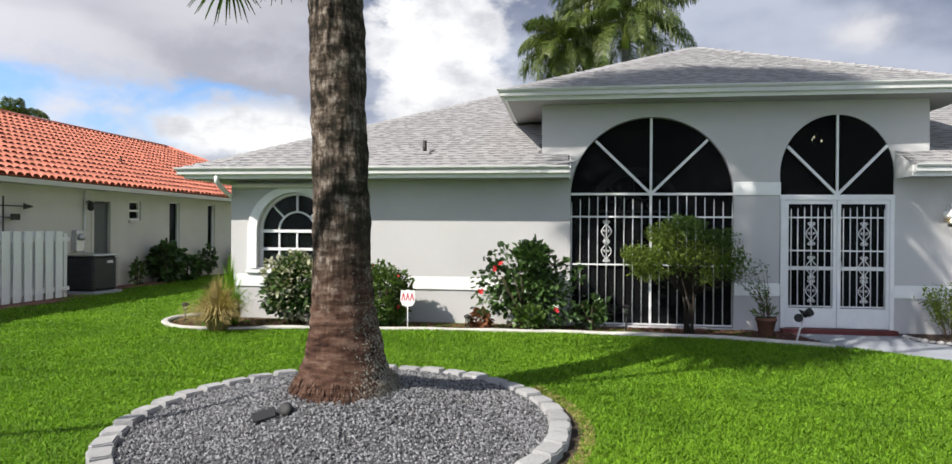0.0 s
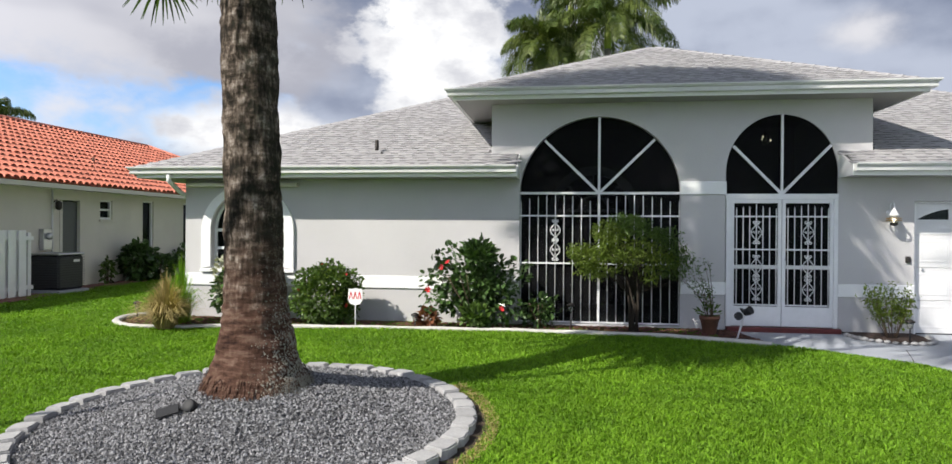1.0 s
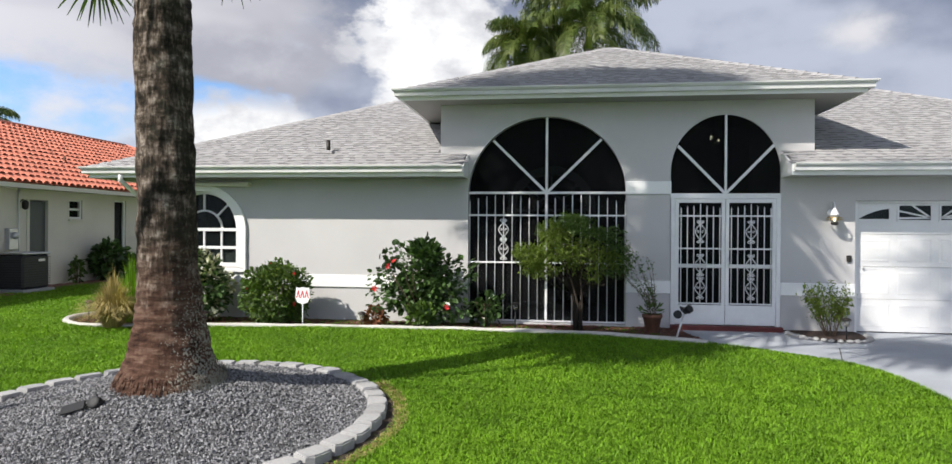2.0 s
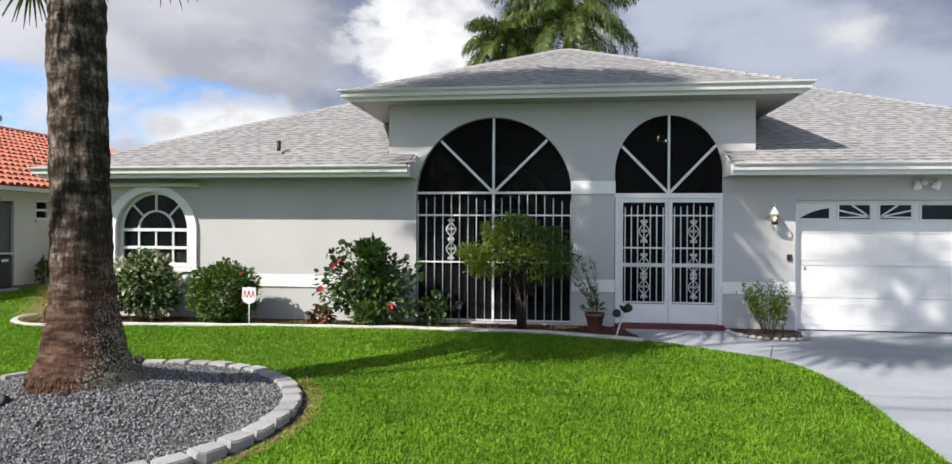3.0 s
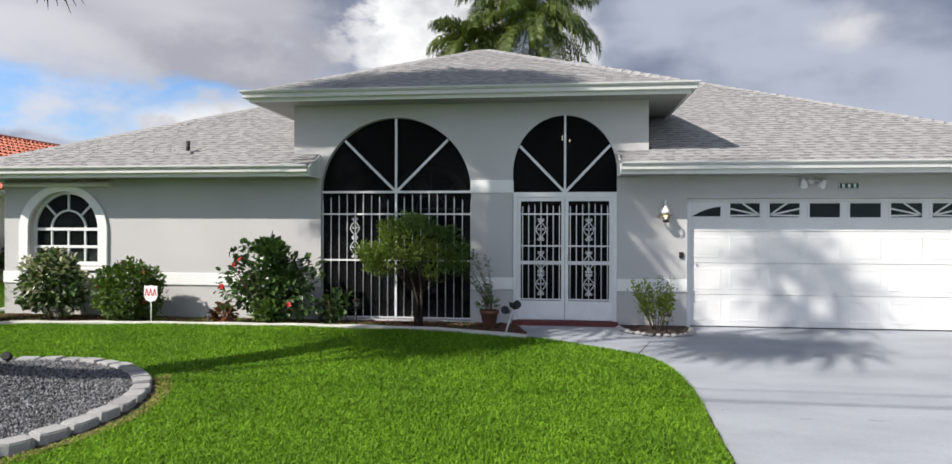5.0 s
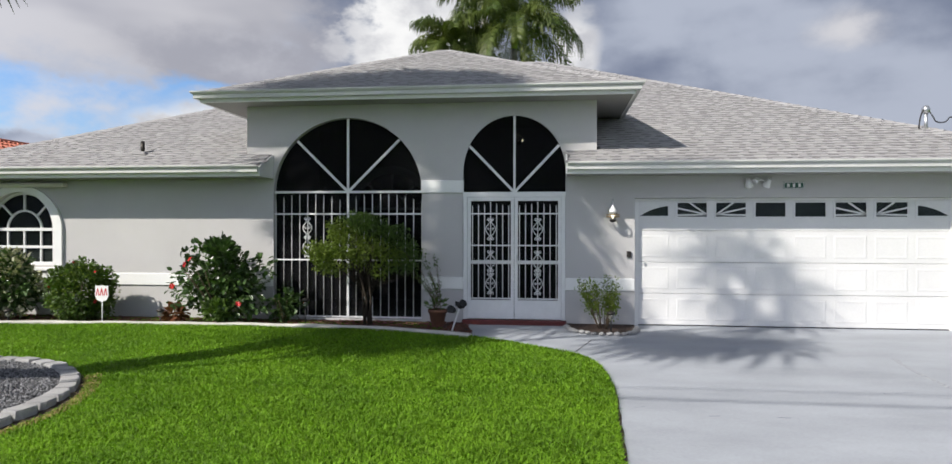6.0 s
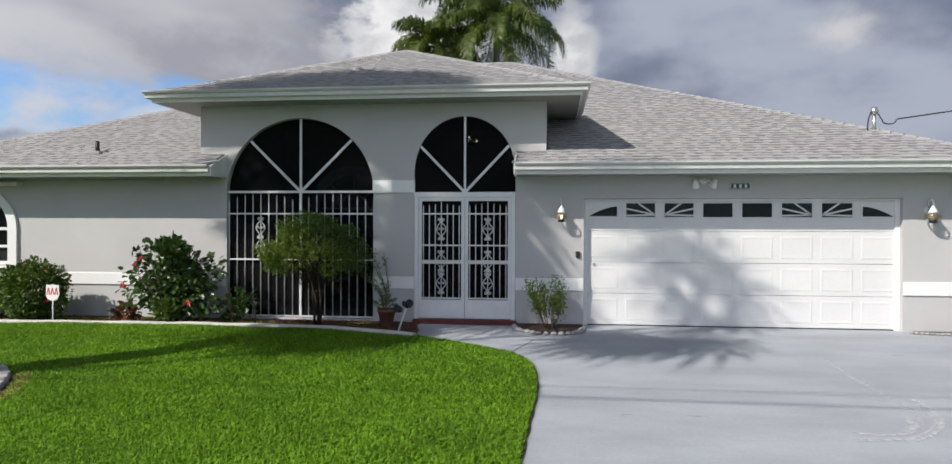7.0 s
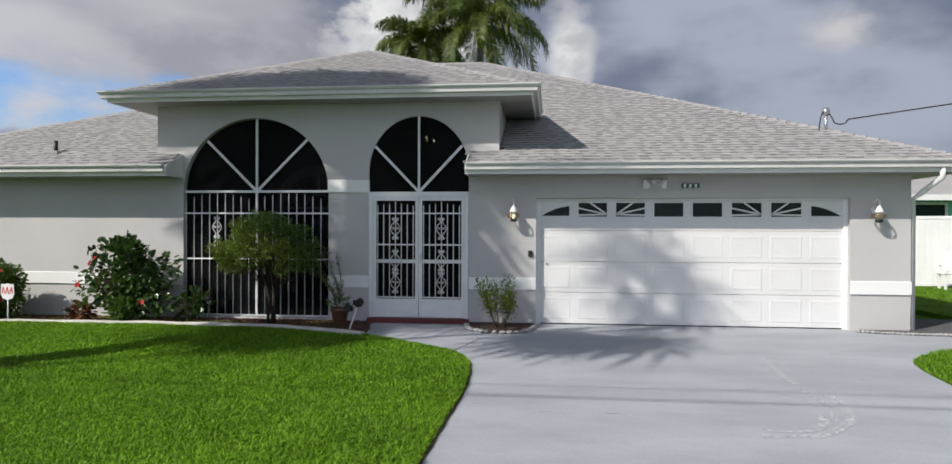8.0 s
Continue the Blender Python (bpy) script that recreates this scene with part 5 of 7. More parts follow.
def palm_trunk(parent, prof, lean, mat, seg=40, ring=0.055, rough=0.014, seed=1):
    """A trunk with ring scars, cracks and uneven fibres."""
    bm = BM()
    zs = []
    z = prof[0][1]
    while z < prof[-1][1]:
        zs.append(z)
        z += ring * (0.5 if z < 1 else 0.6)
    rows = []
    rr = random.Random(seed)
    for i, z in enumerate(zs):
        j = max(k for k in range(len(prof)) if prof[k][1] <= z)
        j = min(j, len(prof) - 2)
        u = (z - prof[j][1]) / (prof[j + 1][1] - prof[j][1])
        r = prof[j][0] + (prof[j + 1][0] - prof[j][0]) * u
        cx = lean * max(0, z)
        bite = (rr.random() - 0.5) * rough * (1.3 if z < 1.2 else 0.35)
        row = []
        for k in range(seg):
            a = 2 * math.pi * k / seg
            q = Vector((math.cos(a) * 3, math.sin(a) * 3, z * 4))
            e = rough * 1.5 * noise.noise(q * 0.8) + rough * 1.3 * noise.noise(Vector((q.x * 2.0, q.y * 2.0, z * 9)))
            row.append(bm.verts.new((cx + (r + e + bite) * math.cos(a), (r + e + bite) * math.sin(a), z)))
        rows.append(row)
    for a, b in zip(rows, rows[1:]):
        for k in range(seg):
            f = bm.faces.new((a[k], a[(k + 1) % seg], b[(k + 1) % seg], b[k]))
            f.smooth = True
    bm.faces.new(rows[-1])
    return part("trunk", bm, mat, parent)


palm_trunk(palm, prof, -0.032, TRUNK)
# root fibres round the foot
rng5 = np.random.default_rng(71)
n = 900
a = rng5.uniform(0, 6.283, n)
z0 = rng5.uniform(0.16, 0.40, n)
rr = 0.545 - 0.42 * np.maximum(0, z0 - 0.18) + rng5.uniform(-0.012, 0.012, n)
c = np.stack([np.cos(a) * rr, np.sin(a) * rr, z0 + 0.05], 1)
s = np.stack([-np.sin(a), np.cos(a), np.zeros(n)], 1) * 0.007
o = np.stack([np.cos(a), np.sin(a), np.zeros(n)], 1)
v = np.stack([c - s, c + s, c + s * 0.6 + o * 0.035 - np.array([0, 0, 0.075]), c - s * 0.6 + o * 0.035 - np.array([0, 0, 0.075])], 1)
raw("root_fibre", v.reshape(-1, 3), np.arange(4 * n).reshape(-1, 4), TRUNK, palm)


def fan_leaf(bm, base, way, stalk, size, droop, rng, n=34, fat=1.0):
    """One fan frond: a stalk and folded segments with hanging tips."""
    way = way.normalized()
    hub = base + way * stalk - Vector((0, 0, droop * stalk * 0.25))
    tube(bm, [base, base + way * stalk * 0.5, hub], [0.022, 0.016, 0.01], 5)
    side = way.cross(Vector((0, 0, 1)))
    side = side.normalized() if side.length > 0.05 else Vector((1, 0, 0))
    nor = side.cross(way).normalized()
    for i in range(n):
        t = (i / (n - 1) - 0.5) * 2
        ang = t * 2.2
        d = (way * math.cos(ang) + side * math.sin(ang)).normalized()
        d = (d + nor * 0.12 * (1 if i % 2 else -1)).normalized()
        ln = size * (0.72 + 0.28 * math.cos(ang * 0.7)) * rng.uniform(0.9, 1.08)
        w = side * math.cos(ang) - way * math.sin(ang)
        pts = []
        for s, wd in ((0.05, 0.008), (0.45, 0.030 * size * fat), (0.75, 0.020 * size * fat), (1.0, 0.003)):
            c = hub + d * ln * s - Vector((0, 0, 1)) * (ln * max(0, s - 0.35) ** 1.7 * (0.5 + droop))
            pts.append((c - w * wd, c + w * wd))
        vs = [[bm.verts.new(p) for p in q] for q in pts]
        for p, q in zip(vs, vs[1:]):
            bm.faces.new((p[0], p[1], q[1], q[0]))


def fan_crown(parent, at, n, stalk, size, seed, low=-0.9, fingers=34, fat=1.0):
    rng = random.Random(seed)
    for i in range(n):
        a = i * 2.39996 + rng.uniform(-0.2, 0.2)
        e = 1.25 - (1.25 - low) * (i + 0.5) / n
        way = Vector((math.cos(a) * math.cos(e), math.sin(a) * math.cos(e), math.sin(e)))
        bm = BM()
        fan_leaf(bm, Vector(at), way, stalk * rng.uniform(0.85, 1.15), size * rng.uniform(0.9, 1.1), 0.25 + 0.5 * (1 - e) * 0.5, rng, fingers, fat)
        part("frond", bm, PALM_GREEN, parent)


fan_crown(palm, (-0.50, 0, 9.25), 46, 1.30, 1.28, 7, low=-0.3)
# old fronds hanging below the crown
rnd7 = random.Random(77)
for k, tip in enumerate(((-2.55, 2.2, 4.28), (-1.75, 2.2, 4.50), (-0.90, 3.0, 4.75), (0.5, -1.1, 5.3), (-0.8, -1.4, 5.2), (0.0, -2.0, 5.5), (1.1, -1.0, 5.4), (-0.3, -1.6, 4.9), (0.3, -1.5, 4.9), (-0.5, -1.1, 5.0), (0.9, -1.9, 5.3), (-1.2, -1.7, 5.1), (1.4, -0.4, 4.9), (-0.1, -0.6, 4.8), (0.7, -0.5, 5.1), (-0.9, -1.5, 4.7), (0.6, -1.7, 4.6), (1.7, -0.9, 4.9), (-1.9, -0.6, 4.7), (0.1, -1.2, 5.0), (1.2, -1.4, 5.2), (-0.4, -1.8, 5.4), (-1.4, -1.3, 5.6), (0.9, -0.9, 4.4))):
    bm = BM()
    start = Vector((-0.22, 0, 6.6 + 0.15 * (k % 5)))
    way = Vector(tip) + Vector((0, 0, 0.35)) - start
    reach = 0.15 if k < 3 else 0.52
    fan_leaf(bm, start, way, way.length * (0.98 - reach), way.length * reach, 0.12, rnd7)
    part("frond", bm, PALM_GREEN, palm)

# second fan palm, unseen, leaning over the street verge to shade the garage door
shade_palm = thing("fan_palm", -14.5, -9.0, ground_z(-9.0), "unseen slender fan palm added to shade the garage door", "palm tree", turn=-5.1)
# lean and thin trunk are made up to keep the trunk's own shadow faint
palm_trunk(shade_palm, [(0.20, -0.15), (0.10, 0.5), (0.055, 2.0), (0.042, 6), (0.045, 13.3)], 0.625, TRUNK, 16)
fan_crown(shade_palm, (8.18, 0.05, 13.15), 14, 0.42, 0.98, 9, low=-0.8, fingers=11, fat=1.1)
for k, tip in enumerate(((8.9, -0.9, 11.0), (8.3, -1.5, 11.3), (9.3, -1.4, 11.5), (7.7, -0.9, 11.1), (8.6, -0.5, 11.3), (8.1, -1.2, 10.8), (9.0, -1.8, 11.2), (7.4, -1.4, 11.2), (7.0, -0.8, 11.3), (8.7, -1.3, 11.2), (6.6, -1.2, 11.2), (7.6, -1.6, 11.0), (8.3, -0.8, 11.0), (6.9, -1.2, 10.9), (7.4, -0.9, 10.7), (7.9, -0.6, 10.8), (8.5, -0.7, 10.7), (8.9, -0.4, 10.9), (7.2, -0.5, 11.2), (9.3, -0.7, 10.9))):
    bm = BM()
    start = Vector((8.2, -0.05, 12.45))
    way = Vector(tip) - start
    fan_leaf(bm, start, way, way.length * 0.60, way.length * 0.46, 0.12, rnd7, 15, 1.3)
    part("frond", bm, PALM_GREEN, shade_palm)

# ---- royal palms behind the house ----
def feather_frond(bm, base, a, e, length, rng, leaflet=0.95, pairs=100, bend=1.1):
    pts, d = [Vector(base)], Vector((math.cos(a) * math.cos(e), math.sin(a) * math.cos(e), math.sin(e)))
    steps = 14
    for i in range(steps):
        e2 = e - bend * ((i + 1) / steps) ** 1.3
        d = Vector((math.cos(a) * math.cos(e2), math.sin(a) * math.cos(e2), math.sin(e2)))
        pts.append(pts[-1] + d * length / steps)
    tube(bm, pts, [0.05 - 0.045 * i / steps for i in range(steps + 1)], 5)
    for k in range(pairs):
        t = 0.16 + 0.84 * k / (pairs - 1)
        i = min(steps - 1, int(t * steps))
        p = pts[i].lerp(pts[i + 1], t * steps - i)
        d = (pts[i + 1] - pts[i]).normalized()
        side = d.cross(Vector((0, 0, 1))).normalized()
        nor = side.cross(d)
        for s in (-1, 1):
            ln = leaflet * (0.5 + 0.75 * math.sin(math.pi * min(1, t * 0.85 + 0.12))) * rng.uniform(0.75, 1.15)
            w = (side * s * 0.75 + d * 0.6 + nor * rng.uniform(-0.25, 0.45)).normalized()
            q = p + w * ln * 0.42
            q2 = q + (w * 0.5 - Vector((0, 0, 0.55))) * ln * 0.38
            tip = q2 + (w * 0.2 - Vector((0, 0, 1.0))) * ln * rng.uniform(0.15, 0.40)
            hw = d * 0.024
            v = [bm.verts.new(x) for x in (p - hw * 0.5, p + hw * 0.5, q + hw, q - hw, q2 + hw * 0.8, q2 - hw * 0.8, tip)]
            bm.faces.new((v[0], v[1], v[2], v[3]))
            bm.faces.new((v[3], v[2], v[4], v[5]))
            bm.faces.new((v[5], v[4], v[6]))


def royal_palm(x, y, height, fronds, length, seed, label):
    t = thing("royal_palm", x, y, 0.0, label, "palm tree", "royal palms behind the house")
    part("trunk", lathe(BM(), [(0.3, -0.1), (0.22, 1.5), (0.2, 4), (0.22, height * 0.6), (0.16, height - 1.4)], 16), PALE_BARK, t)
    part("crownshaft", lathe(BM(), [(0.16, height - 1.4), (0.185, height - 1.1), (0.15, height - 0.4), (0.09, height + 0.2)], 16), PALM_SHAFT, t, "smooth yellow-green crownshaft")
    rng = random.Random(seed)
    for i in range(fronds):
        bm = BM()
        e = 1.35 - 1.65 * (i + 0.5) / fronds
        feather_frond(bm, (0, 0, height - 0.15), i * 2.39996 + seed, e, length * rng.uniform(0.85, 1.1), rng, bend=1.25 + 0.6 * rng.random())
        part("frond", bm, PALM_FAR, t)
    return t


royal_palm(-4.45, 23.4, 11.1, 20, 2.7, 3, "slim royal palm with a yellow-green crownshaft behind the roof")
royal_palm(-1.45, 23.7, 12.2, 28, 4.1, 8, "royal palm with a dense feathery crown behind the roof")
royal_palm(-3.3, 26.5, 14.8, 9, 2.8, 5, "royal palm with overlapping fronds behind the roof")
royal_palm(-38.5, 26.0, 8.2, 14, 2.6, 12, "distant palm behind the orange-tiled house")

# ---- gravel ring round the palm ----
def mound(x, y):
    """Height of the gravel: level with the blocks at the rim, rising to the trunk."""
    d = np.hypot(x + 6.24, y + 5.35)
    return ground_zs(y) - 0.01 + 0.365 * np.exp(-(d / 1.12) ** 2)


bm = BM()
rings = []
for i in range(17):
    r = (RING_R - 0.12) * i / 16
    row = []
    for k in range(64):
        a = 2 * math.pi * k / 64
        x, y = RING_X + r * math.cos(a), RING_Y + r * math.sin(a)
        row.append(bm.verts.new((x, y, float(mound(x, y)) + 0.012)))
    rings.append(row)
for a, b in zip(rings, rings[1:]):
    for k in range(64):
        bm.faces.new((a[k], a[(k + 1) % 64], b[(k + 1) % 64], b[k]))
tagged(part("gravel_base", bm, GRAVEL_BED), "dark grit under the gravel ring", "gravel bed", kind="structure")

rng = np.random.default_rng(81)
n = 30000
a, r = rng.uniform(0, 6.2832, n), (RING_R - 0.185) * np.sqrt(rng.random(n))
x, y = RING_X + r * np.cos(a), RING_Y + r * np.sin(a)
keep = np.hypot(x + 6.24, y + 5.35) > 0.5
x, y = x[keep], y[keep]
n = len(x)
z = mound(x, y) + 0.012 + rng.uniform(0.0, 0.014, n)
octa = np.array([(1, 0, 0), (0, 1, 0), (-1, 0, 0), (0, -1, 0), (0.35, 0.3, 0.8), (-0.4, 0.25, 0.75), (0.1, -0.45, 0.8), (0, 0, -0.7)])
of = np.array([(0, 1, 4), (1, 5, 4), (1, 2, 5), (2, 3, 5), (3, 6, 5), (3, 0, 6), (0, 4, 6), (4, 5, 6)])
size = rng.uniform(0.008, 0.018, n)
sc = size[:, None, None] * rng.uniform(0.55, 1.3, (n, 1, 3))
v = octa[None] * sc + rng.normal(0, 0.12, (n, 8, 3)) * size[:, None, None]
th = rng.uniform(0, 6.28, n)
cs, sn = np.cos(th)[:, None], np.sin(th)[:, None]
v = np.stack([v[:, :, 0] * cs - v[:, :, 1] * sn, v[:, :, 0] * sn + v[:, :, 1] * cs, v[:, :, 2]], 2)
v += np.stack([x, y, z], 1)[:, None, :]
tagged(raw("gravel", v.reshape(-1, 3), (of[None] + 8 * np.arange(n)[:, None, None]).reshape(-1, 3), GRAVEL), "loose grey crushed gravel round the palm", "gravel", kind="stuff")

edging = thing("edging_ring", RING_X, RING_Y, ground_z(RING_Y), "ring of pale grey concrete edging blocks round the gravel", "garden edging")
NB = 42
block_meshes = []
for k in range(4):
    rr = random.Random(k)
    bm = BM()
    w0, w1, d = 0.118, 0.134, 0.095
    top = [(-w0, -d), (w0, -d), (w1, d * 0.7), (w1 * 0.6, d), (-w1 * 0.6, d), (-w1, d * 0.7)]
    prism(bm, [(u + rr.uniform(-0.006, 0.006), v + rr.uniform(-0.006, 0.006)) for u, v in top], (-0.12, 0.075), lambda u, v, w: (u, v, w))
    bmesh.ops.bevel(bm, geom=[e for e in bm.edges if all(q.co.z > 0.05 for q in e.verts)], offset=0.012, segments=2, affect="EDGES")
    bmesh.ops.recalc_face_normals(bm, faces=bm.faces)
    me = bpy.data.meshes.new("edging_block")
    bm.to_mesh(me)
    bm.free()
    me.materials.append(BLOCK)
    block_meshes.append(me)
for k in range(NB):
    a = 2 * math.pi * k / NB
    x, y = (RING_R - 0.095) * math.cos(a), (RING_R - 0.095) * math.sin(a)
    ob = new("edging_block", block_meshes[k % 4])
    ob.parent = edging
    lift = 0.035 * max(0.0, -math.sin(a - 0.5))
    ob.matrix_basis = pose(x, y, ground_z(RING_Y + y) - ground_z(RING_Y) + lift + random.uniform(-0.008, 0.008), random.uniform(-3, 3) - 2.5, random.uniform(-2, 2), math.degrees(a) - 90 + random.uniform(-2, 2))
# soil-coloured strip that paints the shadow gap at the outside of the ring
bm = BM()
rows = []
for k in range(49):
    a = math.radians(-75 + 130 * k / 48)
    w = 0.10 * math.sin(math.pi * k / 48) + 0.02 * random.random()
    rows.append([bm.verts.new((RING_X + q * math.cos(a), RING_Y + q * math.sin(a), ground_z(RING_Y + q * math.sin(a)) + 0.012)) for q in (RING_R - 0.05, RING_R + w)])
for p, q in zip(rows, rows[1:]):
    bm.faces.new((p[0], p[1], q[1], q[0]))
tagged(part("earth_gap", bm, SOIL), "dark soil strip painting the shadow gap beside the edging blocks", "soil", kind="structure")

# ---- lawn blades ----
def inside(px, py, poly):
    q = np.zeros(len(px), bool)
    j = len(poly) - 1
    for i in range(len(poly)):
        xi, yi, xj, yj = *poly[i], *poly[j]
        if yi != yj:
            q ^= ((yi > py) != (yj > py)) & (px < (xj - xi) * (py - yi) / (yj - yi) + xi)
        j = i
    return q


def blades(name, poly, box_, per, h, wide, seed, mat, label, hole=True, dry=False):
    rng = np.random.default_rng(seed)
    x0, x1, y0, y1 = box_
    n = int((x1 - x0) * (y1 - y0) * per)
    x, y = rng.uniform(x0, x1, n), rng.uniform(y0, y1, n)
    ok = inside(x, y, poly)
    if hole:
        d = np.hypot(x - RING_X, y - RING_Y)
        out_r = np.maximum(0.0, np.cos(np.arctan2(y - RING_Y, x - RING_X) + 0.3)) ** 1.5
        ok &= d > RING_R + 0.03 * rng.random(n) + 0.075 * out_r
    x, y = x[ok], y[ok]
    n = len(x)
    hh = h * rng.uniform(0.55, 1.25, n) * (0.85 + 0.3 * np.sin(x * 2.1 + y) * np.sin(y * 1.7 - x))
    a, tilt = rng.uniform(0, 6.283, n), rng.uniform(0.2, 1.5, n)
    side = np.stack([np.cos(a), np.sin(a), np.zeros(n)], 1) * (wide * rng.uniform(0.7, 1.3, n))[:, None]
    b = a + 1.57
    out = np.stack([np.cos(b), np.sin(b), np.zeros(n)], 1) * (hh * tilt)[:, None]
    c = np.stack([x, y, ground_zs(y) - 0.003], 1)
    up = np.array([0, 0, 1.0]) * hh[:, None]
    v = np.stack([c - side, c + side, c + out * 0.40 + up * 0.68 + side * 0.9, c + out + up * 0.80, c + out * 0.40 + up * 0.68 - side * 0.9], 1)
    f = np.concatenate([np.array([(0, 1, 2), (0, 2, 4), (4, 2, 3)])[None] + 5 * np.arange(n)[:, None, None]]).reshape(-1, 3)
    return tagged(raw(name, v.reshape(-1, 3), f, mat), label, "grass", kind="stuff")


lawn_poly = LAWN
blades("grass", lawn_poly, (-10.5, 1.4, -7.2, -4.4), 4800, 0.054, 0.0048, 91, BLADE, "dense bright green mown grass")
blades("grass", lawn_poly, (-12.5, 1.4, -4.4, -0.4), 3600, 0.052, 0.0052, 92, BLADE, "dense bright green mown grass")
blades("grass", lawn_poly, (-15.4, -12.5, -4.4, -0.4), 1700, 0.05, 0.007, 98, BLADE, "bright green mown grass between the houses", hole=False)
blades("grass", lawn_poly, (-16.3, -10.3, -0.4, 10.0), 1000, 0.055, 0.008, 93, BLADE, "bright green mown grass between the houses", hole=False)
blades("grass", PATCH, (6.4, 10.5, -4.5, -1.3), 2200, 0.05, 0.005, 94, BLADE, "bright green mown grass beside the driveway", hole=False)
blades("grass", [(9.3, 1.6), (13.5, 1.2), (13.5, 8.3), (9.0, 8.3)], (9, 13.5, 1.2, 8.3), 500, 0.07, 0.009, 95, BLADE, "green grass along the white fence", hole=False)
blades("grass", lawn_poly, (-14.9, 1.4, -14.0, -7.2), 700, 0.055, 0.010, 90, BLADE, "bright green mown grass towards the street", hole=False)
# blades that lean out over the driveway edge
fringe = []
for off in (-0.03, 0.012):
    band = []
    for i, p in enumerate(edge):
        d = (edge[min(i + 1, len(edge) - 1)] - edge[max(i - 1, 0)]).normalized()
        band.append((p.x + d.y * off, p.y - d.x * off))
    fringe += band if off < 0 else band[::-1]
blades("grass", fringe, (-2.0, 1.5, -8.0, -0.9), 9000, 0.05, 0.0042, 99, BLADE, "grass leaning over the driveway edge", hole=False)
# dry blades where the lawn meets the ring
rng = np.random.default_rng(97)
ring_poly = [(RING_X + (RING_R + q) * math.cos(a), RING_Y + (RING_R + q) * math.sin(a)) for q, aa in ((0.03, range(-50, 41, 5)), (0.2, range(40, -51, -5))) for a in [math.radians(t) for t in aa]]
blades("dry_grass", ring_poly, (-6, -3.6, -7.4, -3.5), 7000, 0.05, 0.0045, 96, DRYBLADE, "dry yellow grass along the edging blocks")

# bark chips of the flower bed
rng = np.random.default_rng(101)
bed_poly = bed_line + [(-10.0, 0.1), (-0.85, 0.1), (-0.6, -0.9)]
n = 5200
x, y = rng.uniform(-10.9, -0.5, n), rng.uniform(-1.5, 0.0, n)
ok = inside(x, y, bed_poly)
x, y = x[ok], y[ok]
n = len(x)
cube = np.array([(-1, -1, 0), (1, -1, 0), (1, 1, 0), (-1, 1, 0), (-0.8, -0.8, 1), (0.8, -0.7, 1), (0.7, 0.8, 1), (-0.8, 0.7, 1)], float)
cf = np.array([(4, 5, 6, 7), (0, 1, 5, 4), (1, 2, 6, 5), (2, 3, 7, 6), (3, 0, 4, 7)])
sz = np.stack([rng.uniform(0.012, 0.035, n), rng.uniform(0.006, 0.014, n), rng.uniform(0.006, 0.018, n)], 1)
v = cube[None] * sz[:, None, :]
th = rng.uniform(0, 6.28, n)
cs, sn = np.cos(th)[:, None], np.sin(th)[:, None]
v = np.stack([v[:, :, 0] * cs - v[:, :, 1] * sn, v[:, :, 0] * sn + v[:, :, 1] * cs, v[:, :, 2] + rng.uniform(-0.3, 0.3, n)[:, None] * v[:, :, 0]], 2)
v += np.stack([x, y, ground_zs(y) - 0.004], 1)[:, None, :]
tagged(raw("bark_chips", v.reshape(-1, 3), (cf[None] + 8 * np.arange(n)[:, None, None]).reshape(-1, 4), CHIP), "red-brown bark chips on the flower bed", "bark mulch", kind="stuff")

# ---- little bed by the garage with its stone edge ----
mini = [(0.86, -0.35), (0.95, -0.75), (1.25, -1.02), (1.6, -1.05), (1.86, -0.85), (1.95, -0.45), (1.95, 0.0), (0.86, 0.0)]
bm = BM()
bm.faces.new([bm.verts.new((u, v, ground_z(v) + 0.012)) for u, v in mini])
tagged(part("small_bed", bm, MULCH), "dark mulch in a small bed by the garage", "flower bed", kind="structure")
bed_edge = thing("stone_edging", 1.4, -0.5, 0, "row of small pale stones round the little bed", "garden edging")
stone_meshes = []
for k in range(3):
    rr = random.Random(k + 50)
    bm = BM()
    bmesh.ops.create_icosphere(bm, subdivisions=1, radius=1)
    for vv in bm.verts:
        vv.co *= rr.uniform(0.85, 1.12)
    me = bpy.data.meshes.new("edging_stone")
    for f in bm.faces:
        f.smooth = True
    bm.to_mesh(me)
    bm.free()
    me.materials.append(BLOCK)
    stone_meshes.append(me)
for i, (u, v) in enumerate(smooth_line(mini[:6], 0.1)):
    ob = new("edging_stone", stone_meshes[i % 3])
    ob.parent = bed_edge
    ob.matrix_basis = pose(u - 1.4, v + 0.5, ground_z(v) + 0.012, 0, 0, random.uniform(0, 90)) @ Matrix.Diagonal((0.062, 0.05, 0.036 * random.uniform(0.7, 1.2), 1))
edge_r = thing("stone_edging", 7.4, -0.2, 0, "row of small pale stones along the garage corner", "garden edging")
for i in range(22):
    ob = new("edging_stone", stone_meshes[i % 3])
    ob.parent = edge_r
    u = i / 21
    ob.matrix_basis = pose(-0.48 + 1.35 * u, -0.02 - 0.16 * math.sin(u * 2.2) - 0.05 * u, 0.006, 0, 0, random.uniform(0, 90)) @ Matrix.Diagonal((0.05, 0.042, 0.03 * random.uniform(0.7, 1.2), 1))
sheet("side_bed", [(7.0, -0.22), (7.8, -0.42), (9.2, -0.2), (9.2, 1.5), (7.82, 1.5), (7.82, -0.02), (7.0, -0.02)], 0.004, GRAVEL_BED, "dark grit and mulch beside the garage corner", category="flower bed")

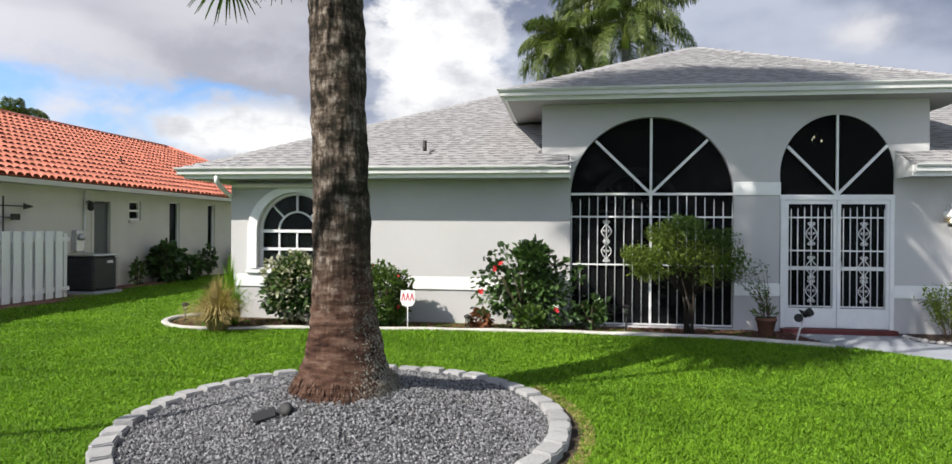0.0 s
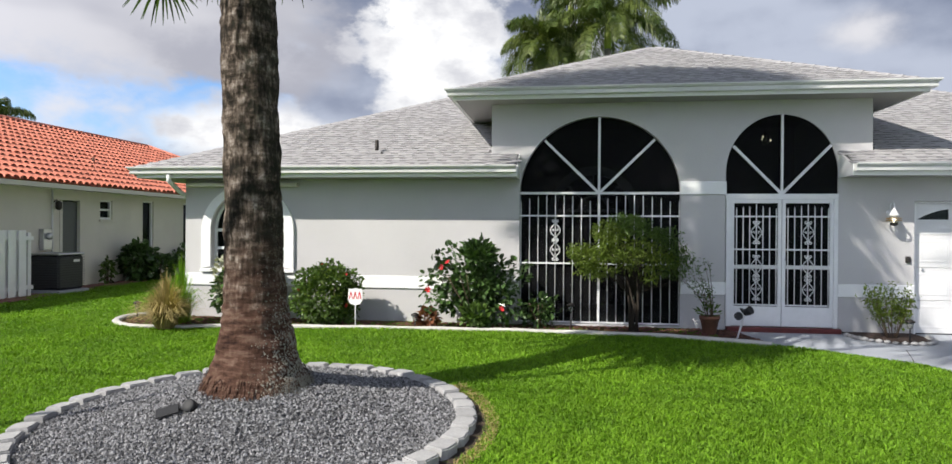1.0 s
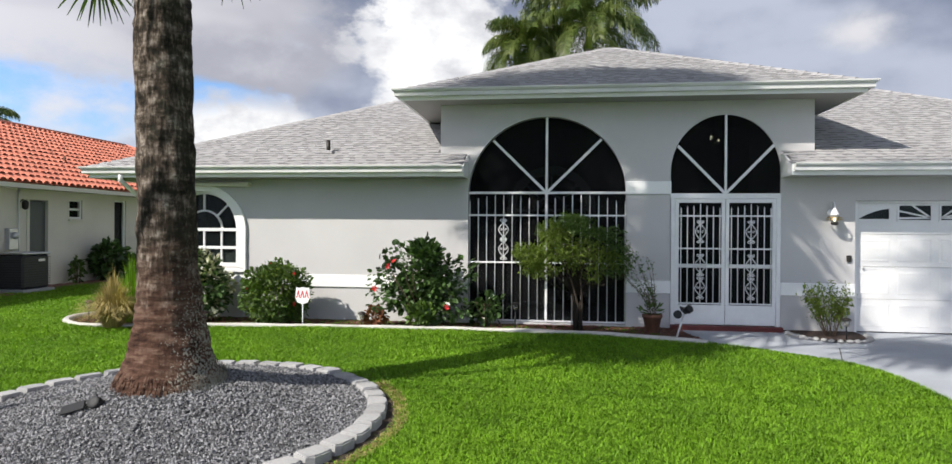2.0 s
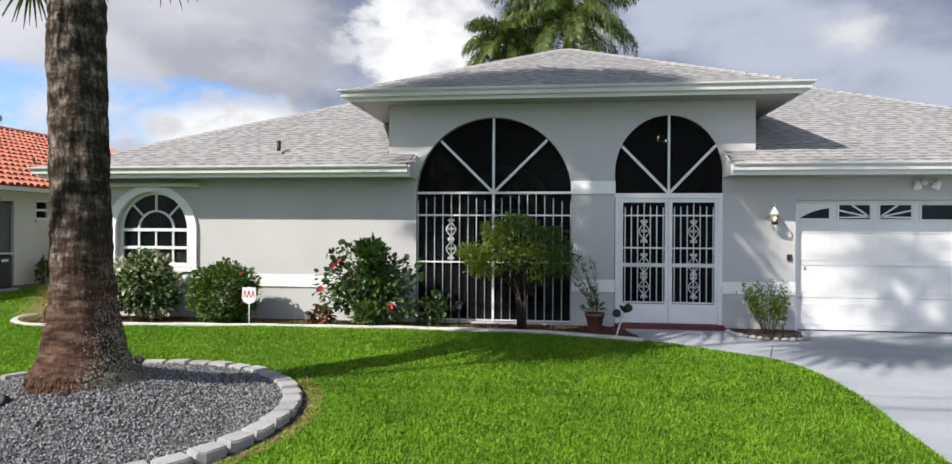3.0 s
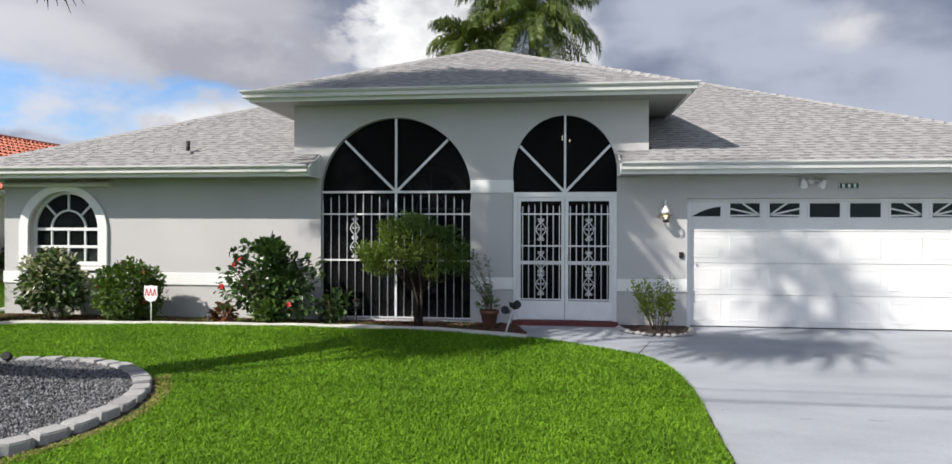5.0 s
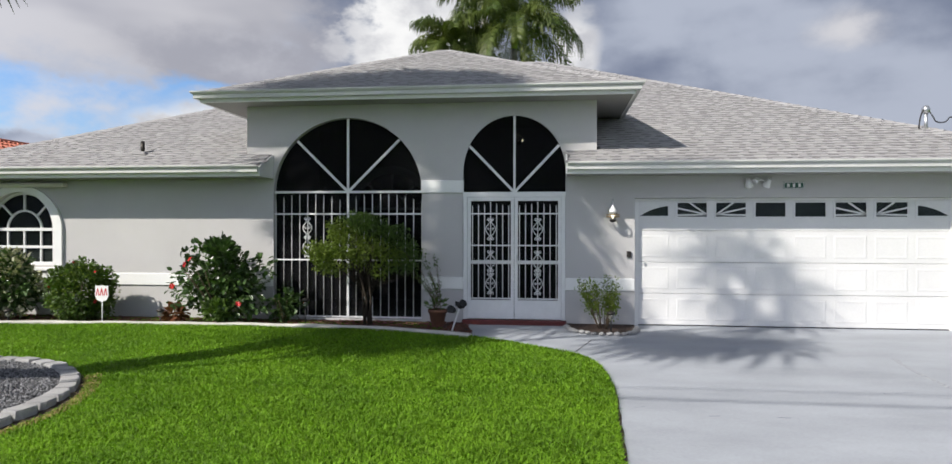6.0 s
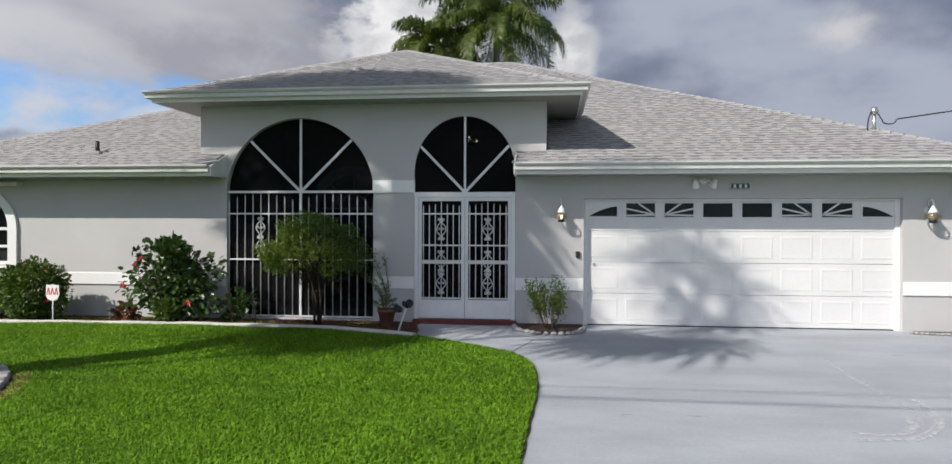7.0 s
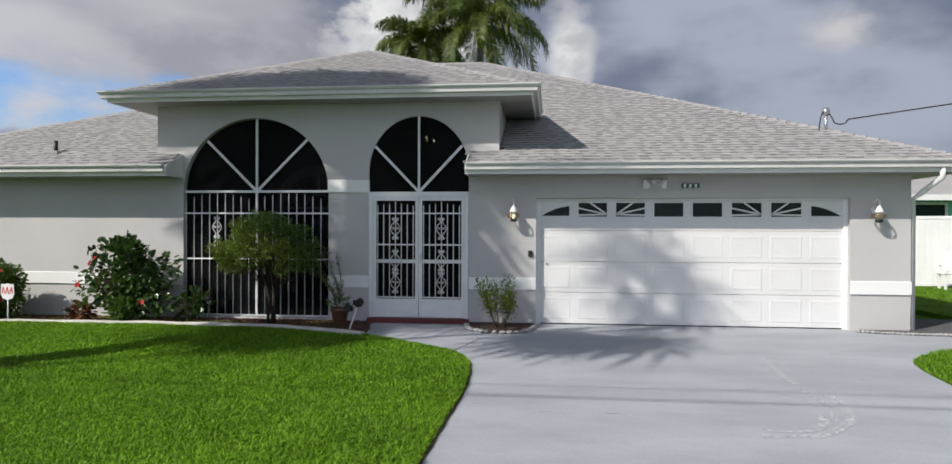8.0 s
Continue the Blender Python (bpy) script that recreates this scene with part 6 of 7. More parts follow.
# ---- small things in the beds ----
def path_light(x, y, h, label):
    t = thing("path_light", x, y, ground_z(y), label, "garden light", "solar path lights")
    part("spike", tube(BM(), [(0, 0, -0.05), (0, 0, h - 0.1)], 0.011, 8), BLACK_PLASTIC, t)
    part("lens", lathe(BM(), [(0.03, h - 0.1), (0.038, h - 0.09), (0.045, h - 0.02), (0.04, h - 0.015)], 12), LAMP_GLASS, t, "frosted lens")
    part("cap", lathe(BM(), [(0.05, h - 0.02), (0.068, h - 0.015), (0.06, h + 0.01), (0.02, h + 0.03), (0.002, h + 0.032)], 14), DARK_METAL, t, "dark bronze cap")
    return t


path_light(-10.62, -0.72, 0.30, "low bronze solar path light on the bed corner")
path_light(-8.35, -1.0, 0.20, "low bronze solar path light in front of the shrub")
path_light(-5.78, -0.80, 0.22, "low bronze solar path light beside the copper plant")
path_light(-3.32, -0.75, 0.42, "bronze path light in front of the grille")
path_light(1.52, -0.85, 0.30, "bronze path light in the small stone-edged bed")

sign = thing("yard_sign", -6.72, -0.93, ground_z(-0.93), "white shield-shaped yard sign with red zigzag on a stake", "yard sign")
part("stake", tube(BM(), [(0, 0, -0.08), (0, 0, 0.40)], 0.009, 6), WHITE_METAL, sign)
shield = [(-0.11, 0.27), (-0.12, 0.10), (-0.085, 0.03), (0.0, 0.0), (0.085, 0.03), (0.12, 0.10), (0.11, 0.27), (0.06, 0.262), (0, 0.275), (-0.06, 0.262)]
part("board", prism(BM(), [(u, v + 0.36) for u, v in shield], (-0.012, -0.004), lambda u, v, w: (u, w, v)), SIGN_WHITE, sign)
for k in range(3):
    cx = -0.070 + 0.070 * k
    for s in (-1, 1):
        part("zigzag", bar2(BM(), (cx + s * 0.026, 0.465), (cx, 0.58), 0.013, -0.0165, -0.0125), SIGN_RED, sign, "red zigzag mark")

def spotlight(x, y, turn, label, group="solar spot lights"):
    t = thing("spot_light", x, y, ground_z(y), label, "spot light", group, turn=turn)
    part("stake", tube(BM(), [(-0.09, -0.02, -0.05), (-0.02, 0, 0.16), (0.04, 0, 0.34)], 0.014, 6), WHITE_METAL, t)
    head = part("lamp_head", lathe(BM(), [(0.03, -0.06), (0.045, -0.05), (0.06, 0.05), (0.062, 0.07), (0.05, 0.068), (0.02, 0.05)], 14), BLACK_PLASTIC, t)
    head.matrix_basis = pose(0.07, -0.03, 0.40, 60, 0, 30)
    twin = part("lamp_head", lathe(BM(), [(0.03, -0.06), (0.045, -0.05), (0.06, 0.05), (0.062, 0.07), (0.05, 0.068), (0.02, 0.05)], 14), BLACK_PLASTIC, t)
    twin.matrix_basis = pose(-0.07, -0.05, 0.33, 75, 0, -25)
    panel_ob = part("solar_panel", box(BM(), -0.075, 0.075, -0.055, 0.055, -0.008, 0.008, 0.004), BLACK_PLASTIC, t)
    panel_ob.matrix_basis = pose(0.05, 0.0, 0.40, 35, 15, 10)
    return t


spotlight(-0.828, -0.952, 10, "solar spot light on a tilted steel stake by the walk")

ring_lamp = thing("spot_light", -6.68, -6.05, float(mound(-6.68, -6.05)) + 0.015, "black solar spot light lying on the gravel", "spot light", "solar spot lights", turn=25)
part("solar_panel", box(BM(), -0.12, 0.07, -0.06, 0.06, 0.03, 0.05, 0.005), BLACK_PLASTIC, ring_lamp)
ring_lamp.children[0].rotation_euler = (radians(22), radians(-14), 0)
ring_head = part("lamp_head", lathe(BM(), [(0.035, -0.06), (0.05, -0.05), (0.058, 0.04), (0.05, 0.05), (0.01, 0.045)], 14), BLACK_PLASTIC, ring_lamp)
ring_head.matrix_basis = pose(0.15, -0.03, 0.06, 60, 0, -30)
part("joint", tube(BM(), [(0.03, 0, 0.03), (0.1, -0.01, 0.04), (0.14, -0.02, 0.05)], 0.014, 6), BLACK_PLASTIC, ring_lamp)
back_lamp = thing("spot_light", -6.58, -4.02, float(mound(-6.58, -4.02)) + 0.012, "small black spot light behind the palm on the gravel", "spot light", "solar spot lights", turn=-20)
part("base", lathe(BM(), [(0.04, 0.0), (0.03, 0.02), (0.012, 0.05), (0.012, 0.07)], 12), BLACK_PLASTIC, back_lamp)
back_head = part("lamp_head", lathe(BM(), [(0.03, -0.06), (0.045, -0.05), (0.052, 0.04), (0.045, 0.045)], 14), BLACK_PLASTIC, back_lamp)
back_head.matrix_basis = pose(0, 0, 0.09, 70, 0, 40)

# pale tyre scrape on the driveway: straight run, outer loop and smeared end
def strip(bm, pts, w, lift=-0.008):
    """A thin flat band through smooth points, swelling and thinning on its way."""
    q = []
    for i in range(len(pts) - 1):
        p0, p1, p2, p3 = [Vector(pts[max(0, min(len(pts) - 1, i + k))]) for k in (-1, 0, 1, 2)]
        for j in range(6):
            t = j / 6
            q.append(0.5 * (2 * p1 + (p2 - p0) * t + (2 * p0 - 5 * p1 + 4 * p2 - p3) * t * t + (3 * p1 - p0 - 3 * p2 + p3) * t ** 3))
    rows = []
    for i, p in enumerate(q):
        d = (q[min(i + 1, len(q) - 1)] - q[max(i - 1, 0)]).normalized()
        n = Vector((-d.y, d.x)) * w * (0.45 + 0.9 * abs(noise.noise(Vector((p.x * 7, p.y * 7, w * 90)))) + 0.2 * math.sin(math.pi * i / len(q)))
        rows.append([bm.verts.new((u.x, u.y, ground_z(u.y) + lift)) for u in (p - n, p + n)])
    for r0, r1 in zip(rows, rows[1:]):
        bm.faces.new((r0[0], r0[1], r1[1], r1[0]))


bm = BM()
run = [(4.90, -2.2), (4.83, -2.8), (4.855, -3.6), (4.864, -4.44), (4.73, -4.79)]
loop = [(5.10, -3.9), (5.06, -4.28), (4.97, -4.68), (4.81, -4.93), (4.50, -5.20), (4.27, -5.21), (3.98, -5.28)]
for k, w in enumerate((0.016, 0.010)):
    strip(bm, [(x + 0.035 * k, y - 0.02 * k) for x, y in run], w)
for k, w in enumerate((0.030, 0.014)):
    strip(bm, [(x - 0.03 * k, y + 0.035 * k) for x, y in loop[k // 2:]], w, -0.0075)
strip(bm, [(4.62, -4.98), (4.40, -5.08), (4.166, -5.095), (4.05, -5.05)], 0.025, -0.007)
strip(bm, [(4.72, -4.60), (4.66, -4.85), (4.50, -5.00)], 0.05, -0.0065)
tagged(part("chalk_marks", bm, CHALK), "white curved scrape marks on the driveway", "marks", kind="structure")
# dark tyre specks and scuffs
bm = BM()
for pts, w in (([(3.95, -3.87), (4.2, -3.80), (4.43, -3.76)], 0.004), ([(2.72, -4.74), (2.82, -4.75), (2.92, -4.74)], 0.010), ([(2.10, -4.78), (2.16, -4.77), (2.22, -4.76)], 0.007), ([(1.44, -4.62), (1.48, -4.56), (1.56, -4.54)], 0.003), ([(5.82, -1.97), (5.9, -1.96), (5.98, -1.97)], 0.012), ([(5.6, -3.27), (5.67, -3.26), (5.76, -3.26)], 0.010), ([(4.5, -3.9), (4.7, -4.0), (4.8, -4.1)], 0.004)):
    strip(bm, pts, w)
tagged(part("scuff_marks", bm, SCUFF), "grey scuffs and specks on the driveway", "marks", kind="structure")
# sawn joints of the walk and driveway
bm = BM()
for (xa, ya), (xb, yb) in (((0.9, -2.36), (1.2, -1.45)),):
    d = Vector((xb - xa, yb - ya, 0)).normalized()
    w = Vector((-d.y, d.x, 0)) * 0.005
    bm.faces.new([bm.verts.new((q.x, q.y, ground_z(q.y) - 0.008)) for q in (Vector((xa, ya, 0)) - w, Vector((xa, ya, 0)) + w, Vector((xb, yb, 0)) + w, Vector((xb, yb, 0)) - w)])
tagged(part("walk_joint", bm, SOIL), "dark sawn joint between walk and driveway", "joint", kind="structure")

# ---- cables over the street and to the house ----
def pole(x, y, label):
    t = thing("utility_pole", x, y, ground_z(y) - 0.06, label, "utility pole", "utility poles")
    part("shaft", lathe(BM(), [(0.17, -0.3), (0.15, 5), (0.12, 10.5), (0.02, 10.55)], 12), STEM, t)
    part("cross_arm", box(BM(), -0.06, 0.06, -0.9, 0.9, 9.3, 9.42), STEM, t)
    return t


pole(-46, -10.9, "weathered wooden utility pole beside the street")
pole(44, -10.9, "weathered wooden utility pole beside the street")
for dy, h, sag, r in ((0.15, 9.4, 1.2, 0.016), (0.62, 9.4, 1.25, 0.008)):
    bm = BM()
    tube(bm, [(-46 + 90 * i / 40, -10.9 + dy, ground_z(-11) + h - sag * 4 * (i / 40) * (1 - i / 40)) for i in range(41)], r, 6)
    tagged(part("overhead_cable", bm, BLACK_PLASTIC), "black overhead cable strung between the poles", "cable", "street cables")
a, b = Vector((7.2, 0.87, main_z(0.95) + 0.18)), Vector((44, -13.2, 9.3))
bm = BM()
tube(bm, [a.lerp(b, i / 30) - Vector((0, 0, 0.5 * 4 * (i / 30) * (1 - i / 30))) for i in range(31)], 0.011, 6)
tagged(part("service_cable", bm, BLACK_PLASTIC), "black twisted service cable running to the roof mast", "cable")

# ---- house with the orange tile roof ----
NX, NE = -16.35, -15.72
nb = thing("neighbour_house", NX, 4.0, 0, "cream stucco house with an orange barrel-tile roof", "house")


def nbp(name, bm, mat, label="", parent=None):
    bmesh.ops.translate(bm, verts=bm.verts, vec=(-NX, -4.0, 0))
    return part(name, bm, mat, parent or nb, label)


def side_wall(bm, y0, y1, z1, holes):
    """The wall along y with square holes (ya, yb, za, zb), facing +x."""
    ycuts = sorted({y0, y1, *[h[0] for h in holes], *[h[1] for h in holes]})
    for a, b in zip(ycuts, ycuts[1:]):
        hole = next((h for h in holes if h[0] - 1e-6 <= a and b <= h[1] + 1e-6), None)
        for za, zb in ([(-0.1, z1)] if hole is None else [(-0.1, hole[2]), (hole[3], z1)]):
            if zb - za > 0.01:
                box(bm, NX - 0.2, NX, a, b, za, zb)
    return bm


DOOR_N = (4.54, 5.27, 0.05, 2.28)
W1, W2, W3 = (6.03, 6.55, 1.80, 2.35), (7.95, 8.51, 0.55, 2.41), (10.18, 10.65, 0.85, 2.42)
nbp("wall", side_wall(BM(), -8.0, 19.4, 2.62, [DOOR_N, W1, W2, W3]), CREAM)
nbp("back_room", box(BM(), NX - 1.6, NX - 1.5, -8, 19.4, 0, 2.6), ROOM)
nbp("end_wall", box(BM(), NX - 10, NX - 0.2, 19.2, 19.4, -0.1, 2.6), CREAM)
nbp("end_wall", box(BM(), NX - 10, NX - 0.2, -8.0, -7.8, -0.1, 2.6), CREAM)
d = nbp("door", box(BM(), NX - 0.12, NX - 0.07, DOOR_N[0] + 0.05, DOOR_N[1] - 0.05, 0.05, 2.24), DARK_DOOR, "dark grey screen door")
nbp("door_frame", box(BM(), NX - 0.13, NX + 0.02, DOOR_N[0] - 0.04, DOOR_N[0] + 0.05, 0.0, 2.30), CREAM, parent=d)
nbp("door_frame", box(BM(), NX - 0.13, NX + 0.02, DOOR_N[1] - 0.05, DOOR_N[1] + 0.04, 0.0, 2.30), CREAM, parent=d)
for ya, yb, za, zb in (W1, W2, W3):
    w = nbp("window", box(BM(), NX - 0.12, NX - 0.11, ya, yb, za, zb), GLASS, "narrow dark window with a white frame")
    nbp("window_frame", box(BM(), NX - 0.12, NX - 0.05, ya, ya + 0.05, za, zb), WHITE, parent=w)
    nbp("window_frame", box(BM(), NX - 0.12, NX - 0.05, yb - 0.05, yb, za, zb), WHITE, parent=w)
    nbp("window_frame", box(BM(), NX - 0.12, NX - 0.05, ya + 0.05, yb - 0.05, zb - 0.05, zb), WHITE, parent=w)
    nbp("window_frame", box(BM(), NX - 0.12, NX - 0.04, ya + 0.05, yb - 0.05, za, za + 0.06), WHITE, parent=w)
    if zb - za < 1:
        nbp("window_frame", box(BM(), NX - 0.12, NX - 0.06, ya + 0.05, yb - 0.05, 0.5 * (za + zb) - 0.03, 0.5 * (za + zb) + 0.03), WHITE, parent=w)
    nbp("sill", box(BM(), NX, NX + 0.06, ya - 0.05, yb + 0.05, za - 0.06, za), CREAM, parent=w)

NZ, NS, NY0, NY1, RIDGE = 2.66, 0.44, -9.0, 20.2, 5.2


def nb_z(x):
    return NZ + (NE - x) * NS


bm = BM()
corners = [(NE, NY0, NZ), (NE, NY1, NZ), (NE - RIDGE, NY1 - RIDGE, NZ + RIDGE * NS), (NE - RIDGE, NY0 + RIDGE, NZ + RIDGE * NS), (NE - 2 * RIDGE, NY0, NZ), (NE - 2 * RIDGE, NY1, NZ)]
v = [bm.verts.new(p) for p in corners]
for q in ((0, 1, 2, 3), (1, 5, 2), (5, 4, 3, 2), (4, 0, 3)):
    bm.faces.new([v[i] for i in q])
nb_roof = nbp("roof", bm, TILE_SHADE, "orange barrel-tile hip roof")
nbp("fascia", box(BM(), NE - 0.04, NE, NY0, NY1, NZ - 0.13, NZ - 0.02), CREAM, "cream fascia and gutter")
nbp("soffit", box(BM(), NX, NE - 0.04, NY0, NY1, NZ - 0.115, NZ - 0.10), CREAM)
nbp("ridge_cap", tube(BM(), [(NE - RIDGE, NY0 + RIDGE, NZ + RIDGE * NS + 0.02), (NE - RIDGE, NY1 - RIDGE, NZ + RIDGE * NS + 0.02)], 0.11, 8), TILE, parent=nb_roof)
nbp("hip_cap", tube(BM(), [(NE - RIDGE, NY1 - RIDGE, NZ + RIDGE * NS + 0.02), (NE, NY1, NZ + 0.03)], 0.11, 8), TILE, parent=nb_roof)
nbp("vent", lathe(BM(), [(0.04, -0.1), (0.04, 0.22), (0.03, 0.22)], 10, (-17.6, 7.4, nb_z(-17.6))), TERRACOTTA, "small roof vent pipe")

# lamp and meter on its wall
wl = thing("wall_lantern", NX, 4.28, 2.15, "dark coach lantern on the cream wall beside the door", "wall lamp")
part("arm", tube(BM(), [(0, 0, 0.05), (0.1, 0, 0.12), (0.16, 0, 0.08)], 0.014, 6), DARK_METAL, wl)
part("lantern", lathe(BM(), [(0.02, 0.1), (0.08, 0.06), (0.075, -0.1), (0.03, -0.14)], 8, (0.16, 0, 0)), DARK_METAL, wl)
mt = thing("electric_meter", NX, 3.95, 1.25, "grey electric meter box on the cream wall", "meter")
part("box", box(BM(), 0.0, 0.14, -0.14, 0.14, -0.25, 0.28, 0.01), STEEL, mt)
part("dial", lathe(BM(), [(0.085, 0.0), (0.085, 0.07), (0.06, 0.1), (0.001, 0.1)], 14), STEEL, mt)
mt.children[1].matrix_basis = pose(0.14, 0.0, 0.1, 0, 90, 0)
part("conduit", tube(BM(), [(0.05, 0.25, 1.3), (0.05, 0.25, -1.2)], 0.022, 6), WHITE_METAL, mt)

# air conditioner
ac = thing("air_conditioner", -15.62, 3.5, 0.02, "dark grey condenser unit on a pad beside the house", "air conditioner")
part("pad", box(BM(), -0.5, 0.5, -0.5, 0.5, -0.06, 0.06, 0.01), CONCRETE, ac)
part("body", box(BM(), -0.42, 0.42, -0.42, 0.42, 0.07, 0.88, 0.05), AC_GREY, ac)
part("top_cover", box(BM(), -0.44, 0.44, -0.44, 0.44, 0.885, 0.94, 0.02), STEEL, ac, "pale metal top rim")
for k in range(13):
    part("louvre", box(BM(), -0.432, 0.432, -0.432, 0.432, 0.12 + 0.058 * k, 0.132 + 0.058 * k), BLACK_PLASTIC, ac)
part("badge", box(BM(), 0.425, 0.438, 0.05, 0.25, 0.72, 0.78), SIGN_WHITE, ac)

# white board fence
fence = thing("board_fence", -15.3, 0.6, 0.0, "white painted board fence with narrow gaps", "fence")
for k in range(15):
    yy = -2.1 + k * 0.287 - 0.5
    part("board", box(BM(), -0.011, 0.011, yy, yy + 0.20, 0.04, 1.50, 0.004), VINYL, fence)
    if k < 14:
        part("board", box(BM(), -0.085, -0.063, yy + 0.15, yy + 0.345, 0.04, 1.50, 0.004), VINYL, fence)
for z in (0.18, 1.28):
    part("rail", box(BM(), -0.062, -0.012, -2.6, 1.85, z, z + 0.09), VINYL, fence)
for yy in (-2.6, -0.5, 1.78):
    part("post", box(BM(), -0.14, -0.09, yy, yy + 0.09, -0.05, 1.45), VINYL, fence)

vane = thing("weather_vane", -16.2, 1.6, 0.0, "black iron weather vane with an arrow behind the fence", "weather vane")
part("post", tube(BM(), [(0, 0, -0.05), (0, 0, 2.25)], 0.016, 6), DARK_METAL, vane)
part("arrow", tube(BM(), [(0, -0.5, 2.05), (0, 0.55, 2.05)], 0.014, 6), DARK_METAL, vane)
part("arrow_head", prism(BM(), [(0.55, 2.12), (0.85, 2.05), (0.55, 1.98)], (-0.008, 0.008), lambda u, v, w: (w, u, v)), DARK_METAL, vane)
part("arrow_tail", prism(BM(), [(-0.75, 2.13), (-0.45, 2.10), (-0.45, 2.0), (-0.75, 1.97)], (-0.008, 0.008), lambda u, v, w: (w, u, v)), DARK_METAL, vane)
part("cross_arm", tube(BM(), [(0, -0.3, 1.8), (0, 0.3, 1.8)], 0.01, 6), DARK_METAL, vane)
part("bar_mark", box(BM(), -0.008, 0.008, 0.2, 0.45, 1.74, 1.88), DARK_METAL, vane)

# plants along its wall
bush("foundation_shrub", -15.9, 7.0, "dark leafy shrub beside the cream wall", (0.55, 0.6, 0.65), 0.62, 700, 0.17, LEAF_DARK, 121, lump=0.45)
bush("foundation_shrub", -15.7, 7.9, "low dark leafy shrub beside the cream wall", (0.5, 0.6, 0.42), 0.38, 500, 0.14, LEAF_DARK, 122, lump=0.4)
bush("foundation_shrub", -16.0, 9.6, "thin small-leafed shrub under the narrow window", (0.3, 0.5, 0.55), 0.55, 260, 0.13, LEAF_DARK, 123, lump=0.5, inner=0.3)
bush("foundation_shrub", -15.8, 11.6, "rounded dark shrub at the end of the cream wall", (0.5, 0.6, 0.5), 0.48, 600, 0.14, LEAF_DARK, 124, lump=0.3)
bush("foundation_shrub", -16.0, 5.9, "thin pale climbing plant on the cream wall", (0.2, 0.32, 0.45), 0.42, 130, 0.12, LEAF_MID, 125, lump=0.5, inner=0.3)

# paver strip along the wall
pavers = thing("paver_strip", -15.9, 3.0, 0.0, "red-brown paver strip along the cream house", "paving")
bm = BM()
box(bm, -0.098, 0.098, -0.048, 0.048, -0.05, 0.025, 0.004)
pm = bpy.data.meshes.new("paver")
bm.to_mesh(pm)
bm.free()
pm.materials.append(PAVER)
for j in range(58):
    for i in range(7):
        if 0.88 - i * 0.2 > 1.0 - 0.15 * max(0, -4.2 + j * 0.2):
            continue
        ob = new("paver", pm)
        ob.parent = pavers
        ob.matrix_basis = pose(0.88 - i * 0.2 + (0.1 if j % 2 else 0), -6.2 + j * 0.2, random.uniform(-0.004, 0.004), 0, 0, 0) @ Matrix.Diagonal((1, 2.0, 1, 1))

# ---- plot beyond the garage: white fence, teal house ----
vf = thing("vinyl_fence", 11.5, 8.4, 0.0, "tall white vinyl privacy fence", "fence")
for k in range(4):
    part("post", box(BM(), -0.3 + k * 1.9, -0.17 + k * 1.9, -0.065, 0.065, -0.05, 2.02, 0.01), VINYL, vf)
    if k < 3:
        for j in range(11):
            part("board", box(BM(), -0.165 + k * 1.9 + j * 0.16, -0.008 + k * 1.9 + j * 0.16, -0.02, 0.02, 0.08, 1.92, 0.004), VINYL, vf)
        for z in (0.05, 1.86):
            part("rail", box(BM(), -0.17 + k * 1.9, 1.6 + k * 1.9, -0.03, 0.03, z, z + 0.09, 0.004), VINYL, vf)
th = thing("teal_house", 19.0, 14.0, 0.0, "teal stucco house with a pale grey roof behind the fence", "house")
part("wall", box(BM(), -5.5, 6, 0.0, 8, -0.1, 2.75), TEAL, th)
part("fascia", box(BM(), -6.1, 6.6, -0.62, -0.55, 2.58, 2.78), WHITE, th, "white fascia")
c = hip(-6.1, 6.6, -0.6, 8.6, 2.78, 0.32)
part("roof", roof_slab(BM(), c, True), SHINGLE, th, "pale grey shingle roof")
w = part("window", box(BM(), -4.6, -3.2, -0.02, -0.005, 1.4, 2.45), GLASS, th)
part("window_frame", ribbon(BM(), [(-4.6, 1.4), (-3.2, 1.4), (-3.2, 2.45), (-4.6, 2.45), (-4.6, 1.4)], [(-4.68, 1.32), (-3.12, 1.32), (-3.12, 2.53), (-4.68, 2.53), (-4.68, 1.32)], -0.05, -0.004), WHITE, w)
bench = thing("garden_bench", 12.75, 7.6, 0.03, "white garden bench in front of the vinyl fence", "bench")
part("seat", box(BM(), -0.5, 0.6, -0.2, 0.2, 0.40, 0.44, 0.01), VINYL, bench)
part("backrest", box(BM(), -0.5, 0.6, 0.16, 0.20, 0.48, 0.80, 0.01), VINYL, bench)
for xx in (-0.46, 0.5):
    for yy in (-0.17, 0.12):
        part("leg", box(BM(), xx, xx + 0.05, yy, yy + 0.05, -0.03, 0.40), VINYL, bench)
    part("armrest", tube(BM(), [(xx + 0.025, 0.15, 0.62), (xx + 0.025, -0.18, 0.62), (xx + 0.025, -0.19, 0.42)], 0.02, 6), VINYL, bench)

# ---- roof shingles: the nearest courses piece by piece, the rest joined ----
def near(tab):
    return abs(0.5 * (tab[0] + tab[1]) - 3.2) + 3 * (tab[2] - EAVE_Y)


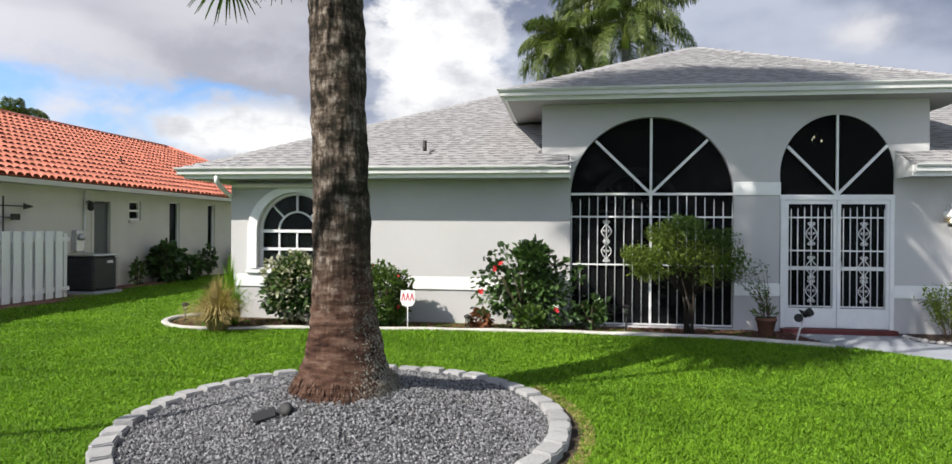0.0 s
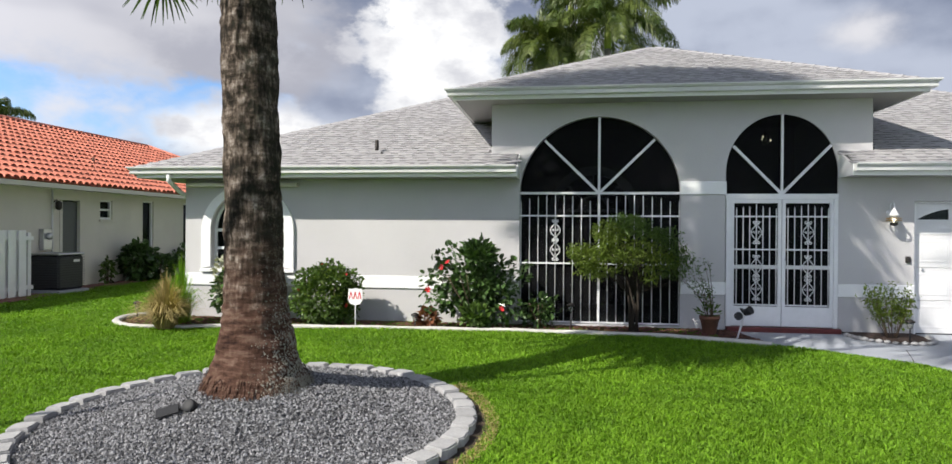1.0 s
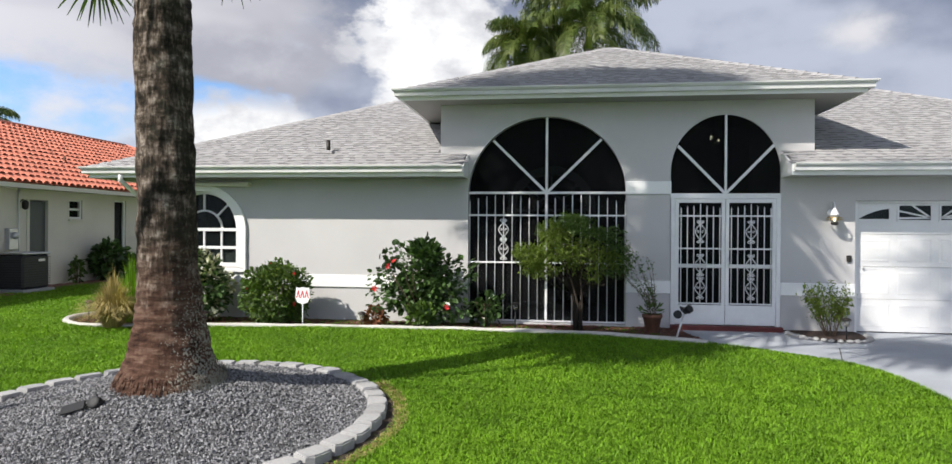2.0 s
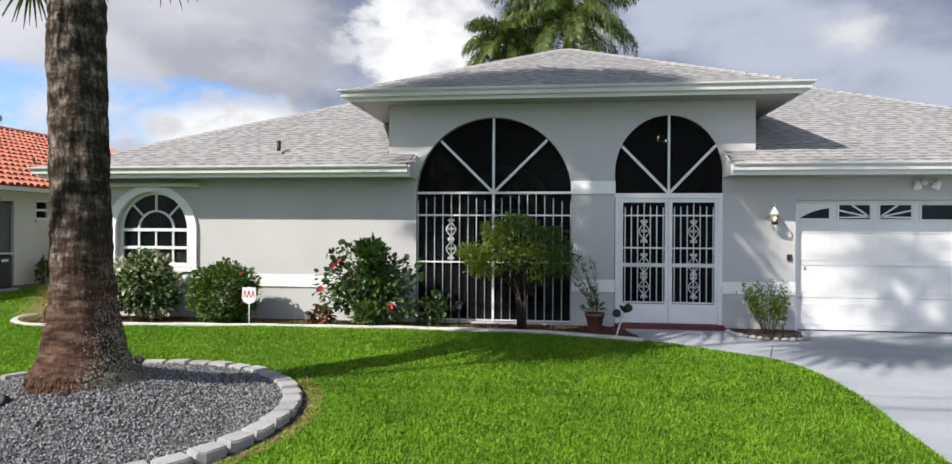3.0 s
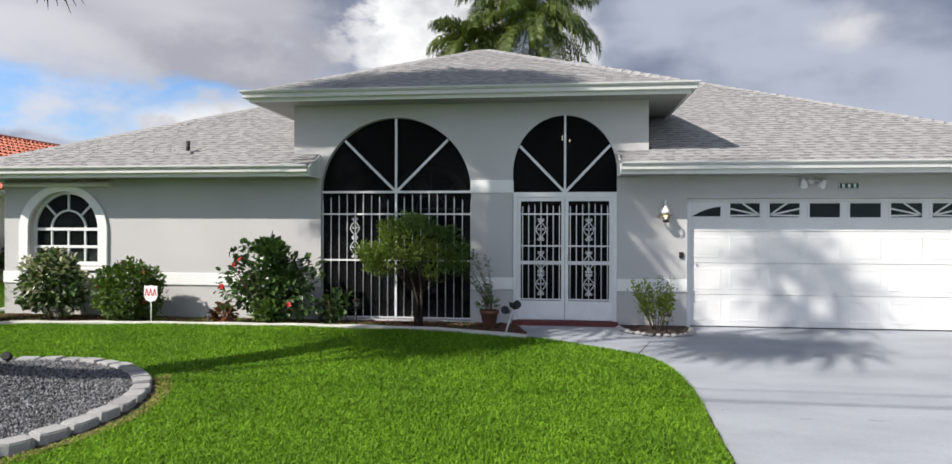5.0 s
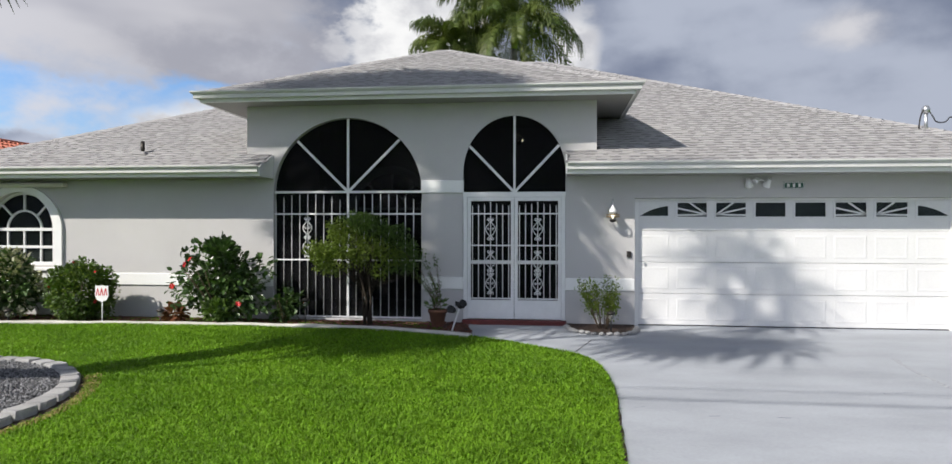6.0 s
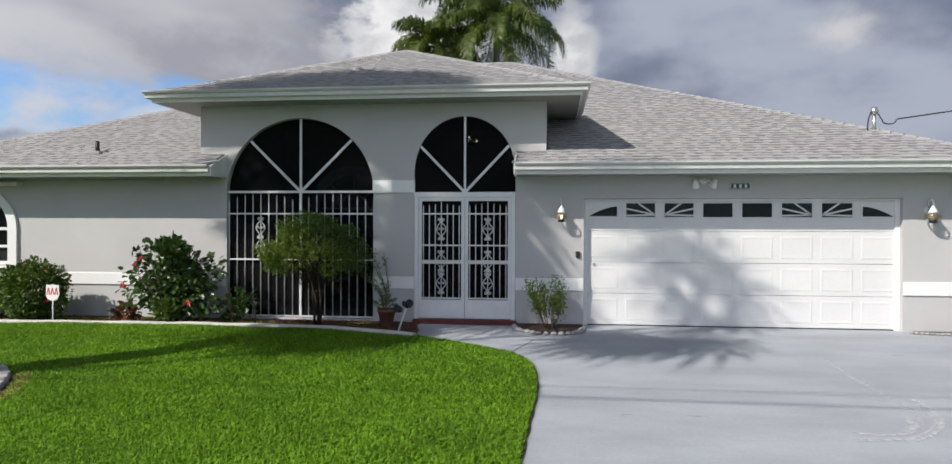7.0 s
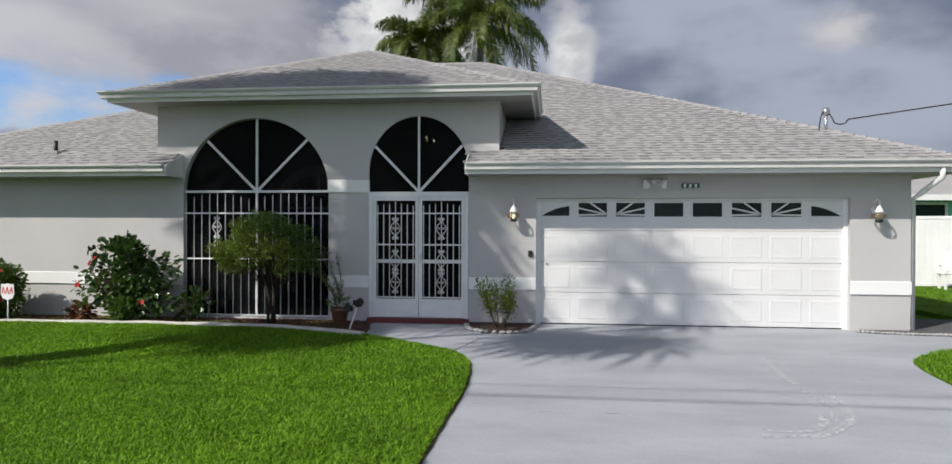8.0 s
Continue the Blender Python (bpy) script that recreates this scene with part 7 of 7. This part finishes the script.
def lay(tabs, z_at, parent, count):
    tabs = sorted(tabs, key=near)
    shared = {}
    for a, b, ya, yb, lift in tabs[:count]:
        key = (round(b - a, 2), lift, round(yb - ya, 3))
        if key not in shared:
            w = key[0]
            v, f = tab_mesh([(-w / 2, w / 2, 0, yb - ya, lift)], lambda y: y * PITCH)
            me = bpy.data.meshes.new("shingle")
            me.from_pydata(v, [], f)
            me.materials.append(SHINGLE_ONE)
            shared[key] = me
        ob = new("shingle", shared[key])
        ob.parent = parent
        ob.location = (0.5 * (a + b), ya, z_at(ya))
    v, f = tab_mesh(tabs[count:], z_at)
    tagged(raw("shingle_field", v, f, SHINGLE, parent), kind="stuff")


lay(main_tabs, main_z, roof, 300)
lay(ent_tabs, ent_z, ent_roof, 0)

# ---- barrel tiles of the orange roof ----
def barrel(n=6, r=0.105, length=0.42):
    v, f = [], []
    for j, (s, q) in enumerate(((0.0, 1.0), (1.0, 0.82))):
        for i in range(n + 1):
            a = math.pi * i / n
            v.append((-s * length, math.cos(a) * r * q, math.sin(a) * r * q * 0.8 + s * length * NS + (0.03 if j == 0 else 0.0)))
    for i in range(n):
        f.append((i, i + 1, n + 2 + i, n + 1 + i))
    return np.array(v), np.array(f)


bv, bf = barrel()
tile_me = bpy.data.meshes.new("tile")
tile_me.from_pydata([tuple(p) for p in bv], [], [tuple(int(i) for i in q) for q in bf])
for p in tile_me.polygons:
    p.use_smooth = True
tile_me.materials.append(TILE_ONE)
rnd = random.Random(17)
spots = []
row = 0
while row * 0.36 < RIDGE:
    x = NE + 0.05 - row * 0.36
    y = NY0 + row * 0.36 + 0.1
    while y < NY1 - row * 0.36:
        spots.append((x + rnd.uniform(-0.012, 0.012), y, nb_z(x)))
        y += 0.225
    row += 1
spots.sort(key=lambda s: abs(s[1] - 4.5) + 1.2 * (NE - s[0]))
for x, y, z in spots[:300]:
    ob = new("tile", tile_me)
    ob.parent = nb_roof
    ob.location = (x - NX, y - 4.0, z)
rest = np.array(spots[300:]) - np.array([NX, 4.0, 0])
v = (bv[None] + rest[:, None, :]).reshape(-1, 3)
f = (bf[None] + len(bv) * np.arange(len(rest))[:, None, None]).reshape(-1, 4)
tagged(raw("tile_field", v, f, TILE, nb_roof, smooth=True), kind="stuff")
